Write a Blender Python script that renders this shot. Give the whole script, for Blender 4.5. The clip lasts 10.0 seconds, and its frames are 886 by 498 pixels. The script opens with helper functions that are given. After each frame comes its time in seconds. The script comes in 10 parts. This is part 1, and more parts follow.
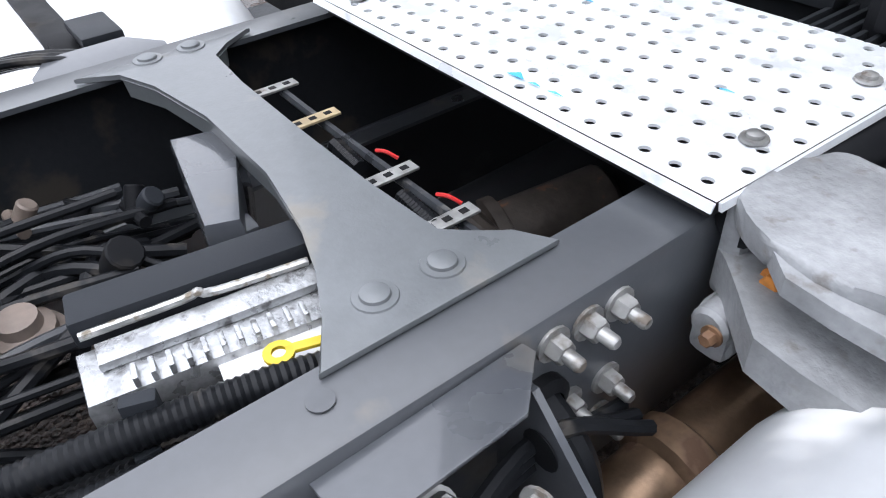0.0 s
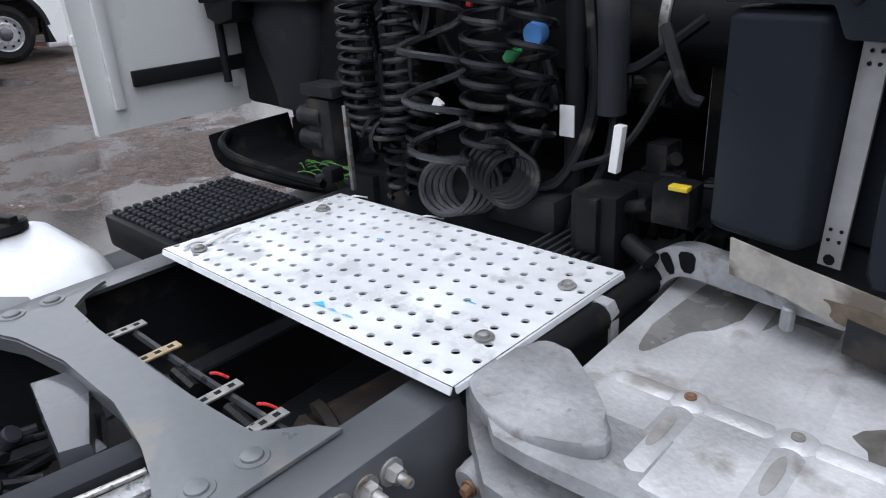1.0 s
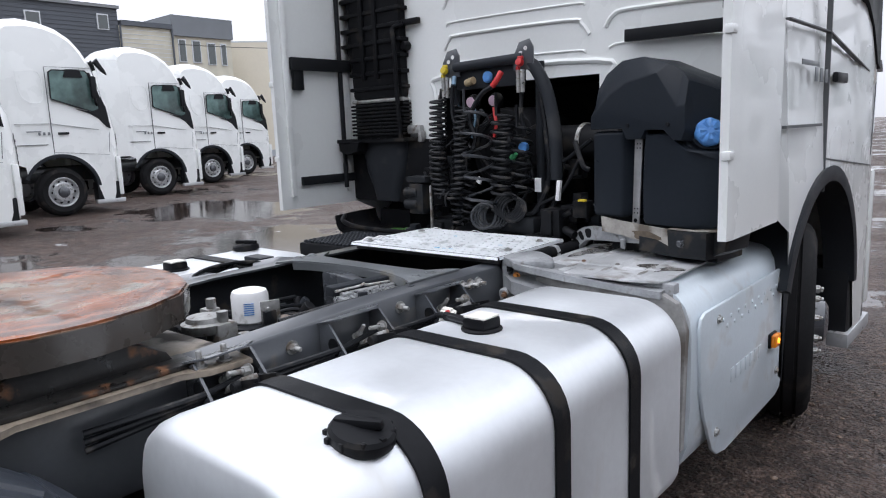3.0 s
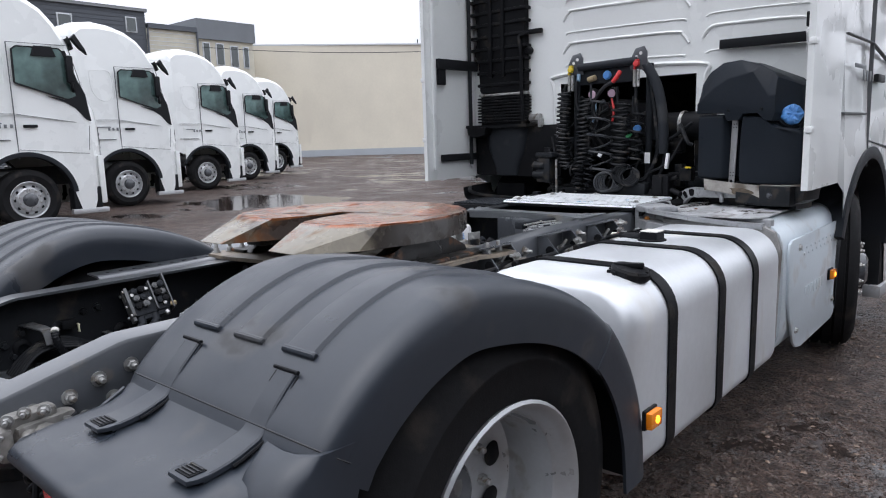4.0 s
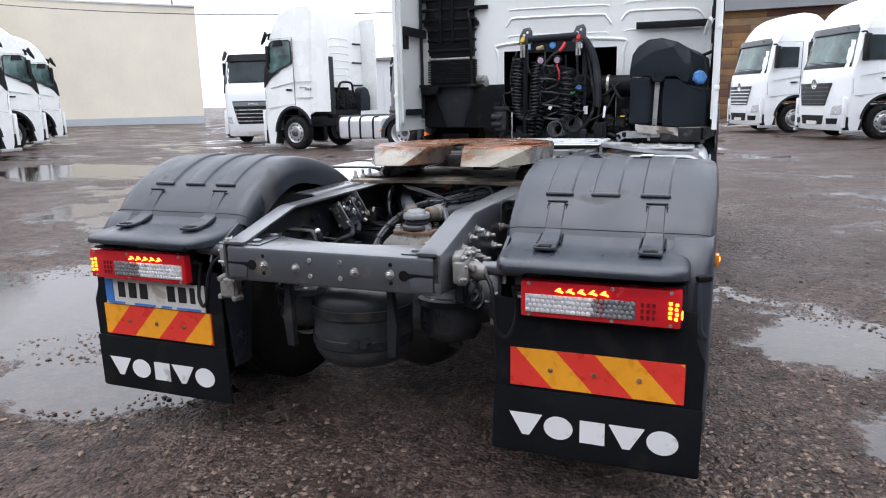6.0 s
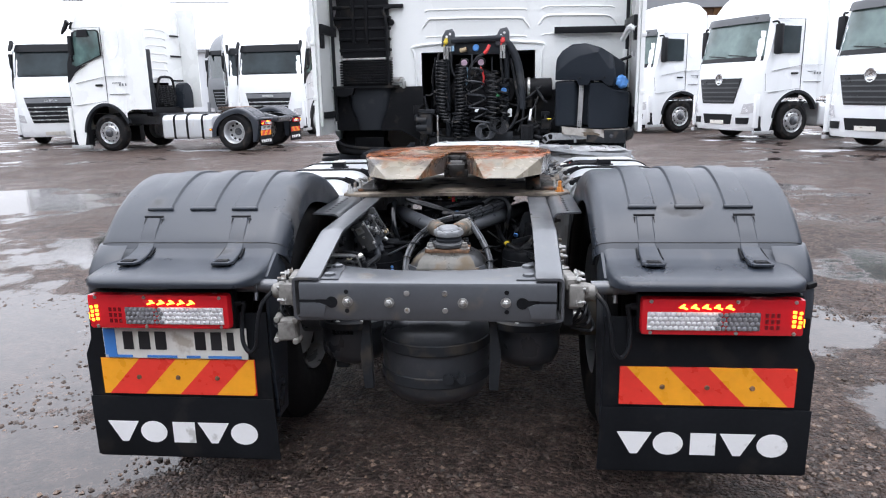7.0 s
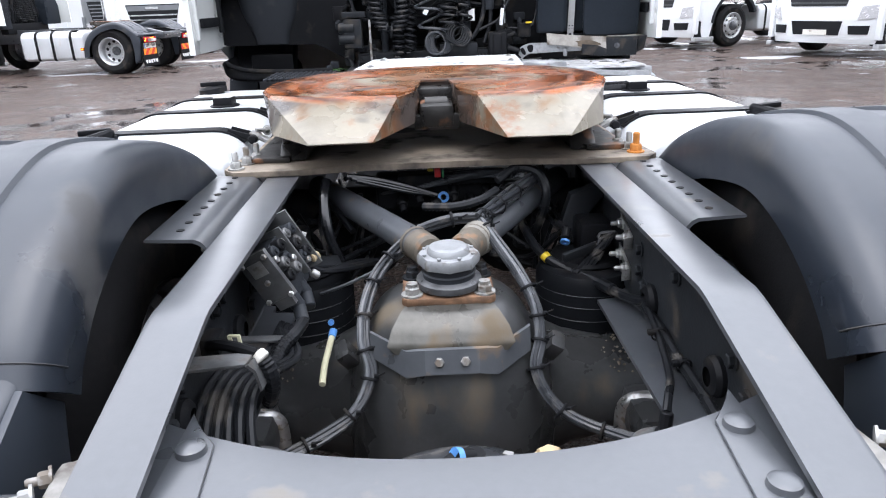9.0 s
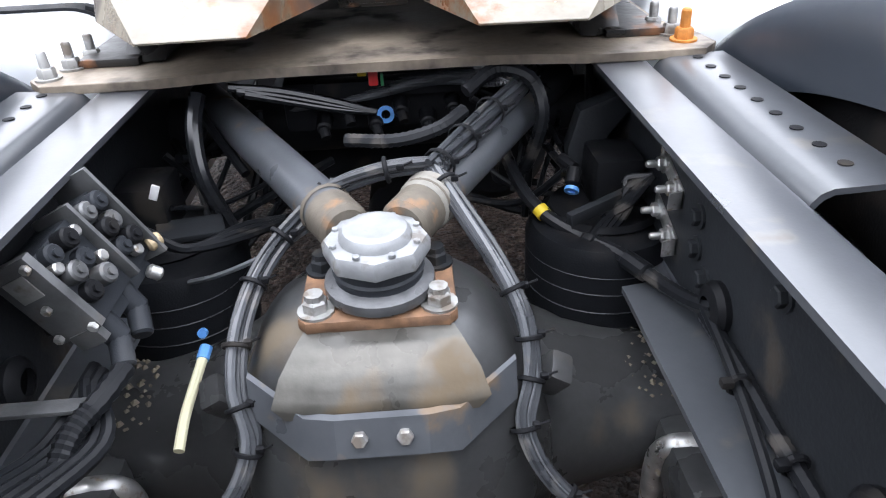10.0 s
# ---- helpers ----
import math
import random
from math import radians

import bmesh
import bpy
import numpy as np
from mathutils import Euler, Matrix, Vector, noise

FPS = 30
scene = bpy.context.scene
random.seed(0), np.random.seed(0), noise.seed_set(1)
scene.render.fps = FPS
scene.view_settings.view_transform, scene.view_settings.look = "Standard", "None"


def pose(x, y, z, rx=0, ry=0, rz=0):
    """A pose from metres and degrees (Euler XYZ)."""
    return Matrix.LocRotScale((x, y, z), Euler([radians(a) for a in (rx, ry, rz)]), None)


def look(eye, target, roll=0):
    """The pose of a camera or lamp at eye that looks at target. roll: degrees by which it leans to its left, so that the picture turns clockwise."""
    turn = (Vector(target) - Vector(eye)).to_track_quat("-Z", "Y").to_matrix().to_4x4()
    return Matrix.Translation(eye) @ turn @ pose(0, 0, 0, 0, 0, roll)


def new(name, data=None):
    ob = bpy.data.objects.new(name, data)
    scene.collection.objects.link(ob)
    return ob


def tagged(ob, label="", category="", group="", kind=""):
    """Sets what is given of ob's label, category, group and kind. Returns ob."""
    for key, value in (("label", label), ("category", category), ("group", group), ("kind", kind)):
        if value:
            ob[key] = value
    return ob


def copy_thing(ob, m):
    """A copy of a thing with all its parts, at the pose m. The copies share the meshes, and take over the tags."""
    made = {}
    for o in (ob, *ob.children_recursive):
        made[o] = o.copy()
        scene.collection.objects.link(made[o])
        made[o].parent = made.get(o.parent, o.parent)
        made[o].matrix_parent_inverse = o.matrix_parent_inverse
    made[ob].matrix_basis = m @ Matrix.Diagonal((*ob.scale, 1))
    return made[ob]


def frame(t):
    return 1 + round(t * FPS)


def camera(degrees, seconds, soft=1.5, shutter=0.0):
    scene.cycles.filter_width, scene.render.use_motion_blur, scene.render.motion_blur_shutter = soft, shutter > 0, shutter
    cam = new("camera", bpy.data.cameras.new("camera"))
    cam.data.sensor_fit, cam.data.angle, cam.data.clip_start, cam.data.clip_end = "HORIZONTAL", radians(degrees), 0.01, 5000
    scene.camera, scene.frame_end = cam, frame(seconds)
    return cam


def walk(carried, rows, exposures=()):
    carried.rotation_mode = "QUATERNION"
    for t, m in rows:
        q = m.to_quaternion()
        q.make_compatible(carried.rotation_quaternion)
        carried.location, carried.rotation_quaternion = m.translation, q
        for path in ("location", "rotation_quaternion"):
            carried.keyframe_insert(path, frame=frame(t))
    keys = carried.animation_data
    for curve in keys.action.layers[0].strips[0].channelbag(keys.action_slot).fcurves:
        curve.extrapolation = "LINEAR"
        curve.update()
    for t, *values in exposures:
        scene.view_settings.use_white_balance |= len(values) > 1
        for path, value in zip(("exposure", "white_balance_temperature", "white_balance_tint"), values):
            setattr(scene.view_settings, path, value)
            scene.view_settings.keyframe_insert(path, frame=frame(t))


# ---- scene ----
cam = camera(65.0, 10.0, soft=1.1)
PATH = [
    (0, (0.773, 2.379, 1.47), (-0.502, 3.26, 0.206), -3.8),
    (0.5, (0.865, 2.436, 1.561), (-0.358, 3.504, 0.393), -4.5),
    (1, (1.032, 2.331, 1.618), (-0.23, 3.662, 0.819), -3.5),
    (1.5, (1.315, 1.949, 1.625), (0.063, 3.417, 1.099), -2.7),
    (2, (1.644, 1.643, 1.62), (0.404, 3.146, 1.17), -2.8),
    (2.2, (1.768, 1.529, 1.629), (0.514, 3.028, 1.205), -3.0),
    (3.3, (2.087, 0.405, 1.48), (0.784, 1.89, 1.166), -1.8),
    (3.5, (2.106, 0.126, 1.45), (0.803, 1.611, 1.14), -1.5),
    (4, (2.133, -0.484, 1.439), (0.827, 0.996, 1.12), -1.7),
    (4.5, (2.059, -0.967, 1.418), (0.773, 0.527, 1.079), -2.0),
    (5, (1.995, -1.519, 1.435), (0.831, 0.067, 1.073), -1.8),
    (5.5, (1.699, -1.883, 1.385), (0.752, -0.165, 0.995), -1.7),
    (5.7, (1.531, -2.036, 1.374), (0.681, -0.271, 0.971), -1.5),
    (6.8, (0.437, -2.266, 1.423), (0.125, -0.339, 0.985), -1.3),
    (7, (0.263, -2.217, 1.456), (0.072, -0.276, 1.013), -1.2),
    (7.5, (-0.026, -1.898, 1.428), (-0.101, 0.045, 0.959), -1.3),
    (8, (-0.135, -1.487, 1.401), (-0.153, 0.449, 0.9), -1.5),
    (8.5, (-0.06, -1.095, 1.412), (-0.027, 0.821, 0.84), -1.8),
    (9, (-0.034, -0.648, 1.364), (0.004, 1.234, 0.688), -2.1),
    (9.5, (-0.005, -0.35, 1.312), (0.046, 1.447, 0.436), -2.0),
    (10, (0.06, -0.037, 1.28), (0.112, 1.685, 0.264), -2.9),
]
walk(cam, [(t, look(eye, target, roll)) for t, eye, target, roll in PATH], [(t, stops, 6400, 14) for t, stops in ((0, -0.25), (0.5, -0.6), (1, -0.70), (1.5, -0.62), (2, -0.41), (3.5, -0.90), (4.5, -0.66), (5.5, -0.48), (7, -0.13), (8, 0.04), (9, 0.18), (9.5, 0.33), (10, 0.5))])

# ---- sky and sun: a bright overcast winter day ----
world = bpy.data.worlds.new("overcast")
scene.world = world
world.use_nodes = True
wn = world.node_tree.nodes
sky = wn.new("ShaderNodeTexSky")
sky.sky_type, sky.sun_disc = "NISHITA", False
sky.sun_elevation, sky.sun_rotation = radians(77), radians(192)
sky.air_density, sky.dust_density, sky.ozone_density = 1.0, 3.0, 1.0
grey = wn.new("ShaderNodeHueSaturation")
grey.inputs["Saturation"].default_value = 0.22
world.node_tree.links.new(sky.outputs[0], grey.inputs["Color"])
# overcast deck: four times as bright overhead as at the horizon
way = wn.new("ShaderNodeTexCoord")
split = wn.new("ShaderNodeSeparateXYZ")
rise = wn.new("ShaderNodeMapRange")
deck = wn.new("ShaderNodeMix")
cloud = wn.new("ShaderNodeMix")
deck.data_type = cloud.data_type = "RGBA"
deck.inputs[6].default_value, deck.inputs[7].default_value = (12.5, 13.1, 14.0, 1), (33, 35, 38, 1)
cloud.inputs[0].default_value = 0.85
join = world.node_tree.links.new
join(way.outputs["Generated"], split.inputs[0])
join(split.outputs[2], rise.inputs[0])
join(rise.outputs[0], deck.inputs[0])
join(grey.outputs[0], cloud.inputs[6])
join(deck.outputs[2], cloud.inputs[7])
join(cloud.outputs[2], wn["Background"].inputs["Color"])
wn["Background"].inputs["Strength"].default_value = 0.13
sun = new("sun", bpy.data.lights.new("sun", "SUN"))
sun.data.energy, sun.data.angle, sun.data.color = 1.15, radians(45), (1.0, 0.98, 0.95)
sun.matrix_world = look((0, 0, 30), (6 * math.sin(radians(12)), 6 * math.cos(radians(12)), 3.6))

# ---- mesh tools ----
def part(name, bm, material, parent=None, label="", smooth=35, recalc=True):
    """Links a bmesh as one mesh object, under a thing or a part."""
    if recalc:
        bmesh.ops.recalc_face_normals(bm, faces=bm.faces)
    me = bpy.data.meshes.new(name)
    bm.to_mesh(me)
    bm.free()
    me.materials.append(material)
    me.shade_smooth()
    me.set_sharp_from_angle(angle=radians(smooth))
    ob = new(name, me)
    ob.parent = parent
    if label:
        ob["label"] = label
    return ob


def again(ob, m, parent=None):
    """Another object on the same mesh, at the pose m."""
    o = new(ob.name.split(".")[0], ob.data)
    o.parent = parent or ob.parent
    o.matrix_basis = m
    return o


def thing(name, label, category, group="", kind=""):
    return tagged(new(name), label, category, group, kind)


def V(*a):
    return Vector(a)


def box(bm, c, s, bevel=0.0, rot=(0, 0, 0), seg=2):
    m = pose(*c, *rot) @ Matrix.Diagonal((*s, 1))
    vs = bmesh.ops.create_cube(bm, size=1, matrix=m)["verts"]
    if bevel:
        es = list({e for v in vs for e in v.link_edges})
        bmesh.ops.bevel(bm, geom=es, offset=bevel, segments=seg, profile=0.6, affect="EDGES", clamp_overlap=True)


def frame_of(d):
    d = Vector(d).normalized()
    a = Vector((0, 0, 1)) if abs(d.z) < 0.9 else Vector((1, 0, 0))
    u = d.cross(a).normalized()
    return u, u.cross(d).normalized(), d


def lathe(bm, prof, at, way, n=24, closed=False):
    """Rings of (radius, height along way) round the axis through at."""
    u, v, d = frame_of(way)
    at, rings = Vector(at), []
    for r, h in prof:
        if r < 1e-5:
            rings.append([bm.verts.new(at + d * h)])
        else:
            rings.append([bm.verts.new(at + d * h + r * (math.cos(2 * math.pi * k / n) * u + math.sin(2 * math.pi * k / n) * v)) for k in range(n)])
    pairs = list(zip(rings, rings[1:])) + ([(rings[-1], rings[0])] if closed else [])
    for a, b in pairs:
        for k in range(n):
            p = [a[k % len(a)], a[(k + 1) % len(a)], b[(k + 1) % len(b)], b[k % len(b)]]
            q = list(dict.fromkeys(p))
            if len(q) > 2:
                bm.faces.new(q)


def cyl(bm, a, b, r, r2=None, n=14, edge=0.0):
    a, b = Vector(a), Vector(b)
    h, r2 = (b - a).length, r if r2 is None else r2
    prof = [(0, 0), (r - edge, 0)] + ([(r, edge)] if edge else []) + ([(r2, h - edge)] if edge else []) + [(r2 - edge, h), (0, h)]
    lathe(bm, prof, a, b - a, n)


def curve_pts(pts, sub=6):
    """A smooth run of points through pts."""
    pts = [Vector(p) for p in pts]
    if len(pts) < 3:
        return pts
    out = []
    ext = [2 * pts[0] - pts[1], *pts, 2 * pts[-1] - pts[-2]]
    for i in range(1, len(ext) - 2):
        p0, p1, p2, p3 = ext[i - 1 : i + 3]
        for k in range(sub):
            t = k / sub
            out.append(0.5 * (2 * p1 + (p2 - p0) * t + (2 * p0 - 5 * p1 + 4 * p2 - p3) * t * t + (3 * p1 - p0 - 3 * p2 + p3) * t**3))
    return out + [pts[-1]]


def tube(bm, pts, r, n=8, sub=6, wave=0.0, step=0.0):
    """A hose along a smooth run of points; wave and step give it rings (a corrugated hose)."""
    run = curve_pts(pts, sub)
    if wave:
        fine = [run[0]]
        for a, b in zip(run, run[1:]):
            m = max(1, round((b - a).length / step))
            fine += [a.lerp(b, (k + 1) / m) for k in range(m)]
        run = fine
    ways = [(b - a) for a, b in zip(run, run[1:])]
    ways = [ways[0]] + [(a + b) for a, b in zip(ways, ways[1:])] + [ways[-1]]
    u = frame_of(ways[0])[0]
    rings = []
    for i, (p, d) in enumerate(zip(run, ways)):
        d = d.normalized()
        u = (u - d * u.dot(d)).normalized()
        v = d.cross(u)
        rr = r + (wave if i % 2 else 0)
        rings.append([bm.verts.new(p + rr * (math.cos(2 * math.pi * k / n) * u + math.sin(2 * math.pi * k / n) * v)) for k in range(n)])
    for a, b in zip(rings, rings[1:]):
        for k in range(n):
            bm.faces.new((a[k], a[(k + 1) % n], b[(k + 1) % n], b[k]))
    bm.faces.new(rings[0][::-1])
    bm.faces.new(rings[-1])


def slab(bm, poly, off, bevel=0.0, seg=2):
    """A flat polygon of 3D points given thickness by the vector off."""
    off = Vector(off)
    a = [bm.verts.new(Vector(p)) for p in poly]
    b = [bm.verts.new(Vector(p) + off) for p in poly]
    n = len(a)
    fs = [bm.faces.new(a[::-1]), bm.faces.new(b)]
    fs += [bm.faces.new((a[i], a[(i + 1) % n], b[(i + 1) % n], b[i])) for i in range(n)]
    if bevel:
        es = list({e for f in fs[:2] for e in f.edges})
        bmesh.ops.bevel(bm, geom=es, offset=bevel, segments=seg, profile=0.6, affect="EDGES", clamp_overlap=True)


def loft(bm, rows, closed=False):
    vs = [[bm.verts.new(Vector(p)) for p in row] for row in rows]
    for a, b in zip(vs, vs[1:]):
        for k in range(len(a) - (0 if closed else 1)):
            bm.faces.new((a[k], a[(k + 1) % len(a)], b[(k + 1) % len(b)], b[k]))
    return vs


def normals_of(run):
    out = []
    for i in range(len(run)):
        a, b = run[max(0, i - 1)], run[min(len(run) - 1, i + 1)]
        d = Vector((b[0] - a[0], b[1] - a[1])).normalized()
        out.append((-d.y, d.x))
    return out


def smooth2(pts, sub=5):
    return [(p.x, p.y) for p in curve_pts([(*q, 0) for q in pts], sub)]


def bolt(bm, at, way, r=0.012, h=0.010, washer=True, stud=0.0):
    """A hexagon bolt head with its washer, and a stud end if it has one."""
    u, v, d = frame_of(way)
    at = Vector(at)
    if washer:
        lathe(bm, [(0, 0), (r * 1.45, 0), (r * 1.45, 0.0035), (0, 0.0035)], at, d, 14)
        at = at + d * 0.003
    lathe(bm, [(r, 0), (r, h * 0.8), (r * 0.82, h), (0, h)], at, d, 6)
    if stud:
        lathe(bm, [(r * 0.55, 0), (r * 0.55, h + stud), (r * 0.4, h + stud + 0.003), (0, h + stud + 0.003)], at, d, 10)


def arc(cy, cz, r, a0, a1, n):
    return [(cy + r * math.cos(radians(a0 + (a1 - a0) * k / n)), cz + r * math.sin(radians(a0 + (a1 - a0) * k / n))) for k in range(n + 1)]


def helix(a, b, r, turns, n=12, r2=None):
    a, b = Vector(a), Vector(b)
    u, v, d = frame_of(b - a)
    m = round(turns * n)
    r2 = r if r2 is None else r2
    return [a.lerp(b, k / m) + (r + (r2 - r) * k / m) * (math.cos(2 * math.pi * k / n) * u + math.sin(2 * math.pi * k / n) * v) for k in range(m + 1)]


# ---- materials ----
def surf(name, col, rough=0.5, metal=0.0, var=0.15, scale=5.0, fine=70.0, bump=0.15, bscale=160.0, dirt=None, rvar=0.15, coat=0.0, crough=0.06, spec=0.5, dist=0.002, streak=0.0):
    """A painted, cast or moulded surface: broad and fine tone changes, fine relief, and dirt (colour, amount, scale)."""
    m = bpy.data.materials.new(name)
    m.use_nodes = True
    n, ln = m.node_tree.nodes, m.node_tree.links.new
    b = n["Principled BSDF"]
    tc = n.new("ShaderNodeTexCoord").outputs["Object"]

    def noise_at(s, detail=6.0, stretch=None):
        t = n.new("ShaderNodeTexNoise")
        t.inputs["Scale"].default_value, t.inputs["Detail"].default_value = s, detail
        if stretch:
            mp = n.new("ShaderNodeMapping")
            mp.inputs["Scale"].default_value = stretch
            ln(tc, mp.inputs["Vector"])
            ln(mp.outputs[0], t.inputs["Vector"])
        else:
            ln(tc, t.inputs["Vector"])
        return t.outputs["Fac"]

    def ranged(x, a, c, lo, hi):
        r = n.new("ShaderNodeMapRange")
        for k, v in zip(range(1, 5), (a, c, lo, hi)):
            r.inputs[k].default_value = v
        ln(x, r.inputs[0])
        return r.outputs[0]

    def mix(f, a, c, kind="MIX"):
        x = n.new("ShaderNodeMix")
        x.data_type, x.blend_type = "RGBA", kind
        for sock, val in ((x.inputs[0], f), (x.inputs[6], a), (x.inputs[7], c)):
            if hasattr(val, "links"):
                ln(val, sock)
            else:
                sock.default_value = val
        return x.outputs[2]

    broad, grain = noise_at(scale), noise_at(fine, 4.0)
    lo, hi = (*[c * (1 - var) for c in col], 1), (*[min(1, c * (1 + var)) for c in col], 1)
    colour = mix(ranged(broad, 0.3, 0.7, 0, 1), lo, hi)
    g = ranged(grain, 0.25, 0.75, 1 - var * 0.6, 1 + var * 0.3)
    comb = n.new("ShaderNodeCombineColor")
    for k in range(3):
        ln(g, comb.inputs[k])
    colour = mix(1.0, colour, comb.outputs[0], "MULTIPLY")
    rg = ranged(broad, 0.3, 0.7, max(0.02, rough - rvar), min(1, rough + rvar))
    if dirt:
        dcol, amount, dscale = dirt
        d = noise_at(dscale, 9.0, (1, 1, streak) if streak else None)
        mask = ranged(d, 0.62 - amount * 0.3, 0.70 - amount * 0.2, 0, 1)
        colour = mix(mask, colour, (*dcol, 1))
        if metal:
            ln(ranged(mask, 0, 1, metal, 0.0), b.inputs["Metallic"])
        up = n.new("ShaderNodeMath")
        up.operation = "MAXIMUM"
        ln(rg, up.inputs[0])
        ln(ranged(mask, 0, 1, 0, 0.75), up.inputs[1])
        rg = up.outputs[0]
    ln(colour, b.inputs["Base Color"])
    ln(rg, b.inputs["Roughness"])
    if not (dirt and metal):
        b.inputs["Metallic"].default_value = metal
    b.inputs["Coat Weight"].default_value = coat
    b.inputs["Coat Roughness"].default_value = crough
    b.inputs["Specular IOR Level"].default_value = spec
    if bump:
        bp = n.new("ShaderNodeBump")
        bp.inputs["Strength"].default_value, bp.inputs["Distance"].default_value = bump, dist
        ln(noise_at(bscale, 3.0), bp.inputs["Height"])
        ln(bp.outputs[0], b.inputs["Normal"])
    return m


def glowing(name, col, power, base=None):
    m = bpy.data.materials.new(name)
    m.use_nodes = True
    b = m.node_tree.nodes["Principled BSDF"]
    b.inputs["Base Color"].default_value = (*(base or col), 1)
    b.inputs["Roughness"].default_value = 0.25
    b.inputs["Emission Color"].default_value, b.inputs["Emission Strength"].default_value = (*col, 1), power
    return m


RUST = (0.22, 0.075, 0.025)
MUD = (0.10, 0.085, 0.07)
M_WHITE = surf("white_paint", (0.80, 0.815, 0.80), 0.28, var=0.03, scale=1.5, bump=0.02, coat=0.6)
M_WHITE_FAR = surf("white_paint_parked", (0.80, 0.82, 0.83), 0.25, var=0.03, scale=0.8, bump=0.0, coat=0.6)
M_CHASSIS = surf("chassis_grey_paint", (0.064, 0.069, 0.078), 0.28, coat=0.8, var=0.16, scale=3.0, bump=0.03, bscale=220, dirt=((0.09, 0.086, 0.08), 0.05, 7.0))
M_RAIL = surf("chassis_rail_paint", (0.058, 0.063, 0.071), 0.40, coat=0.9, crough=0.26, var=0.12, scale=3.0, bump=0.04, bscale=220, dirt=((0.11, 0.10, 0.085), 0.04, 7.0))
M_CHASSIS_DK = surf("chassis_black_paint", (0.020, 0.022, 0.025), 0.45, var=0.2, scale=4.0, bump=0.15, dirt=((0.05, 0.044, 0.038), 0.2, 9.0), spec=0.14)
M_PLASTIC = surf("black_moulded_plastic", (0.026, 0.029, 0.034), 0.45, var=0.10, scale=2.5, fine=120, bump=0.25, bscale=600, dist=0.001, dirt=((0.045, 0.047, 0.05), 0.08, 5.0), spec=0.12)
M_PLASTIC_BK = surf("deep_black_plastic", (0.010, 0.0105, 0.012), 0.45, var=0.15, bump=0.15, bscale=400, dirt=((0.03, 0.027, 0.024), 0.12, 9.0), spec=0.1)
M_FENDER = surf("charcoal_fender_plastic", (0.022, 0.0275, 0.037), 0.38, var=0.11, scale=5.0, fine=60, bump=0.14, bscale=900, dist=0.001, dirt=((0.05, 0.05, 0.052), 0.03, 4.0), spec=0.60)
M_STRAP = surf("rubber_strap", (0.026, 0.027, 0.030), 0.42, var=0.15, scale=9, bump=0.1, dirt=((0.06, 0.056, 0.05), 0.15, 20), spec=0.35)
M_RUBBER = surf("tyre_rubber", (0.016, 0.016, 0.017), 0.7, var=0.25, scale=6.0, bump=0.3, bscale=250, dirt=((0.04, 0.035, 0.031), 0.2, 5.0), spec=0.08)
M_HOSE = surf("black_hose", (0.010, 0.011, 0.013), 0.36, var=0.2, bump=0.05, dirt=((0.06, 0.055, 0.05), 0.1, 15.0), spec=0.2)
M_CABLE = surf("dusty_cable", (0.032, 0.035, 0.040), 0.36, var=0.25, scale=20, bump=0.05, dirt=((0.09, 0.088, 0.085), 0.16, 30.0), spec=0.4)
M_STEEL = surf("zinc_steel", (0.50, 0.50, 0.49), 0.42, 0.9, var=0.2, scale=40, bump=0.1, dirt=((0.20, 0.17, 0.13), 0.25, 60.0))
M_DULL = surf("dull_zinc_bracket", (0.36, 0.36, 0.35), 0.5, 0.7, var=0.25, scale=25, bump=0.2, dirt=((0.13, 0.11, 0.09), 0.3, 30.0))
M_RUSTY = surf("rusty_steel", (0.17, 0.092, 0.050), 0.65, var=0.5, scale=25, bump=0.5, bscale=120, dirt=((0.10, 0.06, 0.04), 0.35, 18.0))
M_ORANGE_RUST = surf("orange_rust_bolt", (0.50, 0.19, 0.035), 0.75, var=0.3, scale=60, bump=0.4)
M_ALU = surf("brushed_aluminium_tank", (0.70, 0.72, 0.74), 0.44, 0.55, var=0.06, scale=2.0, fine=40, bump=0.06, bscale=60, dirt=((0.62, 0.62, 0.61), 0.08, 5.0), streak=0.35)
M_CAST = surf("cast_aluminium", (0.335, 0.345, 0.355), 0.62, 0.3, var=0.24, scale=11, fine=90, bump=1.0, bscale=85, dirt=((0.20, 0.195, 0.19), 0.06, 30.0))
M_CAST_LT = surf("pale_cast_aluminium", (0.43, 0.44, 0.45), 0.55, 0.4, var=0.14, scale=9, fine=130, bump=0.35, bscale=190, dirt=((0.30, 0.295, 0.29), 0.06, 18.0))
M_BOX = surf("pale_blue_grey_cover", (0.60, 0.66, 0.70), 0.45, 0.25, var=0.06, scale=3.0, bump=0.08, dirt=((0.50, 0.52, 0.53), 0.2, 6.0))
M_RIM = surf("silver_wheel_paint", (0.50, 0.51, 0.52), 0.38, 0.5, var=0.08, scale=8, bump=0.03, dirt=((0.34, 0.32, 0.30), 0.02, 9.0))
M_PLATE = surf("galvanised_tread_plate", (0.84, 0.87, 0.89), 0.40, 0.25, var=0.07, scale=7, fine=60, bump=0.15, bscale=90, dirt=((0.50, 0.52, 0.53), 0.16, 12.0))
M_AXLE = surf("dusty_axle_housing", (0.062, 0.064, 0.066), 0.33, 0.35, var=0.22, scale=6, bump=0.2, bscale=70, dirt=((0.105, 0.084, 0.058), 0.24, 5.0), streak=0.5)
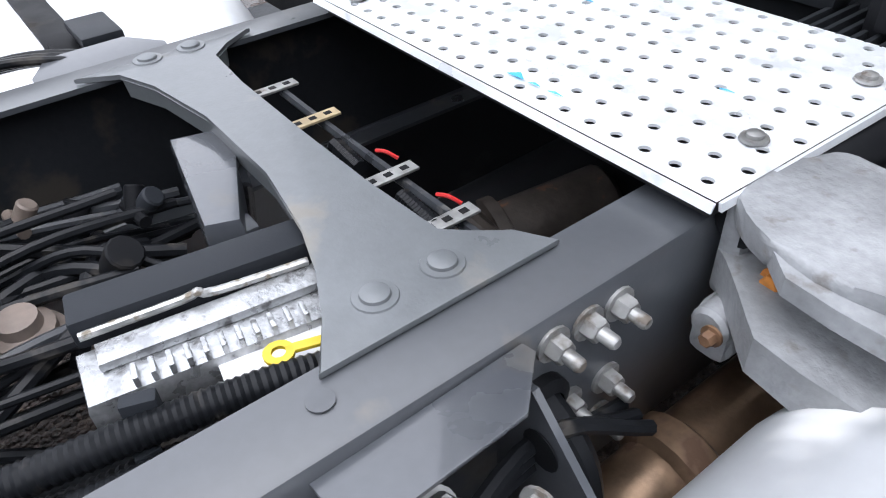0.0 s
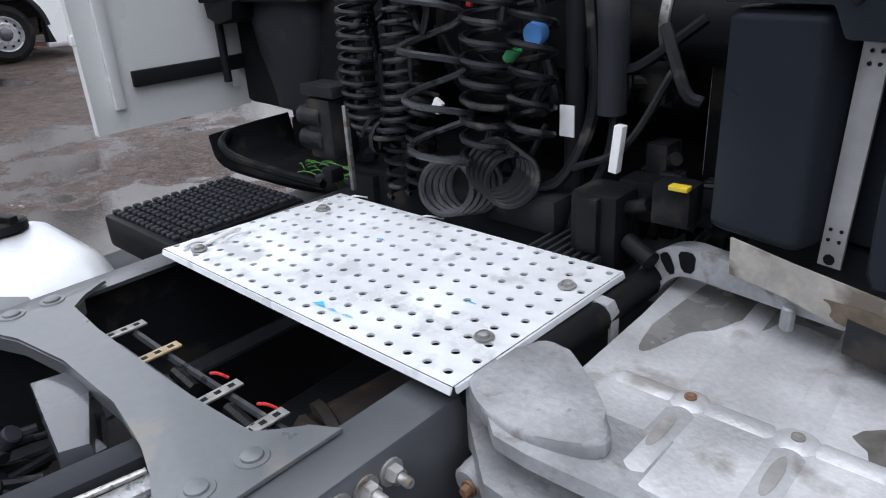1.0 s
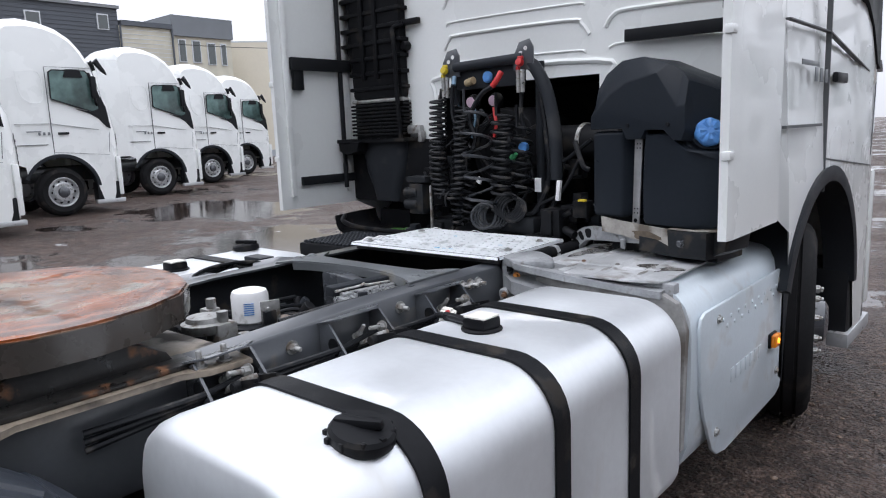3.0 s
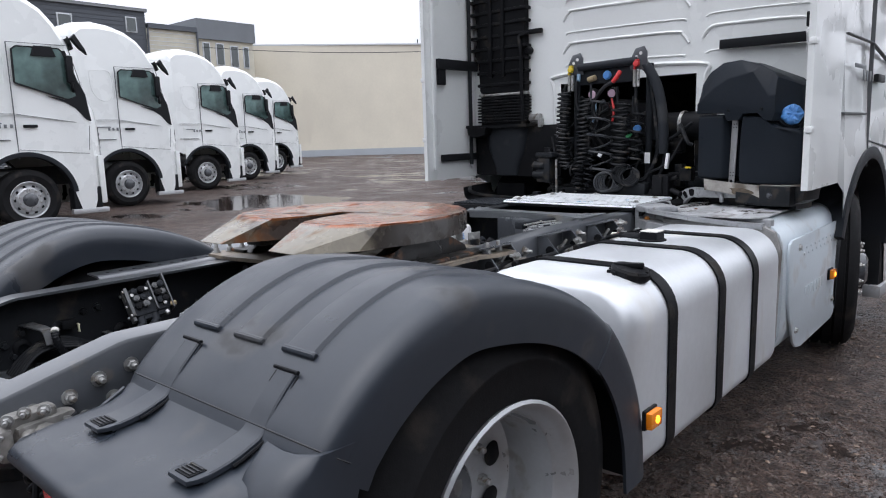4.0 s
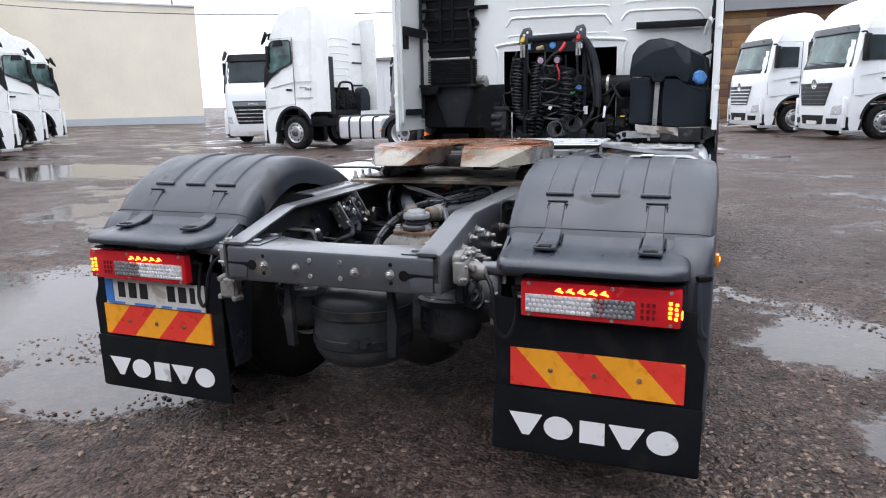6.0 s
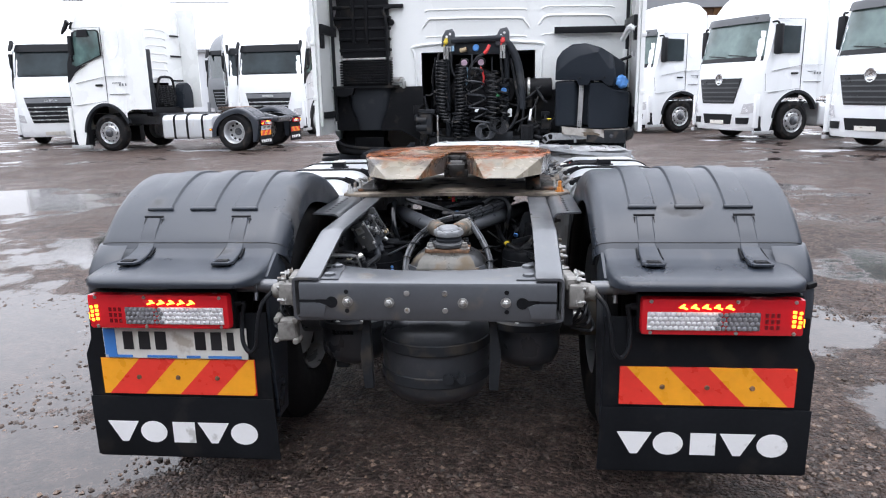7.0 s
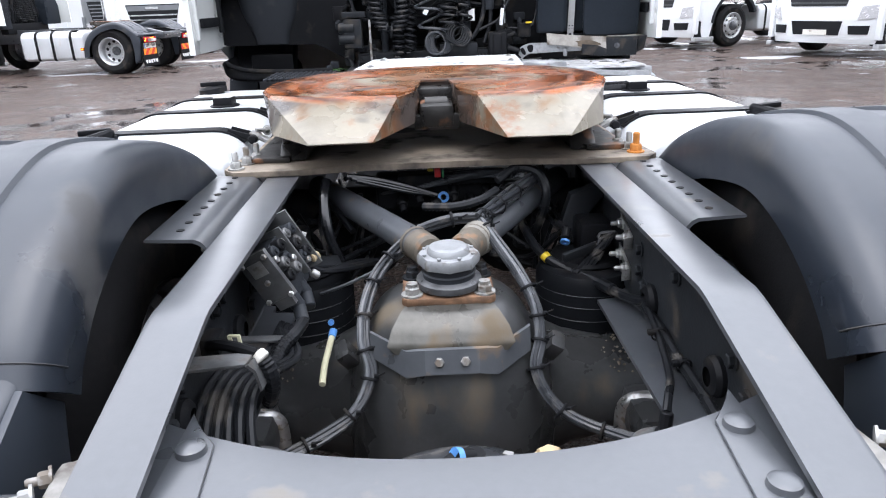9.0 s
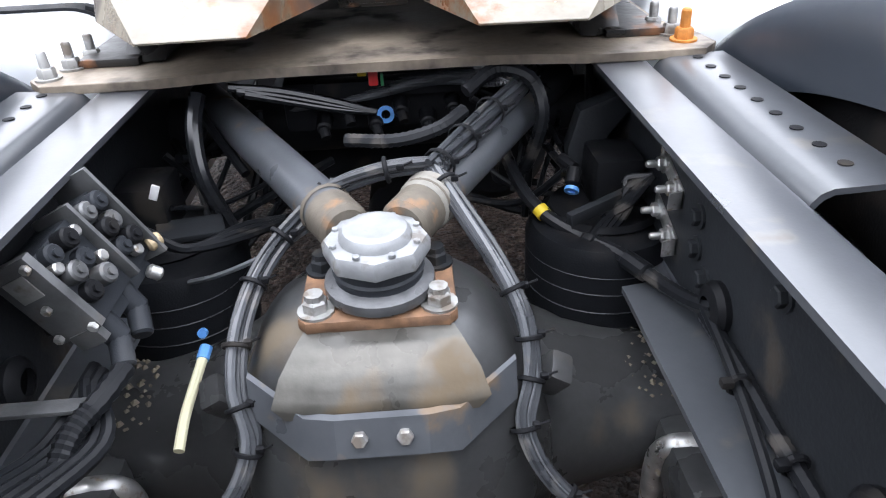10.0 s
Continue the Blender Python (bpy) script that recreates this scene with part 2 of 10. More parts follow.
M_GREY_CAP = surf("grey_rod_joint", (0.27, 0.28, 0.29), 0.45, 0.3, var=0.15, scale=30, bump=0.2, dirt=((0.14, 0.13, 0.12), 0.2, 30))
M_TANKBLACK = surf("black_plastic_tank", (0.016, 0.020, 0.026), 0.38, var=0.12, scale=3, bump=0.2, bscale=500, dist=0.001, spec=0.12)
M_BLUE = surf("blue_plastic_cap", (0.09, 0.27, 0.62), 0.45, var=0.15, scale=30, bump=0.1)
M_RED = surf("red_plastic", (0.55, 0.03, 0.03), 0.4, var=0.15, bump=0.03)
M_YELLOW = surf("yellow_plastic", (0.62, 0.46, 0.025), 0.45, var=0.12, bump=0.03)
M_GREENCAP = surf("green_plastic", (0.05, 0.32, 0.12), 0.45, var=0.12, bump=0.03)
M_LILAC = surf("lilac_socket_lid", (0.50, 0.36, 0.44), 0.5, var=0.1, bump=0.03)
M_TAN = surf("tan_fitting", (0.42, 0.33, 0.20), 0.55, 0.2, var=0.25, scale=40, bump=0.1)
M_FLAP = surf("mud_flap_rubber", (0.009, 0.010, 0.012), 0.55, var=0.2, scale=4, bump=0.2, bscale=350, dirt=((0.018, 0.017, 0.017), 0.12, 6.0), spec=0.1)
M_LETTER = surf("white_print", (0.78, 0.78, 0.78), 0.5, var=0.04, bump=0.0, dirt=((0.5, 0.49, 0.47), 0.05, 14))
M_SIGNRED = surf("red_reflective", (0.78, 0.045, 0.03), 0.35, var=0.05, scale=20, bump=0.1, bscale=700)
M_SIGNYEL = surf("amber_reflective", (0.90, 0.37, 0.02), 0.35, var=0.05, scale=20, bump=0.1, bscale=700)
M_PLATEWHITE = surf("number_plate_white", (0.72, 0.70, 0.64), 0.45, var=0.05, scale=8, bump=0.0, dirt=((0.45, 0.40, 0.33), 0.10, 12))
M_PLATEBLUE = surf("number_plate_blue", (0.05, 0.20, 0.55), 0.4, var=0.05, bump=0.0)
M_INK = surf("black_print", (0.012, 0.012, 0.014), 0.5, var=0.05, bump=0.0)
M_LENSRED = surf("red_lamp_lens", (0.62, 0.012, 0.02), 0.16, var=0.08, scale=12, bump=0.15, bscale=250, coat=0.5)
M_LENSCLEAR = surf("clear_lamp_lens", (0.70, 0.70, 0.72), 0.2, 0.35, var=0.12, scale=30, bump=0.1)
M_LENSSMOKE = surf("smoked_reflector", (0.20, 0.20, 0.21), 0.25, 0.5, var=0.2, scale=30, bump=0.1)
M_LENSDOME = surf("lens_dome", (0.84, 0.84, 0.85), 0.14, 0.35, var=0.1, scale=30, bump=0.0, coat=0.6)
M_LENSCELL = surf("smoked_lens_cell", (0.34, 0.34, 0.36), 0.15, 0.5, var=0.15, scale=30, bump=0.0, coat=0.5)
M_LENSDEEP = surf("deep_red_lens", (0.16, 0.004, 0.008), 0.2, var=0.1, bump=0.0)
M_LENSAMBER = surf("amber_lens", (0.85, 0.25, 0.01), 0.2, var=0.08, bump=0.1, coat=0.4)
M_GLOWRED = glowing("lit_red_diode", (1.0, 0.30, 0.03), 9.0)
M_GLOWAMBER = glowing("lit_amber_diode", (1.0, 0.36, 0.02), 6.0)
M_GLASS = surf("tinted_cab_glass", (0.020, 0.034, 0.034), 0.05, var=0.1, bump=0.0, rvar=0.02, coat=1.0, spec=0.8)
M_BLACKTRIM = surf("black_cab_trim", (0.014, 0.015, 0.017), 0.45, var=0.12, bump=0.03, spec=0.15)
M_GREYTRIM = surf("grey_cab_trim", (0.16, 0.17, 0.18), 0.45, var=0.08, bump=0.03)
M_CHROME = surf("chrome_trim", (0.62, 0.63, 0.64), 0.2, 0.95, var=0.05, bump=0.0)
M_GRILLE = surf("dark_grille", (0.025, 0.027, 0.03), 0.4, 0.3, var=0.1, bump=0.0)
M_SEAM = surf("panel_gap", (0.10, 0.105, 0.11), 0.6, var=0.05, bump=0.0)
M_SADDLE = surf("light_grey_chassis_paint", (0.135, 0.145, 0.152), 0.38, var=0.14, scale=6.0, bump=0.12, bscale=220, coat=0.3, dirt=((0.20, 0.19, 0.17), 0.03, 8.0))
# base colour carries the pale reflection of the sky
M_GLASS_GREEN = surf("green_windscreen", (0.11, 0.16, 0.152), 0.06, var=0.45, scale=1.1, fine=3, bump=0.0, rvar=0.02, spec=0.5)
M_GLASS_DARK = surf("dark_windscreen", (0.022, 0.032, 0.036), 0.10, var=0.4, scale=1.1, fine=3, bump=0.0, rvar=0.03, spec=0.22)
# broad tone patches stand in for light seen through the far window
M_GLASS_ROW = surf("door_glass", (0.085, 0.14, 0.132), 0.06, var=0.85, scale=1.6, fine=3, bump=0.0, rvar=0.02, spec=0.4)
M_SLAT = surf("dull_grille_slat", (0.085, 0.09, 0.095), 0.4, 0.3, var=0.1, bump=0.0)

# ---- ground ----
SNOW = ((6.2, 17.4, 1.2, 0.5), (7.0, 14.0, 0.8, 0.35), (8.6, 14.4, 0.7, 0.4), (-5.6, 19.0, 1.2, 0.6), (-8.4, 27.9, 2.0, 0.8), (-7.9, 16.3, 0.6, 0.4), (1.4, 17.2, 1.2, 0.5), (0.3, 33.0, 3.0, 1.0), (3.2, 31.7, 2.5, 1.0))
POOLS = ((-1.75, 0.2, 0.5, 0.3), (-3.15, 1.35, 0.9, 1.0), (-3.6, 4.0, 0.8, 1.1), (1.8, 2.0, 0.55, 0.4), (2.1, 0.9, 0.4, 0.3), (-11.6, 9.0, 2.2, 1.4), (3.4, 3.6, 0.9, 0.7), (-6.6, 7.2, 1.6, 1.2))


def ground_material():
    m = bpy.data.materials.new("wet_gravel_yard")
    m.use_nodes = True
    n, ln = m.node_tree.nodes, m.node_tree.links.new
    b = n["Principled BSDF"]
    tc = n.new("ShaderNodeTexCoord").outputs["Object"]

    def noise_at(s, detail=6.0, rough=0.55):
        t = n.new("ShaderNodeTexNoise")
        t.inputs["Scale"].default_value, t.inputs["Detail"].default_value, t.inputs["Roughness"].default_value = s, detail, rough
        ln(tc, t.inputs["Vector"])
        return t.outputs["Fac"]

    def ranged(x, a, c, lo, hi, smooth=False):
        r = n.new("ShaderNodeMapRange")
        if smooth:
            r.interpolation_type = "SMOOTHSTEP"
        for k, v in zip(range(1, 5), (a, c, lo, hi)):
            r.inputs[k].default_value = v
        ln(x, r.inputs[0])
        return r.outputs[0]

    def mix(f, a, c, kind="MIX"):
        x = n.new("ShaderNodeMix")
        x.data_type, x.blend_type = "RGBA", kind
        for sock, val in ((x.inputs[0], f), (x.inputs[6], a), (x.inputs[7], c)):
            if hasattr(val, "links"):
                ln(val, sock)
            else:
                sock.default_value = val
        return x.outputs[2]

    def maths(op, a, c):
        x = n.new("ShaderNodeMath")
        x.operation = op
        for sock, val in zip(x.inputs, (a, c)):
            if hasattr(val, "links"):
                ln(val, sock)
            else:
                sock.default_value = val
        return x.outputs[0]

    def stones(scale, lo, hi):
        v = n.new("ShaderNodeTexVoronoi")
        v.inputs["Scale"].default_value = scale
        ln(tc, v.inputs["Vector"])
        tone = n.new("ShaderNodeSeparateColor")
        ln(v.outputs["Color"], tone.inputs[0])
        return mix(tone.outputs[0], lo, hi), tone.outputs[1], v.outputs["Distance"]

    broad, mid, fine = noise_at(0.35), noise_at(2.3, 9, 0.62), noise_at(26, 9, 0.72)
    clods = noise_at(9.0, 8, 0.75)
    small, small_pick, small_d = stones(60.0, (0.011, 0.0068, 0.0055, 1), (0.22, 0.155, 0.125, 1))
    large, large_pick, large_d = stones(21.0, (0.030, 0.021, 0.017, 1), (0.30, 0.242, 0.20, 1))
    earth = mix(ranged(broad, 0.35, 0.65, 0, 1), (0.060, 0.036, 0.028, 1), (0.155, 0.102, 0.084, 1))
    colour = mix(ranged(fine, 0.40, 0.56, 0.1, 0.9), earth, small)
    rock = maths("MULTIPLY", ranged(large_pick, 0.60, 0.64, 0, 1), ranged(large_d, 0.30, 0.38, 1, 0))
    colour = mix(maths("MULTIPLY", rock, 0.8), colour, large)
    colour = mix(ranged(clods, 0.46, 0.60, 0, 0.8), colour, (0.016, 0.0105, 0.0085, 1))
    colour = mix(ranged(mid, 0.45, 0.75, 0, 0.6), colour, (0.022, 0.015, 0.0125, 1))
    pool = maths("ADD", noise_at(0.38, 4, 0.5), maths("MULTIPLY", noise_at(1.7, 7, 0.6), 0.75))
    # larger pools where the yard is hollow
    def patches(places, top):
        best = None
        for x, y, rx, ry in places:
            off = n.new("ShaderNodeVectorMath")
            off.operation = "SUBTRACT"
            off.inputs[1].default_value = (x, y, 0)
            ln(tc, off.inputs[0])
            size = n.new("ShaderNodeVectorMath")
            size.operation = "MULTIPLY"
            size.inputs[1].default_value = (1 / rx, 1 / ry, 0)
            ln(off.outputs[0], size.inputs[0])
            far = n.new("ShaderNodeVectorMath")
            far.operation = "LENGTH"
            ln(size.outputs[0], far.inputs[0])
            near = ranged(far.outputs["Value"], 0.2, 1.6, top, 0.0)
            best = near if best is None else maths("MAXIMUM", best, near)
        return best

    hollow = patches(POOLS, 0.30)
    drift = patches(SNOW, 0.22)
    wet = ranged(maths("ADD", maths("ADD", pool, hollow), maths("MULTIPLY", fine, 0.16)), 1.01, 1.09, 0, 1, True)
    snow = ranged(maths("ADD", maths("ADD", noise_at(0.9, 7, 0.65), drift), maths("MULTIPLY", fine, 0.14)), 0.745, 0.775, 0, 1)
    damp = ranged(noise_at(0.8, 6, 0.6), 0.35, 0.65, 0, 1)
    colour = mix(maths("MULTIPLY", wet, 0.7), colour, (0.018, 0.015, 0.014, 1))
    colour = mix(snow, colour, (0.60, 0.61, 0.63, 1))
    ln(colour, b.inputs["Base Color"])
    dry = ranged(maths("MULTIPLY", damp, fine), 0.1, 0.55, 0.58, 0.30)
    rough = maths("MULTIPLY", dry, ranged(wet, 0, 1, 1.0, 0.1))
    ln(maths("MAXIMUM", rough, ranged(snow, 0, 1, 0, 0.6)), b.inputs["Roughness"])
    ln(ranged(wet, 0, 1, 0.30, 0.5), b.inputs["Specular IOR Level"])
    bp = n.new("ShaderNodeBump")
    bp.inputs["Distance"].default_value = 0.03
    ln(ranged(wet, 0, 1, 1.0, 0.02), bp.inputs["Strength"])
    pebbles = maths("ADD", maths("MULTIPLY", small_d, -0.6), maths("MULTIPLY", rock, 0.5))
    ln(maths("ADD", maths("MULTIPLY", pebbles, 1.5), maths("ADD", maths("MULTIPLY", fine, 0.5), maths("ADD", maths("MULTIPLY", clods, -1.2), maths("MULTIPLY", mid, 1.5)))), bp.inputs["Height"])
    ln(bp.outputs[0], b.inputs["Normal"])
    return m


M_GROUND = ground_material()


def ground_z(x, y):
    """The yard: small unevenness, and a slight rise towards the slanting row."""
    away = min(1.0, max(0.0, (1.5 - 0.746 * x - 0.668 * y) / 6.0))
    rough = 0.0 if abs(x) > 55 or abs(y) > 55 else 0.012 * noise.noise((x * 0.31, y * 0.31, 2.0))
    near = min(1.0, max(0.0, (math.hypot(x, y) - 8.0) / 2.0))
    return rough + 0.09 * near * away * away * (3 - 2 * away)


bm = bmesh.new()
steps = sorted({-400, -200, -120, -80, -60, *range(-50, 52, 2), 60, 80, 120, 200, 400})
loft(bm, [[(x, y, ground_z(x, y)) for x in steps] for y in steps])
ground = part("ground", bm, M_GROUND, smooth=180)
tagged(ground, "wet brown gravel yard with puddles and old snow", "ground", kind="structure")


# the coupling plate: rust and grease worn in rings round the king pin
def fifth_material():
    m = surf("coupling_plate", (0.215, 0.19, 0.145), 0.24, 0.1, var=0.2, scale=9, bump=0.12, dirt=((0.16, 0.085, 0.035), 0.30, 7.0))
    n, ln = m.node_tree.nodes, m.node_tree.links.new
    b = n["Principled BSDF"]
    base = b.inputs["Base Color"].links[0].from_socket
    tc = n.new("ShaderNodeTexCoord")
    mp = n.new("ShaderNodeMapping")
    mp.inputs["Location"].default_value = (0, -1.40, 0)
    ln(tc.outputs["Object"], mp.inputs["Vector"])
    sep = n.new("ShaderNodeSeparateXYZ")
    ln(mp.outputs[0], sep.inputs[0])
    rad = n.new("ShaderNodeVectorMath")
    rad.operation = "LENGTH"
    flat = n.new("ShaderNodeCombineXYZ")
    ln(sep.outputs[0], flat.inputs[0])
    ln(sep.outputs[1], flat.inputs[1])
    ln(flat.outputs[0], rad.inputs[0])
    nz = n.new("ShaderNodeTexNoise")
    nz.inputs["Scale"].default_value, nz.inputs["Detail"].default_value = 5.0, 8.0
    ln(tc.outputs["Object"], nz.inputs["Vector"])
    ring = n.new("ShaderNodeTexNoise")
    ring.noise_dimensions = "1D"
    ring.inputs["Scale"].default_value, ring.inputs["Detail"].default_value = 15.0, 7.0
    wob = n.new("ShaderNodeMath")
    wob.operation = "MULTIPLY_ADD"
    wob.inputs[1].default_value = 0.16
    ln(nz.outputs["Fac"], wob.inputs[0])
    ln(rad.outputs["Value"], wob.inputs[2])
    ln(wob.outputs[0], ring.inputs["W"])
    add = n.new("ShaderNodeMath")
    ln(nz.outputs["Fac"], add.inputs[0])
    ln(ring.outputs["Fac"], add.inputs[1])
    # the ring that the trailer rubs is rustier than the middle
    rub = n.new("ShaderNodeMapRange")
    rub.inputs[1].default_value, rub.inputs[2].default_value = 0.26, 0.40
    rub.inputs[3].default_value, rub.inputs[4].default_value = -0.12, 0.10
    ln(wob.outputs[0], rub.inputs[0])
    worn = n.new("ShaderNodeMath")
    ln(add.outputs[0], worn.inputs[0])
    ln(rub.outputs[0], worn.inputs[1])
    mask = n.new("ShaderNodeMapRange")
    mask.inputs[1].default_value, mask.inputs[2].default_value = 0.86, 1.06
    ln(worn.outputs[0], mask.inputs[0])
    # the flat top alone is rubbed to rust
    geo = n.new("ShaderNodeSeparateXYZ")
    ln(tc.outputs["Object"], geo.inputs[0])
    top = n.new("ShaderNodeMapRange")
    top.inputs[1].default_value, top.inputs[2].default_value = 1.139, 1.146
    ln(geo.outputs[2], top.inputs[0])
    mul = n.new("ShaderNodeMath")
    mul.operation = "MULTIPLY"
    ln(mask.outputs[0], mul.inputs[0])
    ln(top.outputs[0], mul.inputs[1])
    rust = n.new("ShaderNodeMix")
    rust.data_type = "RGBA"
    rust.inputs[6].default_value, rust.inputs[7].default_value = (0.36, 0.095, 0.020, 1), (0.075, 0.030, 0.017, 1)
    tone = n.new("ShaderNodeMapRange")
    tone.inputs[1].default_value, tone.inputs[2].default_value = 0.36, 0.66
    ln(ring.outputs["Fac"], tone.inputs[0])
    ln(tone.outputs[0], rust.inputs[0])
    mx = n.new("ShaderNodeMix")
    mx.data_type = "RGBA"
    ln(mul.outputs[0], mx.inputs[0])
    ln(base, mx.inputs[6])
    ln(rust.outputs[2], mx.inputs[7])
    # rust that runs over the inner facets of the ramps
    side = n.new("ShaderNodeMath")
    side.operation = "ABSOLUTE"
    ln(sep.outputs[0], side.inputs[0])
    inner = n.new("ShaderNodeMapRange")
    inner.inputs[1].default_value, inner.inputs[2].default_value = 0.06, 0.24
    inner.inputs[3].default_value, inner.inputs[4].default_value = 0.30, 0.0
    ln(side.outputs[0], inner.inputs[0])
    streak = n.new("ShaderNodeTexNoise")
    streak.inputs["Scale"].default_value, streak.inputs["Detail"].default_value = 14.0, 9.0
    streak.inputs["Roughness"].default_value = 0.7
    ln(tc.outputs["Object"], streak.inputs["Vector"])
    more = n.new("ShaderNodeMath")
    ln(streak.outputs["Fac"], more.inputs[0])
    ln(inner.outputs[0], more.inputs[1])
    run = n.new("ShaderNodeMapRange")
    run.inputs[1].default_value, run.inputs[2].default_value, run.inputs[4].default_value = 0.62, 0.76, 0.85
    ln(more.outputs[0], run.inputs[0])
    rx = n.new("ShaderNodeMix")
    rx.data_type = "RGBA"
    rx.inputs[7].default_value = (0.17, 0.062, 0.018, 1)
    ln(run.outputs[0], rx.inputs[0])
    ln(mx.outputs[2], rx.inputs[6])
    # black grease in blots and on the rim, with the rim's shade put into the colour
    fore = n.new("ShaderNodeMapRange")
    fore.inputs[1].default_value, fore.inputs[2].default_value = -0.36, -0.24
    ln(sep.outputs[1], fore.inputs[0])
    blot = n.new("ShaderNodeTexNoise")
    blot.inputs["Scale"].default_value, blot.inputs["Detail"].default_value = 7.0, 9.0
    blot.inputs["Distortion"].default_value = 0.6
    ln(tc.outputs["Object"], blot.inputs["Vector"])
    reach = n.new("ShaderNodeMath")
    reach.operation = "MULTIPLY_ADD"
    reach.inputs[1].default_value = 0.30
    ln(fore.outputs[0], reach.inputs[0])
    ln(blot.outputs["Fac"], reach.inputs[2])
    less = n.new("ShaderNodeMath")
    less.operation = "MULTIPLY_ADD"
    less.inputs[1].default_value = -0.29
    ln(top.outputs[0], less.inputs[0])
    ln(reach.outputs[0], less.inputs[2])
    grease_shade = n.new("ShaderNodeMapRange")
    grease_shade.inputs[1].default_value, grease_shade.inputs[2].default_value, grease_shade.inputs[4].default_value = 0.53, 0.68, 0.9
    ln(less.outputs[0], grease_shade.inputs[0])
    gx = n.new("ShaderNodeMix")
    gx.data_type = "RGBA"
    gx.inputs[7].default_value = (0.040, 0.034, 0.031, 1)
    ln(grease_shade.outputs[0], gx.inputs[0])
    ln(rx.outputs[2], gx.inputs[6])
    ln(gx.outputs[2], b.inputs["Base Color"])
    return m


M_FIFTH = fifth_material()
M_GREASE = surf("greasy_black_steel", (0.018, 0.017, 0.016), 0.35, 0.2, var=0.4, scale=15, bump=0.4, bscale=60, dirt=((0.16, 0.07, 0.03), 0.18, 12))
M_MOUNT = surf("worn_mounting_plate", (0.27, 0.225, 0.175), 0.45, 0.2, var=0.3, scale=7, bump=0.3, bscale=90, dirt=((0.045, 0.036, 0.03), 0.38, 6))


# ---- the tractor unit: y ahead, x to its right, rear axle at y 0.80, front axle at y 4.60 ----
REAR_Y, FRONT_Y, HUB_Z = 0.80, 4.60, 0.51
RAIL_TOP = 0.968


def wheel(root, x, y, s, deep):
    """A wheel whose outer side faces s along x; deep: the dished rim of a twin rear wheel."""
    hub = tagged(new("wheel"), "")
    hub.parent, hub.matrix_basis = root, Matrix.Identity(4)
    c, out = V(x, y, HUB_Z), V(s, 0, 0)
    bm = bmesh.new()
    half = 0.145
    prof = [(0.288, -half + 0.02), (0.315, -half - 0.004), (0.40, -half - 0.008), (0.455, -half + 0.002), (0.487, -half + 0.025)]
    for g in (-0.085, -0.03, 0.03, 0.085):
        prof += [(0.503, g - 0.008), (0.489, g - 0.006), (0.489, g + 0.006), (0.503, g + 0.008)]
    prof += [(0.487, half - 0.025), (0.455, half - 0.002), (0.418, half + 0.006), (0.412, half + 0.010), (0.404, half + 0.010), (0.398, half + 0.006), (0.345, half + 0.007), (0.338, half + 0.004), (0.315, half + 0.004), (0.288, half - 0.02)]
    lathe(bm, prof, c, out, 48)
    part("tyre", bm, M_RUBBER, hub, smooth=50)
    bm = bmesh.new()
    if deep:
        lathe(bm, [(0.285, -half + 0.01), (0.300, half - 0.01), (0.306, half + 0.004), (0.298, half + 0.010), (0.288, half + 0.004), (0.274, half - 0.02), (0.268, half - 0.045), (0.262, half - 0.05), (0.258, half - 0.10), (0.257, half - 0.165), (0.262, half - 0.178), (0.262, half - 0.196), (0.254, half - 0.203), (0.246, half - 0.213), (0.20, half - 0.223), (0.165, half - 0.225), (0.12, half - 0.225), (0, half - 0.225)], c, out, 48)
        base = half - 0.225
    else:
        lathe(bm, [(0.285, -half + 0.01), (0.300, half - 0.01), (0.306, half + 0.004), (0.298, half + 0.010), (0.285, half + 0.002), (0.268, half - 0.03), (0.258, half - 0.06), (0.24, half - 0.055), (0.205, half - 0.005), (0.185, half + 0.012), (0.12, half + 0.012), (0, half + 0.012)], c, out, 48)
        base = half + 0.012
    rim = part("rim", bm, M_RIM, hub, smooth=40)
    holes, nuts = None, None
    for k in range(10):
        a = 2 * math.pi * (k + (0.33 if deep else 0)) / 10
        r = 0.215 if deep else 0.222
        h = base - (0.0 if deep else 0.045)
        p = c + out * (h + (0.007 if deep else 0.018)) + V(0, r * math.cos(a), r * math.sin(a))
        if not holes:
            bm = bmesh.new()
            lathe(bm, [(0, 0), (0.036, 0), (0.037, 0.002), (0.033, 0.004), (0, 0.004)] if deep else [(0, 0), (0.026, 0), (0.026, 0.003), (0, 0.003)], (0, 0, 0), out, 16)
            holes = part("hand_hole", bm, M_PLASTIC_BK, hub)
            holes.location = p
        else:
            again(holes, Matrix.Translation(p))
        a += math.pi / 10
        p = c + out * base + V(0, 0.165 * math.cos(a), 0.165 * math.sin(a))
        if not nuts:
            bm = bmesh.new()
            bolt(bm, (0, 0, 0), out, 0.016, 0.022, False, 0.012)
            nuts = part("wheel_nut", bm, M_STEEL, hub)
            nuts.location = p
        else:
            again(nuts, Matrix.Translation(p))
    bm = bmesh.new()
    lathe(bm, [(0.100, 0), (0.098, 0.022), (0.085, 0.034), (0.07, 0.036), (0, 0.036)] if deep else [(0.118, 0), (0.105, 0.045), (0.075, 0.062), (0, 0.066)], c + out * base, out, 24)
    part("hub_cap", bm, M_CHASSIS, hub)
    return hub


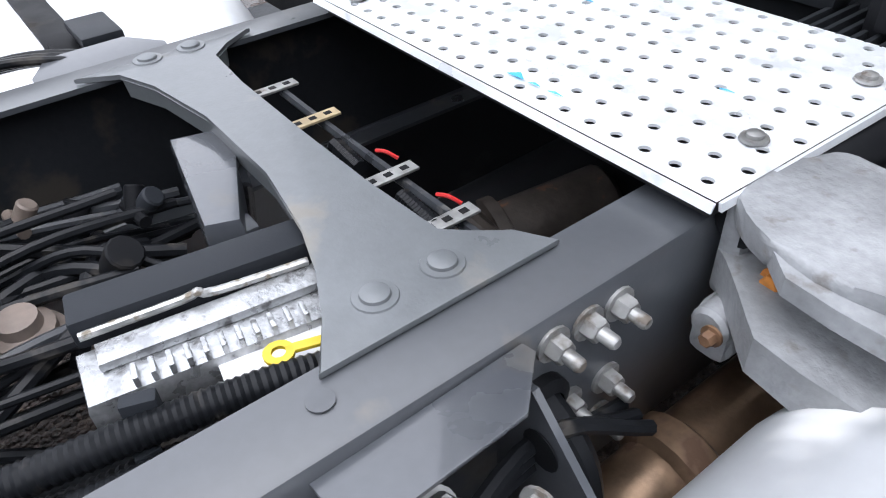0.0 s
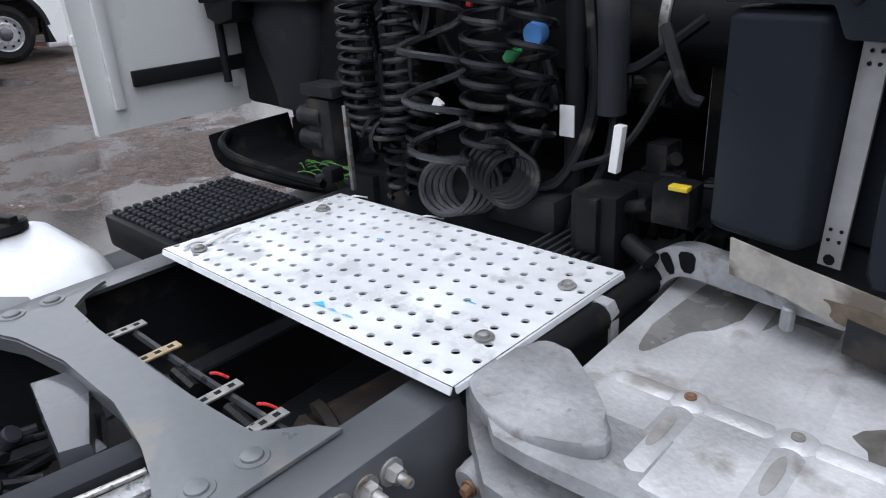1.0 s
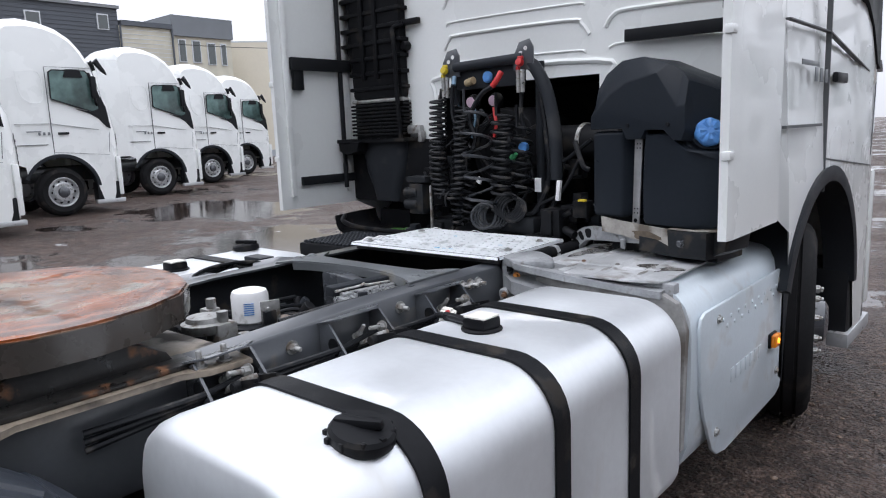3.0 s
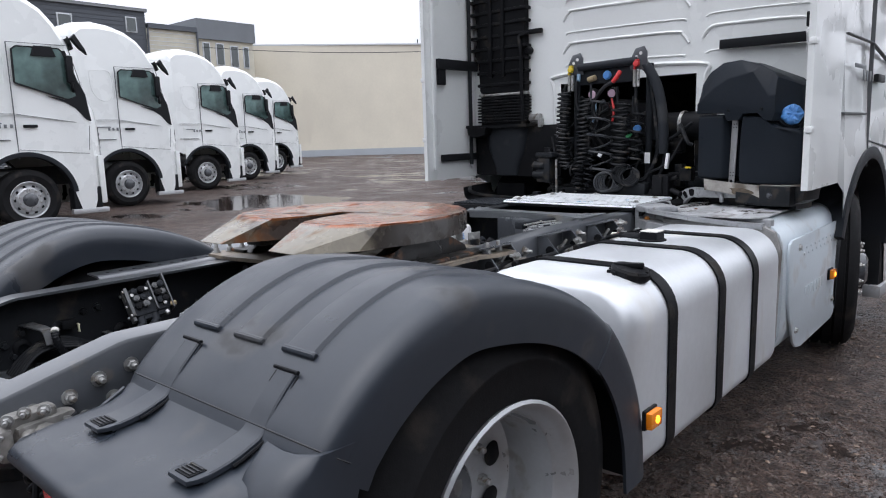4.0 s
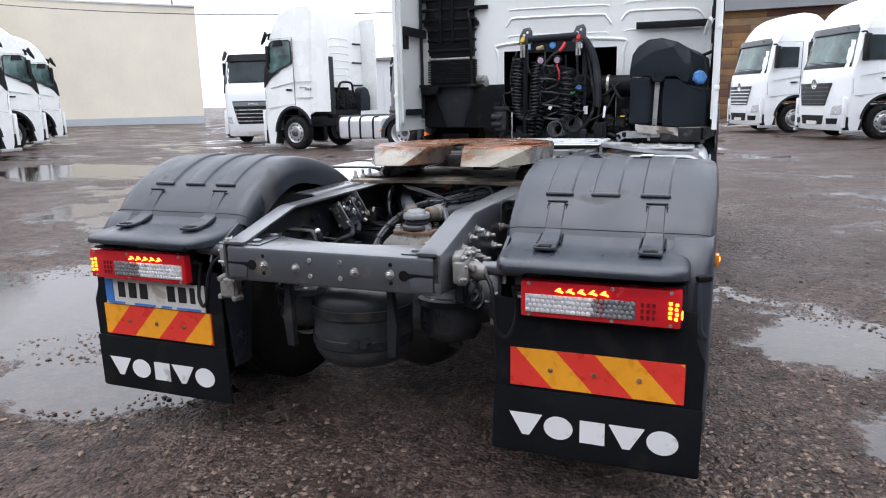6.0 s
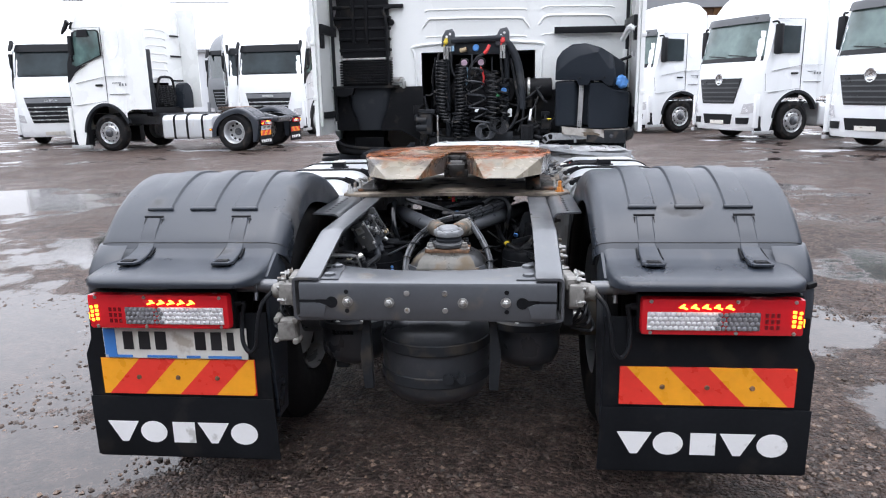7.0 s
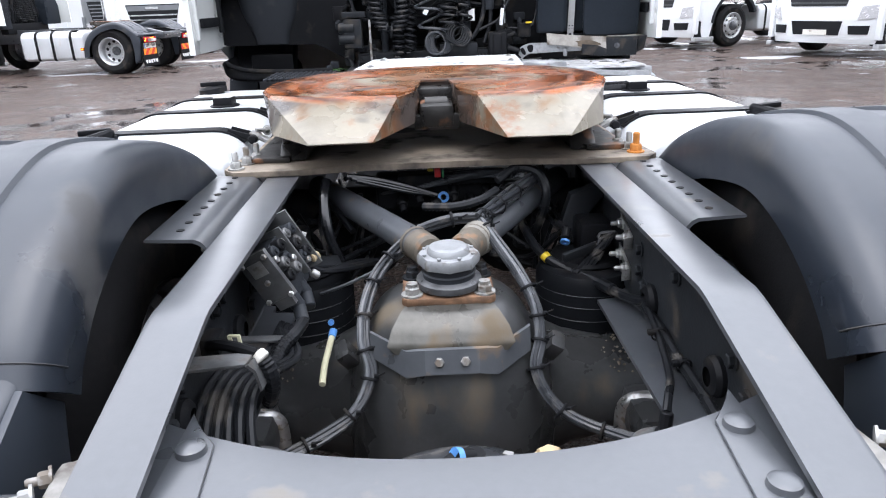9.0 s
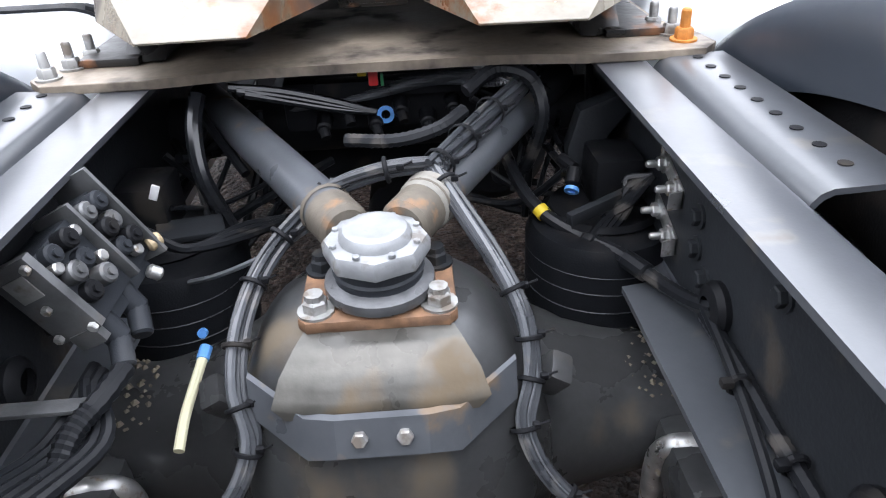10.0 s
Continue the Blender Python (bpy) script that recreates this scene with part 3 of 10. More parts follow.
FENDER = smooth2([(1.42, 0.40), (1.398, 0.58), (1.335, 0.745), (1.225, 0.895), (1.08, 1.005), (0.92, 1.078), (0.75, 1.122), (0.58, 1.138), (0.43, 1.102), (0.30, 1.035), (0.205, 0.955), (0.165, 0.90)], 5)


def fender(root, s):
    fn = normals_of(FENDER)
    # the normals point away from the axle
    fn = [(a, b) if (y - REAR_Y) * a + (z - HUB_Z) * b > 0 else (-a, -b) for (a, b), (y, z) in zip(fn, FENDER)]
    shape = [(0.562, -0.128), (0.557, -0.075), (0.559, -0.048), (0.566, -0.027), (0.580, -0.010), (0.600, -0.002), (0.625, 0), (1.205, 0), (1.232, -0.003), (1.248, -0.010), (1.258, -0.021), (1.264, -0.038), (1.266, -0.070), (1.262, -0.142), (1.252, -0.142), (1.256, -0.070), (1.254, -0.040), (1.249, -0.027), (1.242, -0.018), (1.229, -0.012), (1.20, -0.009), (0.63, -0.009), (0.604, -0.011), (0.588, -0.018), (0.575, -0.033), (0.569, -0.050), (0.567, -0.076), (0.571, -0.128)]

    def shell(a, b, out, name, label=""):
        bm = bmesh.new()
        cx = 0.916
        rows = [[(s * (cx + (x - cx) * (1 + out * 1.6)), y + (n + out) * p, z + (n + out) * q) for x, n in shape] for (y, z), (p, q) in zip(FENDER[a:b], fn[a:b])]
        vs = loft(bm, rows, closed=True)
        bm.faces.new(vs[0][::-1])
        bm.faces.new(vs[-1])
        return part(name, bm, M_FENDER, root, label, smooth=50)

    body = shell(15, len(FENDER), 0.0, "fender", "charcoal plastic wheel arch cover with raised ribs")
    shell(0, 17, 0.0045, "fender_front", "charcoal plastic front section of the wheel arch")
    # three raised bands that run over the arch
    run, nn = FENDER[17:-10], fn[17:-10]
    for x0 in (0.690, 0.853, 1.022):
        bm = bmesh.new()
        rows = [[(s * (x0 - 0.004), y - 0.002 * a, z - 0.002 * b), (s * (x0 + 0.003), y + 0.0075 * a, z + 0.0075 * b), (s * (x0 + 0.007), y + 0.0085 * a, z + 0.0085 * b), (s * (x0 + 0.081), y + 0.0085 * a, z + 0.0085 * b), (s * (x0 + 0.085), y + 0.0075 * a, z + 0.0075 * b), (s * (x0 + 0.092), y - 0.002 * a, z - 0.002 * b)] for (y, z), (a, b) in zip(run, nn)]
        vs = loft(bm, rows, closed=True)
        bm.faces.new(vs[0][::-1])
        bm.faces.new(vs[-1])
        part("rib", bm, M_FENDER, body)
        bm = bmesh.new()
        (y, z), (a, b) = FENDER[-11], fn[-11]
        cyl(bm, (s * (x0 - 0.006), y + 0.003 * a, z + 0.003 * b), (s * (x0 + 0.094), y + 0.003 * a, z + 0.003 * b), 0.0082, n=10, edge=0.003)
        part("rib_end", bm, M_FENDER, body)
    # seam above the tail piece
    bm = bmesh.new()
    i = min(range(len(FENDER) // 2, len(FENDER)), key=lambda k: abs(FENDER[k][1] - 0.927))
    (y, z), (a, b) = FENDER[i], fn[i]
    tube(bm, [(s * x, y + (n + 0.0005) * a, z + (n + 0.0005) * b) for x, n in shape[1:13]], 0.0017, 6, 1)
    part("seam", bm, M_STRAP, body)
    # rear ledge over the lamp
    bm = bmesh.new()
    led = [(0.176, 0.914), (0.152, 0.896), (0.118, 0.884), (0.05, 0.878), (-0.04, 0.872), (-0.082, 0.867), (-0.094, 0.859), (-0.098, 0.846), (-0.094, 0.836), (-0.070, 0.832), (-0.06, 0.838), (0.0, 0.848), (0.10, 0.855), (0.14, 0.865), (0.16, 0.885)]
    rows = []
    for x, k, dz in ((0.584, 0.42, -0.018), (0.588, 0.62, -0.008), (0.598, 0.80, -0.003), (0.618, 0.93, 0), (0.645, 1, 0), (1.11, 1, 0), (1.145, 0.96, -0.001), (1.172, 0.86, -0.004), (1.188, 0.72, -0.010), (1.196, 0.55, -0.02)):
        rows.append([(s * x, 0.165 + (y - 0.165) * k, z + dz) for y, z in led])
    vs = loft(bm, rows, closed=True)
    bm.faces.new(vs[0][::-1])
    bm.faces.new(vs[-1])
    part("lamp_ledge", bm, M_FENDER, root, "charcoal plastic ledge over the tail lamp", smooth=45)
    # rubber straps that hold ledge and arch together
    for x0 in (0.715, 1.055):
        run = smooth2([(0.262, 1.006), (0.215, 0.960), (0.183, 0.918), (0.152, 0.904), (0.11, 0.892), (0.055, 0.885)], 3)
        nn = [(-abs(p), abs(q)) for p, q in normals_of(run)]
        ws = [0.027 + 0.010 * k / len(run) for k in range(len(run))]
        bm = bmesh.new()
        rows = [[(s * (x0 + 0.02 - w), y - 0.004 * a, z - 0.004 * b), (s * (x0 + 0.02 - w), y + 0.005 * a, z + 0.005 * b), (s * (x0 + 0.02 - w + 0.003), y + 0.008 * a, z + 0.008 * b), (s * (x0 + 0.02 + w - 0.003), y + 0.008 * a, z + 0.008 * b), (s * (x0 + 0.02 + w), y + 0.005 * a, z + 0.005 * b), (s * (x0 + 0.02 + w), y - 0.004 * a, z - 0.004 * b)] for (y, z), (a, b), w in zip(run, nn, ws)]
        vs = loft(bm, rows, closed=True)
        bm.faces.new(vs[0][::-1])
        bm.faces.new(vs[-1])
        part("strap", bm, M_FENDER, body, "charcoal rubber strap")
        # dark recess round the strap's upper end
        bm = bmesh.new()
        (y, z), (a, b) = run[0], nn[0]
        cyl(bm, (s * (x0 - 0.016), y + 0.004 * a, z + 0.004 * b + 0.006), (s * (x0 + 0.056), y + 0.004 * a, z + 0.004 * b + 0.006), 0.0042, n=8)
        for e in (-0.0335, 0.0335):
            tube(bm, [(s * (x0 + 0.02 + e * (1 + 0.22 * k / len(run))), y - 0.001 * a, z - 0.001 * b) for k, ((y, z), (a, b)) in enumerate(zip(run, nn))][:-3], 0.0036, 6, 1)
        part("strap_recess", bm, M_PLASTIC_BK, body)
        # tapered end of the strap with a small ladder clip let into it
        bm = bmesh.new()
        slab(bm, [(s * (x0 + 0.02 + dx), y, 0.884) for dx, y in ((-0.037, 0.075), (-0.038, 0.045), (-0.030, 0.028), (0.030, 0.028), (0.038, 0.045), (0.037, 0.075))], (0, 0, 0.010), 0.004)
        part("strap_end", bm, M_FENDER, body)
        bm = bmesh.new()
        box(bm, (s * (x0 + 0.02), 0.054, 0.8945), (0.046, 0.034, 0.003), 0.001)
        clip = part("buckle", bm, M_PLASTIC_BK, body)
        for k in range(4):
            bm = bmesh.new()
            box(bm, (s * (x0 + 0.02), 0.0425 + 0.0077 * k, 0.897), (0.040, 0.0034, 0.003), 0.001)
            part("rung", bm, M_STRAP, clip)
    # quarter panel behind the wheel, and the flap ahead of it
    bm = bmesh.new()
    rows = []
    for z, yb, yf in ((0.925, 0.150, 0.300), (0.890, 0.105, 0.285), (0.850, 0.072, 0.268), (0.800, 0.052, 0.250), (0.740, 0.045, 0.232), (0.660, 0.050, 0.215), (0.560, 0.056, 0.205), (0.450, 0.064, 0.203), (0.340, 0.078, 0.210), (0.270, 0.105, 0.214), (0.245, 0.140, 0.205)):
        edge = [(1.150, yb + 0.006), (1.205, yb), (1.234, yb + 0.006), (1.254, yb + 0.022), (1.263, yb + 0.046), (1.266, (yb + yf) / 2 + 0.02), (1.263, yf)]
        rows.append([(s * x, y, z) for x, y in edge] + [(s * (x - 0.010), y + 0.008 * (i < 4), z) for i, (x, y) in reversed(list(enumerate(edge)))])
    vs = loft(bm, rows, closed=True)
    bm.faces.new(vs[0][::-1])
    bm.faces.new(vs[-1])
    panel = part("quarter_panel", bm, M_FENDER, root, "charcoal plastic quarter panel behind the wheel", smooth=50)
    # moulded channel down the panel's corner, ending in a blunt foot
    bm = bmesh.new()
    tube(bm, [(s * 1.222, 0.066, 0.80), (s * 1.222, 0.056, 0.74), (s * 1.224, 0.057, 0.68), (s * 1.228, 0.062, 0.645), (s * 1.246, 0.085, 0.615)], 0.016, 8)
    part("panel_rib", bm, M_FENDER, panel)
    bm = bmesh.new()
    box(bm, (s * 1.236, 0.070, 0.815), (0.052, 0.030, 0.020), 0.009, (0, 0, s * 38))
    part("panel_slot", bm, M_PLASTIC_BK, panel)
    # inner cheek under the arch beside the rail
    bm = bmesh.new()
    slab(bm, [(s * 0.575, y, z) for y, z in ((0.165, 0.90), (0.05, 0.84), (0.04, 0.60), (0.07, 0.30), (0.17, 0.30), (0.20, 0.50), (0.215, 0.70), (0.25, 0.83))], (s * 0.012, 0, 0), 0.003)
    part("inner_cheek", bm, M_FENDER, panel)
    bm = bmesh.new()
    box(bm, (s * 1.10, 1.36, 0.52), (0.30, 0.012, 0.24), 0.004)
    part("front_flap", bm, M_FLAP, root)


def tail_lamp(root, s):
    bm = bmesh.new()
    box(bm, (s * 0.931, -0.012, 0.741), (0.50, 0.09, 0.122), 0.012)
    lamp = part("tail_lamp", bm, M_LENSRED, root, "red tail lamp with clear reversing section, lit")
    bm = bmesh.new()
    box(bm, (s * 0.931, 0.0, 0.741), (0.512, 0.05, 0.134), 0.01)
    part("lamp_housing", bm, M_PLASTIC_BK, lamp)
    bm = bmesh.new()
    box(bm, (s * 0.813, -0.0575, 0.729), (0.228, 0.006, 0.060), 0.002)
    part("clear_lens", bm, M_LENSCLEAR, lamp, "clear faceted lens")
    bm = bmesh.new()
    box(bm, (s * 0.997, -0.0575, 0.729), (0.098, 0.006, 0.060), 0.002)
    part("reflector", bm, M_LENSSMOKE, lamp, "smoked grey reflector")
    # honeycomb of small domes, clear first and smoked towards the outer end
    for name, i0, i1, mat in (("lens_dome", 0, 13, M_LENSDOME), ("reflector_cell", 13, 21, M_LENSCELL)):
        bm = bmesh.new()
        for i in range(i0, i1):
            for j in range(4):
                lathe(bm, [(0.0078, 0), (0.0068, 0.003), (0.003, 0.0048), (0, 0.005)], V(s * (0.710 + 0.0162 * i + (0.004 if j % 2 else -0.003)), -0.0605, 0.7065 + 0.0150 * j), (0, -1, 0), 8)
        part(name, bm, mat, lamp)["kind"] = "stuff"
    # dark bars in the red field beside the reflector
    bm = bmesh.new()
    for i in range(3):
        for j in range(3):
            box(bm, (s * (1.066 + 0.017 * i), -0.0575, 0.710 + 0.020 * j), (0.010, 0.002, 0.014))
    part("lens_bar", bm, M_LENSDEEP, lamp)["kind"] = "stuff"
    # lit chevrons over the lens and the lit marker at the outer end
    for i in range(5):
        bm = bmesh.new()
        x = 0.795 + 0.0355 * i
        slab(bm, [(s * (x + dx), -0.0575, 0.769 + dz) for dx, dz in ((0, 0.004), (0.012, 0.015), (0.020, 0.015), (0.016, 0.008), (0.028, 0.002), (0.026, -0.002), (0.010, 0.003))], (0, -0.003, 0))
        part("lit_diode", bm, M_GLOWRED, lamp, "lit red diode")
    for j in range(4):
        for x, z, w in ((1.148, 0.716 + 0.015 * j, 0.011), (1.165 + 0.002 * (j % 2), 0.713 + 0.015 * j, 0.010)):
            bm = bmesh.new()
            box(bm, (s * x, -0.0578, z), (w, 0.004, 0.010), 0.002)
            part("lit_marker", bm, M_GLOWAMBER, lamp, "lit amber side diode")
    bm = bmesh.new()
    box(bm, (s * 1.1825, -0.042, 0.722), (0.004, 0.014, 0.026), 0.002)
    part("lit_side_marker", bm, M_GLOWAMBER, lamp, "lit amber side diode")
    for x in (0.71, 0.975, 1.15):
        for z in (0.690, 0.793):
            bm = bmesh.new()
            lathe(bm, [(0.0065, 0), (0.0055, 0.003), (0, 0.0035)], (s * x, -0.0565, z), (0, -1, 0), 8)
            part("screw", bm, M_STEEL, lamp)
    # plug at the inner end
    bm = bmesh.new()
    cyl(bm, (s * 0.675, -0.005, 0.76), (s * 0.655, -0.005, 0.76), 0.012, n=10)
    cyl(bm, (s * 0.655, -0.005, 0.76), (s * 0.640, -0.005, 0.76), 0.008, n=8)
    part("lamp_plug", bm, M_PLASTIC_BK, lamp)


def mud_flap(root, s):
    bm = bmesh.new()
    slab(bm, [(s * x, 0.010, z) for x, z in ((0.575, 0.72), (1.225, 0.72), (1.225, 0.62), (1.255, 0.56), (1.25, 0.16), (0.565, 0.16), (0.575, 0.40))], (0, 0.010, 0), 0.003)
    flap = part("mud_flap", bm, M_FLAP, root, "black rubber mud flap with white print")
    bm = bmesh.new()
    slab(bm, [(s * x, 0.0095, z) for x, z in ((0.562, 0.168), (1.254, 0.168), (1.256, 0.400), (0.572, 0.400))], (0, -0.006, 0), 0.002)
    part("lower_flap", bm, M_FLAP, flap)
    # chevron marker board in diagonal red and amber fields
    x0, x1, z0, z1, lean = 0.632, 1.197, 0.414, 0.548, 0.125
    edges = [-0.2, 0.02, 0.155, 0.285, 0.42, 0.555, 0.9]

    def clip_poly(poly, lo, hi):
        for lim, keep in ((lo, 1), (hi, -1)):
            out = []
            for i in range(len(poly)):
                p, q = poly[i], poly[(i + 1) % len(poly)]
                inp, inq = keep * (p[0] - lim) >= 0, keep * (q[0] - lim) >= 0
                if inp:
                    out.append(p)
                if inp != inq:
                    t = (lim - p[0]) / (q[0] - p[0])
                    out.append((lim, p[1] + t * (q[1] - p[1])))
            poly = out
        return poly

    h = z1 - z0
    for i, (a, b) in enumerate(zip(edges, edges[1:])):
        quad = [(a, 0), (b, 0), (b + lean, h), (a + lean, h)] if s < 0 else [(a + lean, 0), (b + lean, 0), (b, h), (a, h)]
        poly = clip_poly(quad, 0.0, 0.565)
        if len(poly) < 3:
            continue
        bm = bmesh.new()
        xa = -1.197 if s < 0 else 0.632
        slab(bm, [(xa + x, 0.006, z0 + z) for x, z in poly], (0, -0.004, 0))
        part("marker_field", bm, M_SIGNRED if i % 2 == (0 if s > 0 else 1) else M_SIGNYEL, flap)
    bm = bmesh.new()
    box(bm, (s * 0.9145, 0.008, 0.479), (0.569, 0.004, 0.136))
    part("marker_board", bm, M_SIGNRED, flap)
    for x in (0.77, 0.915, 1.06):
        bm = bmesh.new()
        lathe(bm, [(0.009, 0), (0.007, 0.005), (0, 0.006)], (s * x, 0.002, 0.478), (0, -1, 0), 10)
        part("rivet", bm, M_RUSTY, flap)
    # printed plain shapes on the flap: wedge, oval, bar, wedge, oval
    x, z, hh = (0.625 if s > 0 else -1.203), (0.232 if s > 0 else 0.224), 0.080
    for i, kind in enumerate("wowwo"):
        cx = x + 0.060 + i * 0.1135
        if i == 2:
            poly = [(cx - 0.040, z), (cx + 0.043, z), (cx + 0.043, z + hh), (cx - 0.040, z + hh)]
        elif kind == "w":
            poly = [(cx - 0.012, z), (cx + 0.012, z), (cx + 0.058, z + hh), (cx - 0.058, z + hh)]
        else:
            poly = [(cx + 0.05 * math.cos(a), z + hh / 2 + 0.042 * math.sin(a)) for a in [2 * math.pi * k / 20 for k in range(20)]]
        bm = bmesh.new()
        slab(bm, [(px, 0.0037, pz) for px, pz in poly], (0, -0.002, 0))
        part("printed_shape", bm, M_LETTER, flap)


def number_plate(root):
    bm = bmesh.new()
    box(bm, (-0.911, 0.0, 0.609), (0.526, 0.006, 0.114), 0.002)
    plate = part("number_plate", bm, M_PLATEWHITE, root, "white number plate in a clear holder")
    bm = bmesh.new()
    box(bm, (-1.149, -0.0045, 0.613), (0.042, 0.003, 0.098))
    part("country_band", bm, M_PLATEBLUE, plate)
    for x, w in ((-1.065, 0.045), (-1.005, 0.05), (-0.945, 0.05), (-0.80, 0.048), (-0.742, 0.048), (-0.69, 0.03)):
        bm = bmesh.new()
        box(bm, (x - 0.016, -0.0045, 0.619), (w * 0.8, 0.003, 0.066))
        part("dark_bar", bm, M_INK, plate)
    for x, w in ((-1.10, 0.09), (-0.945, 0.11), (-0.83, 0.05), (-0.715, 0.12)):
        bm = bmesh.new()
        box(bm, (x - 0.016, -0.0045, 0.560), (w, 0.003, 0.008))
        part("small_print_bar", bm, M_PLATEBLUE, plate)


def rail_step(y):
    """The rails stand wider and higher ahead of the coupling."""
    return min(1.0, max(0.0, (y - 1.3) / 0.9))


def rail_top(y):
    return RAIL_TOP + 0.044 * rail_step(y) if y > 0.24 else 0.885 + (RAIL_TOP - 0.885) * max(0, (y + 0.10) / 0.34)


def rail_low(y):
    return 0.70 if y > 0.24 else 0.742 - (0.742 - 0.70) * max(0, (y + 0.10) / 0.34)


def rails(root):
    for s in (-1, 1):
        bm = bmesh.new()
        rows = []
        for y in (-0.125, -0.10, -0.05, 0.17, 0.20, 0.225, 0.25, 0.28, 0.79, 0.80, 1.0, 1.3, 1.6, 1.9, 2.2, 3.0, 4.0, 5.7):
            w = 0.024 * rail_step(y)
            t, b, xo, xi, k = rail_top(y), rail_low(y), 0.432 + w, 0.345 + w, 0.009
            xb = 0.342 if y < 0.795 else 0.395
            sec = [(xi, t), (xo - 0.014, t), (xo - 0.005, t - 0.004), (xo, t - 0.013), (xo, b + 0.013), (xo - 0.005, b + 0.004), (xo - 0.014, b), (xb, b), (xb, b + k), (xo - k - 0.004, b + k), (xo - k, b + k + 0.004), (xo - k, t - k - 0.004), (xo - k - 0.004, t - k), (xi, t - k)]
            rows.append([(s * x, y, z) for x, z in sec])
        vs = loft(bm, rows, closed=True)
        bm.faces.new(vs[0][::-1])
        bm.faces.new(vs[-1])
        rail = part("chassis_rail", bm, M_RAIL, root, "grey painted steel channel rail", smooth=30)
        # dark sheet on the web's inner face: shade put in as colour
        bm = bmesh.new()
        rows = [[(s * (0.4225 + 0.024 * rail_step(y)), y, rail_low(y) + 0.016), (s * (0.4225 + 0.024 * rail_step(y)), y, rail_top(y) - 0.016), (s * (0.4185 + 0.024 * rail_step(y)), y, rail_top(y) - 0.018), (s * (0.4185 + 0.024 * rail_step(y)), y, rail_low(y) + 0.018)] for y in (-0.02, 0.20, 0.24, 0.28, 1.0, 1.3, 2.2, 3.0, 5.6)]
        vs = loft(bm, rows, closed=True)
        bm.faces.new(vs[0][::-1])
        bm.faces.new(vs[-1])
        part("web_shade_sheet", bm, M_CHASSIS_DK, rail, "dark sheet standing in for the shade inside the rail")
    # rear cross member
    bm = bmesh.new()
    z0, z1, yf = 0.742, 0.872, -0.132
    xs = [-0.408 + 0.816 * k / 24 for k in range(25)]

    def back(x):
        return 0.016 + 0.075 * (abs(x) / 0.33) ** 2.2

    rows = [[(x, back(x), z1) for x in xs], [(x, yf + 0.014, z1) for x in xs], [(x, yf + 0.004, z1 - 0.004) for x in xs], [(x, yf, z1 - 0.014) for x in xs], [(x, yf, z0 + 0.013) for x in xs], [(x, yf + 0.004, z0 + 0.004) for x in xs], [(x, yf + 0.013, z0) for x in xs], [(x, 0.0, z0) for x in xs]]
    inner = [[(x, y + (0.009 if i in (2, 3, 4, 5) else 0), z + (-0.009 if i < 4 else 0.009)) for x, y, z in row] for i, row in enumerate(rows)]
    loft(bm, [*rows, *inner[::-1]])
    xm = part("cross_member", bm, M_RAIL, root, "grey pressed rear cross member with bolts and slots", smooth=40)
    for s in (-1, 1):
        bm = bmesh.new()
        slab(bm, [(s * 0.284, -0.108, 0.8725), (s * 0.344, -0.108, 0.8725), (s * 0.344, 0.128, 0.8725), (s * 0.322, 0.085, 0.8725), (s * 0.300, 0.060, 0.8725)], (0, 0, 0.0050), 0.0018)
        part("gusset", bm, M_RAIL, xm)
        for y in (-0.065, 0.045):
            bm = bmesh.new()
            lathe(bm, [(0.019, 0), (0.0175, 0.008), (0.012, 0.011), (0, 0.012)], (s * 0.322, y, 0.877), (0, 0, 1), 18)
            part("rivet", bm, M_RAIL, xm)
        # key hole with its slit to the outer edge, and the lip under the slit
        bm = bmesh.new()
        lathe(bm, [(0, 0), (0.019, 0), (0.019, 0.0016), (0, 0.0016)], (s * 0.303, yf - 0.0004, 0.806), (0, -1, 0), 20)
        box(bm, (s * 0.330, yf - 0.001, 0.806), (0.05, 0.003, 0.018))
        box(bm, (s * 0.376, yf - 0.001, 0.810), (0.066, 0.003, 0.0075))
        part("key_slot", bm, M_PLASTIC_BK, xm)
        bm = bmesh.new()
        slab(bm, [(s * x, yf, z) for x, z in ((0.322, 0.796), (0.342, 0.804), (0.4075, 0.804), (0.4075, 0.757), (0.330, 0.757))], (0, -0.0045, 0), 0.002)
        part("slot_lip", bm, M_RAIL, xm)
        bm = bmesh.new()
        bolt(bm, (s * 0.251, yf, 0.808), (0, -1, 0), 0.0115, 0.010, True, 0.004)
        part("bolt", bm, M_STEEL, xm)
        bm = bmesh.new()
        bolt(bm, (s * 0.117, yf, 0.806), (0, -1, 0), 0.0115, 0.010, True, 0.004)
        part("bolt", bm, M_DULL, xm)
        for z in (0.780, 0.836):
            bm = bmesh.new()
            lathe(bm, [(0.0095, 0), (0.0085, 0.003), (0, 0.004)], (s * 0.0605, yf, z), (0, -1, 0), 14)
            part("rivet", bm, M_STEEL, xm)
        for z in (0.778, 0.841):
            bm = bmesh.new()
            lathe(bm, [(0, 0), (0.0075, 0), (0.0075, 0.001), (0, 0.001)], (s * 0.254, yf - 0.0005, z), (0, -1, 0), 12)
            part("hole", bm, M_PLASTIC_BK, xm)


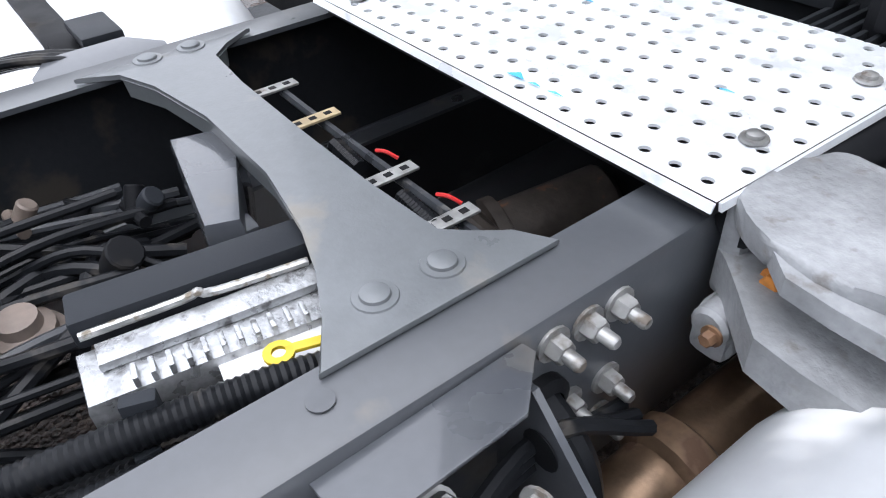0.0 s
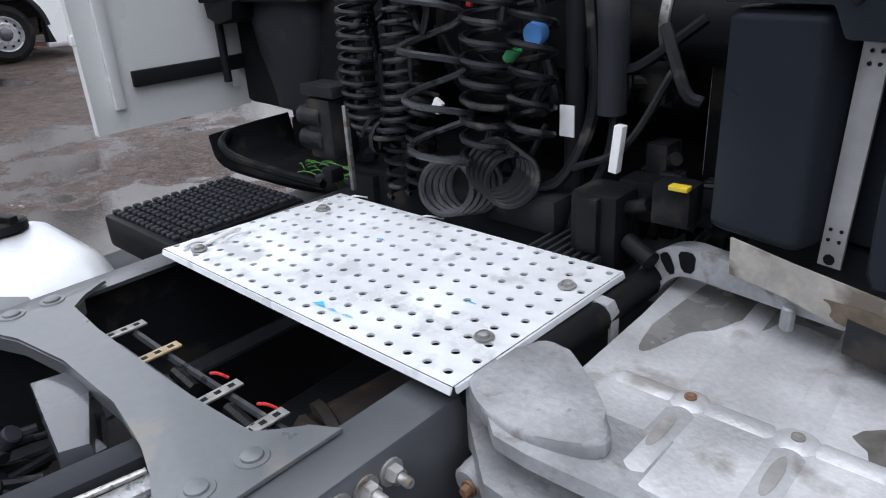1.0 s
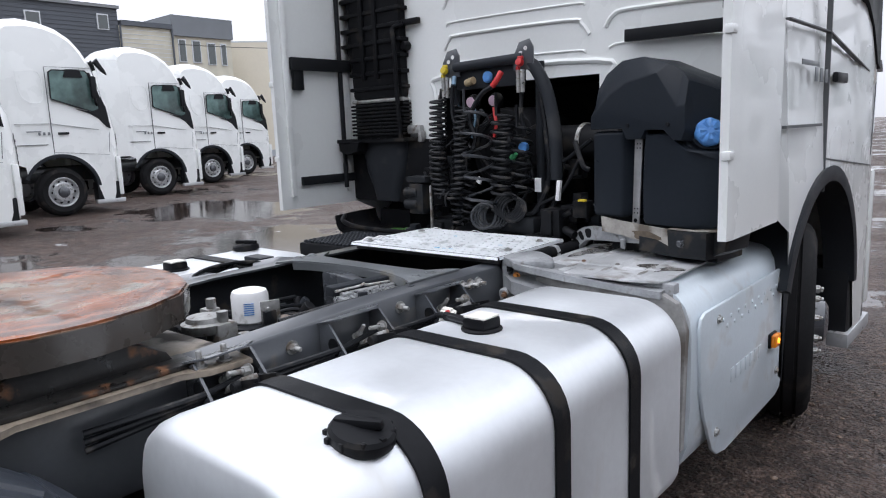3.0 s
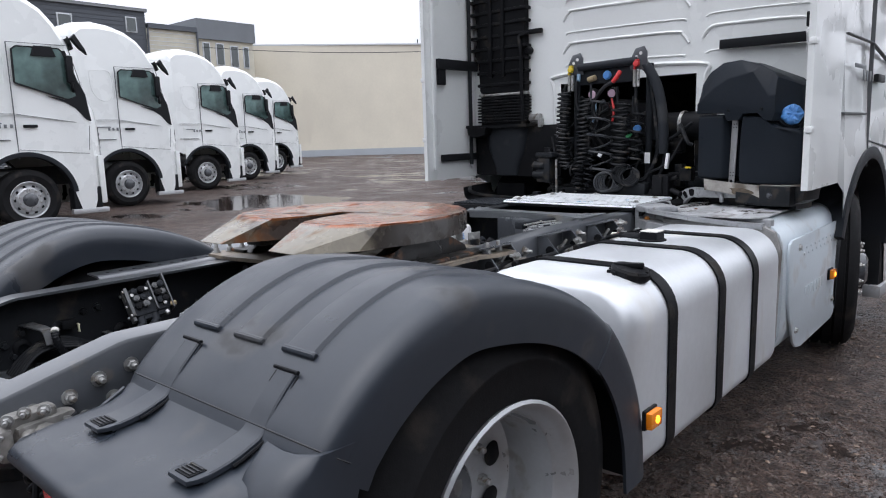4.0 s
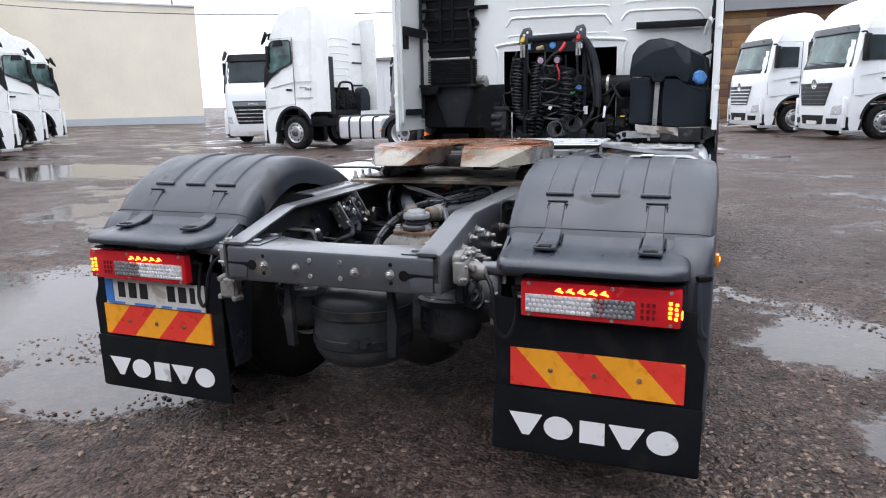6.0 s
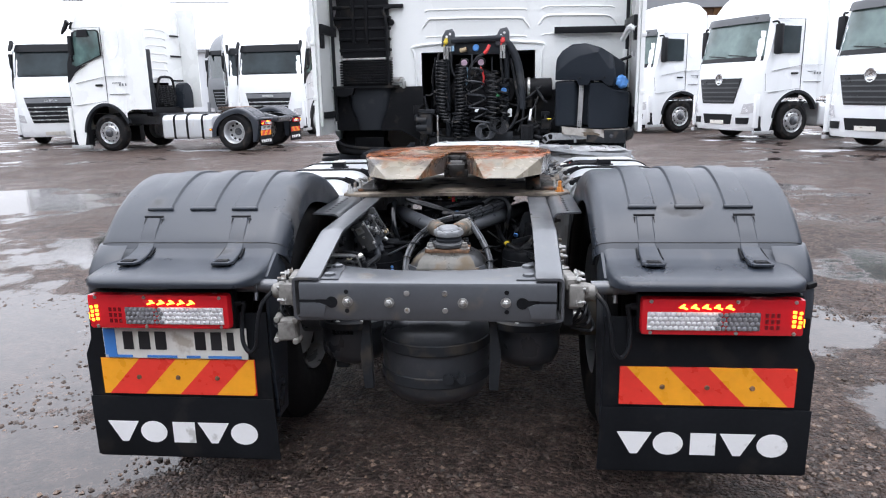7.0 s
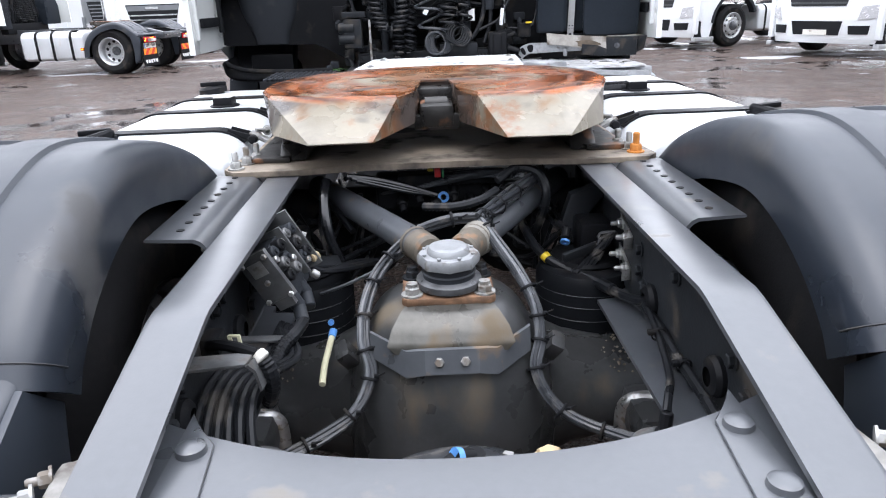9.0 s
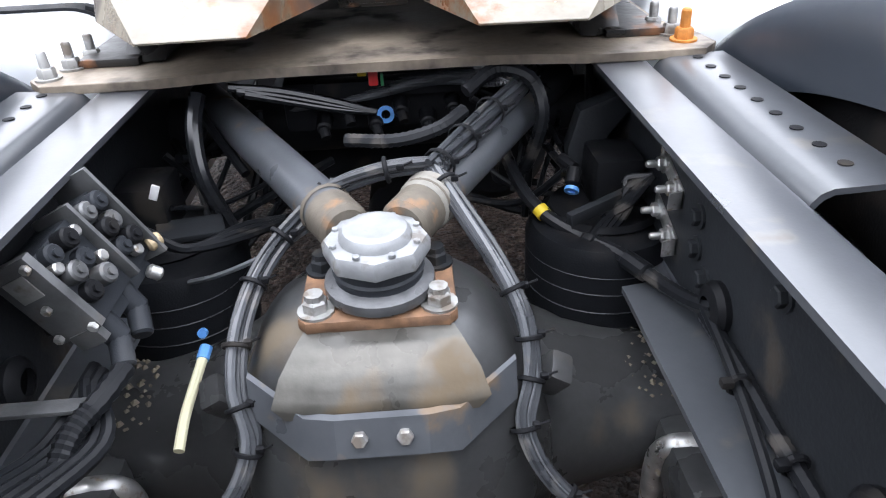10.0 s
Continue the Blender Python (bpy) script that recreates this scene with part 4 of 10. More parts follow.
def slotted_angles(root):
    """Folded strips with a row of holes that lie outside the rails, ahead of the arches."""
    for s in (-1, 1):
        bm = bmesh.new()
        sec = [(0.4335, 0.86), (0.4335, 0.942), (0.4375, 0.958), (0.446, 0.968), (0.458, 0.973), (0.545, 0.976), (0.548, 0.973), (0.545, 0.970), (0.460, 0.966), (0.450, 0.961), (0.443, 0.953), (0.4405, 0.942), (0.4405, 0.86)]
        vs = loft(bm, [[(s * x, y, z) for x, z in sec] for y in (0.548, 1.03)], closed=True)
        bm.faces.new(vs[0][::-1])
        bm.faces.new(vs[-1])
        br = part("slotted_angle", bm, M_RAIL, root, "grey folded strip with a row of holes", smooth=50)
        for k in range(9):
            bm = bmesh.new()
            lathe(bm, [(0, 0), (0.0078, 0), (0.0078, 0.001), (0, 0.001)], (s * 0.497, 0.600 + 0.051 * k, 0.9747), (0, 0, 1), 14)
            part("hole", bm, M_PLASTIC_BK, br)
        bm = bmesh.new()
        bolt(bm, (s * 0.4405, 0.62, 0.93), (s, 0, 0), 0.011, 0.012, True, 0.012)
        part("bolt", bm, M_DULL, br)


def fifth_wheel(root):
    half_top = [(0.045, 1.37), (0.052, 1.17), (0.095, 1.06), (0.275, 1.045), (0.425, 1.14), (0.468, 1.28), (0.47, 1.42), (0.435, 1.56), (0.36, 1.68), (0.25, 1.765), (0.12, 1.81), (0.0, 1.82)]
    half_low = [(0.040, 1.37), (0.062, 1.14), (0.15, 0.865), (0.285, 0.86), (0.405, 1.05), (0.45, 1.28), (0.462, 1.42), (0.43, 1.56), (0.355, 1.68), (0.245, 1.765), (0.115, 1.81), (0.0, 1.82)]
    low_z = [1.066, 1.066, 1.072, 1.072, 1.068, 1.066, 1.068, 1.07, 1.072, 1.072, 1.072, 1.072]
    top = half_top + [(-x, y) for x, y in half_top[-2::-1]]
    low = half_low + [(-x, y) for x, y in half_low[-2::-1]]
    lz = low_z + low_z[-2::-1]
    bm = bmesh.new()
    a = [bm.verts.new((x, y, 1.150)) for x, y in top]
    b = [bm.verts.new((x, y, z)) for (x, y), z in zip(low, lz)]
    n = len(a)
    bm.faces.new(a)
    bm.faces.new(b[::-1])
    for i in range(n):
        j = (i + 1) % n
        if i == 3:
            bm.faces.new((a[i], a[j], b[i]))
            bm.faces.new((a[j], b[j], b[i]))
        elif i == n - 5:
            bm.faces.new((a[i], a[j], b[j]))
            bm.faces.new((a[i], b[j], b[i]))
        else:
            bm.faces.new((a[i], a[j], b[j], b[i]))
    bmesh.ops.bevel(bm, geom=[e for e in bm.edges if all(v.co.z > 1.14 for v in e.verts) or all(v.co.y < 0.9 for v in e.verts)], offset=0.006, segments=2, affect="EDGES")
    fw = part("fifth_wheel", bm, M_FIFTH, root, "rusty greased fifth wheel coupling plate with bare ramps", smooth=25)
    bm = bmesh.new()
    box(bm, (0, 1.40, 1.09), (0.20, 0.16, 0.09), 0.02)
    box(bm, (0, 1.28, 1.075), (0.09, 0.20, 0.06), 0.012)
    cyl(bm, (-0.03, 1.24, 1.10), (0.03, 1.24, 1.10), 0.02)
    box(bm, (0, 1.20, 1.06), (0.12, 0.03, 0.04), 0.008)
    part("lock_jaw", bm, M_GREASE, fw, "black greasy lock jaws")
    for s in (-1, 1):
        bm = bmesh.new()
        slab(bm, [(s * 0.34, y, z) for y, z in ((1.12, 0.988), (1.62, 0.988), (1.60, 1.02), (1.46, 1.09), (1.32, 1.09), (1.16, 1.02))], (s * 0.07, 0, 0), 0.006)
        box(bm, (s * 0.43, 1.38, 0.991), (0.10, 0.54, 0.014), 0.005)
        part("pedestal", bm, M_GREASE, fw)
        bm = bmesh.new()
        box(bm, (s * 0.20, 1.35, 1.065), (0.10, 0.62, 0.05), 0.01)
        part("plate_rib", bm, M_GREASE, fw)
    bm = bmesh.new()
    # mounting plate with waisted ends
    outl = [(0.515, 1.022), (0.545, 1.06), (0.535, 1.16), (0.50, 1.22), (0.50, 1.58), (0.535, 1.64), (0.54, 1.76), (0.40, 1.78), (0.0, 1.765), (-0.40, 1.78), (-0.54, 1.76), (-0.535, 1.64), (-0.50, 1.58), (-0.50, 1.22), (-0.535, 1.16), (-0.535, 1.06), (-0.505, 1.022), (-0.34, 1.026), (-0.20, 1.05), (0.20, 1.05), (0.34, 1.026)]
    slab(bm, [(x, y, RAIL_TOP + 0.001) for x, y in outl], (0, 0, 0.015), 0.003)
    mp = part("mounting_plate", bm, M_MOUNT, root, "worn steel mounting plate under the coupling")
    for s in (-1, 1):
        for i, (x, y, h) in enumerate(((0.505, 1.06, 0.022), (0.49, 1.115, 0.022), (0.475, 1.165, 0.022), (0.49, 1.64, 0.02), (0.49, 1.71, 0.02))):
            bm = bmesh.new()
            if s > 0 and i == 0:
                bolt(bm, (s * 0.497, 1.075, 0.984), (0, 0, 1), 0.015, 0.018, True, 0.026)
                part("bolt", bm, M_ORANGE_RUST, mp, "bright orange rusted bolt")
                continue
            bolt(bm, (s * x, y, 0.984), (0, 0, 1), 0.014, 0.016, True, h)
            part("bolt", bm, M_DULL, mp)


def tank_section(k=1.0):
    """Rounded outline (x, z) of a fuel tank, shrunk by k at the ends."""
    x0, x1, z0, z1 = 0.595, 1.214, 0.338, 0.976
    pts = []
    for cx, cz, r, a0 in ((x1, z1, 0.15, 0), (x0, z1, 0.14, 90), (x0, z0, 0.12, 180), (x1, z0, 0.075, 270)):
        ox, oz = cx + (-r if cx == x1 else r), cz + (-r if cz == z1 else r)
        pts += [(ox + r * math.cos(radians(a0 + 90 * i / 8)), oz + r * math.sin(radians(a0 + 90 * i / 8))) for i in range(9)]
    mx, mz = (x0 + x1) / 2, (z0 + z1) / 2
    return [(mx + (x - mx) * k, mz + (z - mz) * k) for x, z in pts]


def fuel_tank(root, s, y0=1.405, y1=2.93, straps=(1.70, 2.155, 2.545)):
    bm = bmesh.new()
    rows = []
    for y, k in ((y0, 0.70), (y0 + 0.004, 0.90), (y0 + 0.015, 0.955), (y0 + 0.04, 0.988), (y0 + 0.075, 1), (y1 - 0.075, 1), (y1 - 0.04, 0.988), (y1 - 0.015, 0.955), (y1 - 0.004, 0.90), (y1, 0.70)):
        rows.append([(s * x, y, z) for x, z in tank_section(k)])
    vs = loft(bm, rows, closed=True)
    bm.faces.new(vs[0][::-1])
    bm.faces.new(vs[-1])
    tank = part("fuel_tank", bm, M_ALU, root, "brushed aluminium fuel tank with black straps", smooth=40)
    for y in straps:
        bm = bmesh.new()
        sec = tank_section(1.0)
        idx = list(range(-10, 14))
        run = [sec[i % len(sec)] for i in idx]
        cx, cz = 0.90, 0.68
        rows = []
        for x, z in run:
            d = Vector((x - cx, z - cz)).normalized()
            rows.append([(s * (x + 0.008 * d.x), y - 0.032, z + 0.008 * d.y), (s * (x + 0.008 * d.x), y + 0.032, z + 0.008 * d.y), (s * (x + 0.001 * d.x), y + 0.032, z + 0.001 * d.y), (s * (x + 0.001 * d.x), y - 0.032, z + 0.001 * d.y)])
        vs = loft(bm, rows, closed=True)
        bm.faces.new(vs[0][::-1])
        bm.faces.new(vs[-1])
        part("strap", bm, M_PLASTIC_BK, tank, "black tank strap", smooth=50)
        bm = bmesh.new()
        box(bm, (s * 0.56, y, 0.935), (0.13, 0.045, 0.014), 0.004, (0, s * -28, 0))
        bolt(bm, (s * 0.50, y, 0.93), (s * 0.6, 0, 0.8), 0.012, 0.02, True, 0.03)
        part("strap_anchor", bm, M_DULL, tank)
        # forked hinge that joins the strap to its anchor
        bm = bmesh.new()
        cyl(bm, (s * 0.605, y - 0.045, 0.948), (s * 0.605, y + 0.045, 0.948), 0.015, n=12, edge=0.003)
        for dy in (-0.026, 0.026):
            slab(bm, [(s * 0.60, y + dy, 0.936), (s * 0.61, y + dy, 0.962), (s * 0.685, y + dy, 0.984), (s * 0.69, y + dy, 0.970)], (0, 0.008, 0), 0.002)
        bolt(bm, (s * 0.605, y + 0.045, 0.948), (0, 1, 0), 0.010, 0.010)
        part("strap_hinge", bm, M_PLASTIC_BK, tank, "black strap hinge")
    bm = bmesh.new()
    c = V(s * 1.095, 1.62, 0.945)
    lathe(bm, [(0.050, -0.02), (0.050, 0.018), (0.062, 0.018), (0.066, 0.024), (0.066, 0.042), (0.06, 0.050), (0.03, 0.052), (0, 0.050)], c, (s * 0.22, 0, 1), 20)
    box(bm, c + V(0, 0, 0.055), (0.10, 0.024, 0.018), 0.006, (0, 0, 25))
    for k in range(10):
        a = 2 * math.pi * k / 10
        box(bm, c + V(0.064 * math.cos(a), 0.064 * math.sin(a), 0.032), (0.012, 0.012, 0.018), 0.003)
    part("filler_cap", bm, M_PLASTIC_BK, tank, "black fluted filler cap")
    bm = bmesh.new()
    box(bm, (s * 0.86, 2.31, 0.990), (0.082, 0.082, 0.05), 0.014)
    lathe(bm, [(0.060, -0.01), (0.060, 0.004), (0.05, 0.008)], (s * 0.86, 2.31, 0.977), (0, 0, 1), 20)
    part("sender_cap", bm, M_PLASTIC_BK, tank)
    bm = bmesh.new()
    box(bm, (s * 0.86, 2.31, 1.016), (0.074, 0.074, 0.006), 0.003)
    part("cap_top", bm, M_PLATEWHITE, tank, "pale top of the sender cap")
    return tank


def side_lamp(root, x, y, z, s):
    bm = bmesh.new()
    box(bm, (x, y, z), (0.022, 0.075, 0.052), 0.006)
    lamp = part("side_marker", bm, M_LENSAMBER, root, "lit amber side marker lamp")
    bm = bmesh.new()
    lathe(bm, [(0.013, 0), (0.012, 0.004), (0, 0.006)], (x + s * 0.0105, y, z), (s, 0, 0), 8)
    part("lit_diode", bm, M_GLOWAMBER, lamp)
    bm = bmesh.new()
    box(bm, (x - s * 0.014, y, z), (0.012, 0.085, 0.062), 0.004)
    part("lamp_base", bm, M_PLASTIC_BK, lamp)


# cab outline on its centre line: (y, z) from the rear sill over the roof to the front sill
CAB = [(3.74, 1.14), (3.74, 1.77), (3.74, 2.4), (3.74, 3.66), (3.78, 3.88), (3.92, 4.01), (4.25, 4.06), (4.62, 4.01), (4.95, 3.90), (5.22, 3.72), (5.42, 3.47), (5.53, 3.26), (5.59, 3.16), (5.74, 2.66), (5.88, 2.16), (5.96, 2.0), (6.0, 1.7), (6.02, 1.2), (6.02, 0.8), (6.0, 0.42), (5.94, 0.28)]


def cab_point(x, y, z):
    u = abs(x) / 1.25
    w = max(0.0, (y - 4.6) / 1.4)
    dy = 0.34 * u**5 * w
    dz = 0.16 * u**6 * max(0.0, (z - 2.9) / 0.9)
    dx = 0.10 * u * max(0.0, (z - 3.0) / 0.87) ** 1.5
    return (x - math.copysign(dx, x) if x else 0.0, y - dy, z - dz)


def cab_front(x, z, off=0.0):
    """A place on the cab's front at height z."""
    for (y0, z0), (y1, z1) in zip(CAB[9:], CAB[10:]):
        if z1 <= z <= z0:
            y = y0 + (y1 - y0) * (z0 - z) / (z0 - z1)
            break
    else:
        y = CAB[-1][0]
    p = cab_point(x, y, z)
    return (p[0], p[1] + off, z)


def front_patch(bm, quad, off, thick=0.012, nx=10, nz=4, place=None):
    """A panel laid on the cab's front; quad: (x, z) at lower left, lower right, upper right, upper left."""
    place = place or cab_front
    (ax, az), (bx, bz), (cx, cz), (dx, dz) = quad
    rows, inner = [], []
    for j in range(nz + 1):
        v = j / nz
        row, rin = [], []
        for i in range(nx + 1):
            u = i / nx
            x = (ax * (1 - u) + bx * u) * (1 - v) + (dx * (1 - u) + cx * u) * v
            z = (az * (1 - u) + bz * u) * (1 - v) + (dz * (1 - u) + cz * u) * v
            row.append(place(x, z, off))
            rin.append(place(x, z, off - thick))
        rows.append(row)
        inner.append(rin)
    a, b = loft(bm, rows), loft(bm, inner)
    rim = [(0, i) for i in range(nx)] + [(j, nx) for j in range(nz)] + [(nz, nx - i) for i in range(nx)] + [(nz - j, 0) for j in range(nz)]
    for p, q in zip(rim, rim[1:] + rim[:1]):
        bm.faces.new((a[p[0]][p[1]], a[q[0]][q[1]], b[q[0]][q[1]], b[p[0]][p[1]]))


def side_patch(bm, poly, s, off=0.004, x=1.25):
    slab(bm, [(s * (x - (0.10 * max(0.0, (z - 3.0) / 0.87) ** 1.5) - 0.02), y, z) for y, z in poly], (s * (off + 0.02), 0, 0))


def line_strip(bm, pts, s, w=0.010, off=0.003, x=1.25):
    for (y0, z0), (y1, z1) in zip(pts, pts[1:]):
        d = Vector((y1 - y0, z1 - z0)).normalized() * w / 2
        side_patch(bm, [(y0 - d.y, z0 + d.x), (y1 - d.y, z1 + d.x), (y1 + d.y, z1 - d.x), (y0 + d.y, z0 - d.x)], s, off, x)


def front_high(body):
    bm = bmesh.new()
    front_patch(bm, [(-1.16, 2.16), (1.16, 2.16), (1.08, 3.13), (-1.08, 3.13)], 0.006)
    part("windscreen", bm, M_GLASS, body, "dark tinted windscreen")
    bm = bmesh.new()
    front_patch(bm, [(-1.12, 3.06), (1.12, 3.06), (1.10, 3.24), (-1.10, 3.24)], 0.10, 0.02)
    part("sun_visor", bm, M_BLACKTRIM, body)
    bm = bmesh.new()
    front_patch(bm, [(-0.78, 1.02), (0.78, 1.02), (0.92, 1.70), (-0.92, 1.70)], 0.01)
    part("grille", bm, M_BLACKTRIM, body)
    bm = bmesh.new()
    for k in range(5):
        front_patch(bm, [(-0.76 - 0.025 * k, 1.08 + 0.12 * k), (0.76 + 0.025 * k, 1.08 + 0.12 * k), (0.76 + 0.025 * k, 1.12 + 0.12 * k), (-0.76 - 0.025 * k, 1.12 + 0.12 * k)], 0.022)
    part("grille_bar", bm, M_GREYTRIM, body)
    bm = bmesh.new()
    front_patch(bm, [(-1.0, 0.32), (1.0, 0.32), (1.02, 0.62), (-1.02, 0.62)], 0.012)
    part("lower_intake", bm, M_BLACKTRIM, body)


def slats(body, rows, material, off=0.024, name="grille_bar"):
    for x0, x1, z0, h in rows:
        bm = bmesh.new()
        front_patch(bm, [(-x0, z0), (x0, z0), (x1, z0 + h), (-x1, z0 + h)], off, 0.012, 10, 1)
        part(name, bm, material, body)


def front_star(body, pale=False):
    """A front with a wide grille, a round emblem and a low bumper."""
    bm = bmesh.new()
    front_patch(bm, [(-1.17, 2.13), (1.17, 2.13), (1.09, 3.1), (-1.09, 3.1)], 0.006)
    part("windscreen", bm, M_GLASS_GREEN, body, "green tinted windscreen with the sky's reflection in its colour")
    bm = bmesh.new()
    front_patch(bm, [(-1.18, 2.04), (1.18, 2.04), (1.17, 2.15), (-1.17, 2.15)], 0.010)
    part("wiper_panel", bm, M_BLACKTRIM, body)
    bm = bmesh.new()
    front_patch(bm, [(-1.13, 3.), (1.13, 3.), (1.08, 3.19), (-1.08, 3.19)], 0.07, 0.02)
    part("sun_visor", bm, M_SLAT, body, "smoked sun visor")
    for x in (-0.5, 0.25):
        bm = bmesh.new()
        front_patch(bm, [(x - 0.30, 2.155), (x + 0.38, 2.22), (x + 0.38, 2.235), (x - 0.30, 2.175)], 0.03, 0.012, 4, 1)
        part("wiper", bm, M_BLACKTRIM, body)
    bm = bmesh.new()
    front_patch(bm, [(-0.60, 0.98), (0.60, 0.98), (0.80, 1.62), (-0.80, 1.62)], 0.012)
    part("grille", bm, M_GRILLE, body, "dark grey slatted grille")
    slats(body, [(0.60 + 0.032 * k, 0.61 + 0.032 * k, 1.02 + 0.115 * k, 0.035) for k in range(5)], M_WHITE_FAR if pale else M_SLAT)
    bm = bmesh.new()
    lathe(bm, [(0, 0), (0.105, 0), (0.125, 0.012), (0.145, 0.012), (0.15, 0)], cab_front(0, 1.60, 0.02), (0, 1, 0), 28)
    part("round_emblem", bm, M_CHROME, body, "plain round chrome emblem")
    bm = bmesh.new()
    front_patch(bm, [(-0.50, 0.44), (0.50, 0.44), (0.56, 0.70), (-0.56, 0.70)], 0.012)
    part("lower_intake", bm, M_BLACKTRIM, body)
    bm = bmesh.new()
    front_patch(bm, [(-0.26, 0.44), (0.26, 0.44), (0.26, 0.54), (-0.26, 0.54)], 0.026, 0.01, 4, 1)
    part("number_plate", bm, M_PLATEWHITE, body, "pale number plate")
    for s in (-1, 1):
        bm = bmesh.new()
        front_patch(bm, [(s * 0.70, 0.46), (s * 1.02, 0.46), (s * 1.04, 0.62), (s * 0.68, 0.62)], 0.012)
        part("fog_lamp", bm, M_BLACKTRIM, body)


def front_pale(body):
    front_star(body, True)


def front_bars(body):
    """A front with a black upper panel, bright bars and a deep visor."""
    bm = bmesh.new()
    front_patch(bm, [(-1.17, 2.15), (1.17, 2.15), (1.10, 3.04), (-1.10, 3.04)], 0.006)
    part("windscreen", bm, M_GLASS_DARK, body, "dark windscreen")
    bm = bmesh.new()
    front_patch(bm, [(-1.13, 2.92), (1.13, 2.92), (1.06, 3.15), (-1.06, 3.15)], 0.08, 0.02)
    part("sun_visor", bm, M_BLACKTRIM, body, "black sun visor")
    for x in (-0.6, 0.0, 0.6):
        bm = bmesh.new()
        front_patch(bm, [(x - 0.25, 2.175), (x + 0.25, 2.23), (x + 0.25, 2.245), (x - 0.25, 2.195)], 0.03, 0.012, 4, 1)
        part("wiper", bm, M_BLACKTRIM, body)
    bm = bmesh.new()
    front_patch(bm, [(-0.62, 0.72), (0.62, 0.72), (0.84, 1.52), (-0.84, 1.52)], 0.012)
    part("grille", bm, M_BLACKTRIM, body, "black grille")
    bm = bmesh.new()
    front_patch(bm, [(-0.78, 1.34), (0.78, 1.34), (0.82, 1.49), (-0.82, 1.49)], 0.02)
    part("badge_panel", bm, M_GREYTRIM, body)
    bm = bmesh.new()
    front_patch(bm, [(-0.20, 1.385), (0.20, 1.385), (0.20, 1.445), (-0.20, 1.445)], 0.03, 0.012, 4, 1)
    part("badge_bar", bm, M_CHROME, body)
    slats(body, [(0.66 + 0.03 * k, 0.665 + 0.03 * k, 0.80 + 0.13 * k, 0.04) for k in range(4)], M_CHROME)
    bm = bmesh.new()
    front_patch(bm, [(-0.30, 0.34), (0.30, 0.34), (0.30, 0.45), (-0.30, 0.45)], 0.02, 0.012, 4, 1)
    part("number_plate", bm, M_PLATEWHITE, body)


fronts = {"high": front_high, "star": front_star, "pale": front_pale, "bars": front_bars}


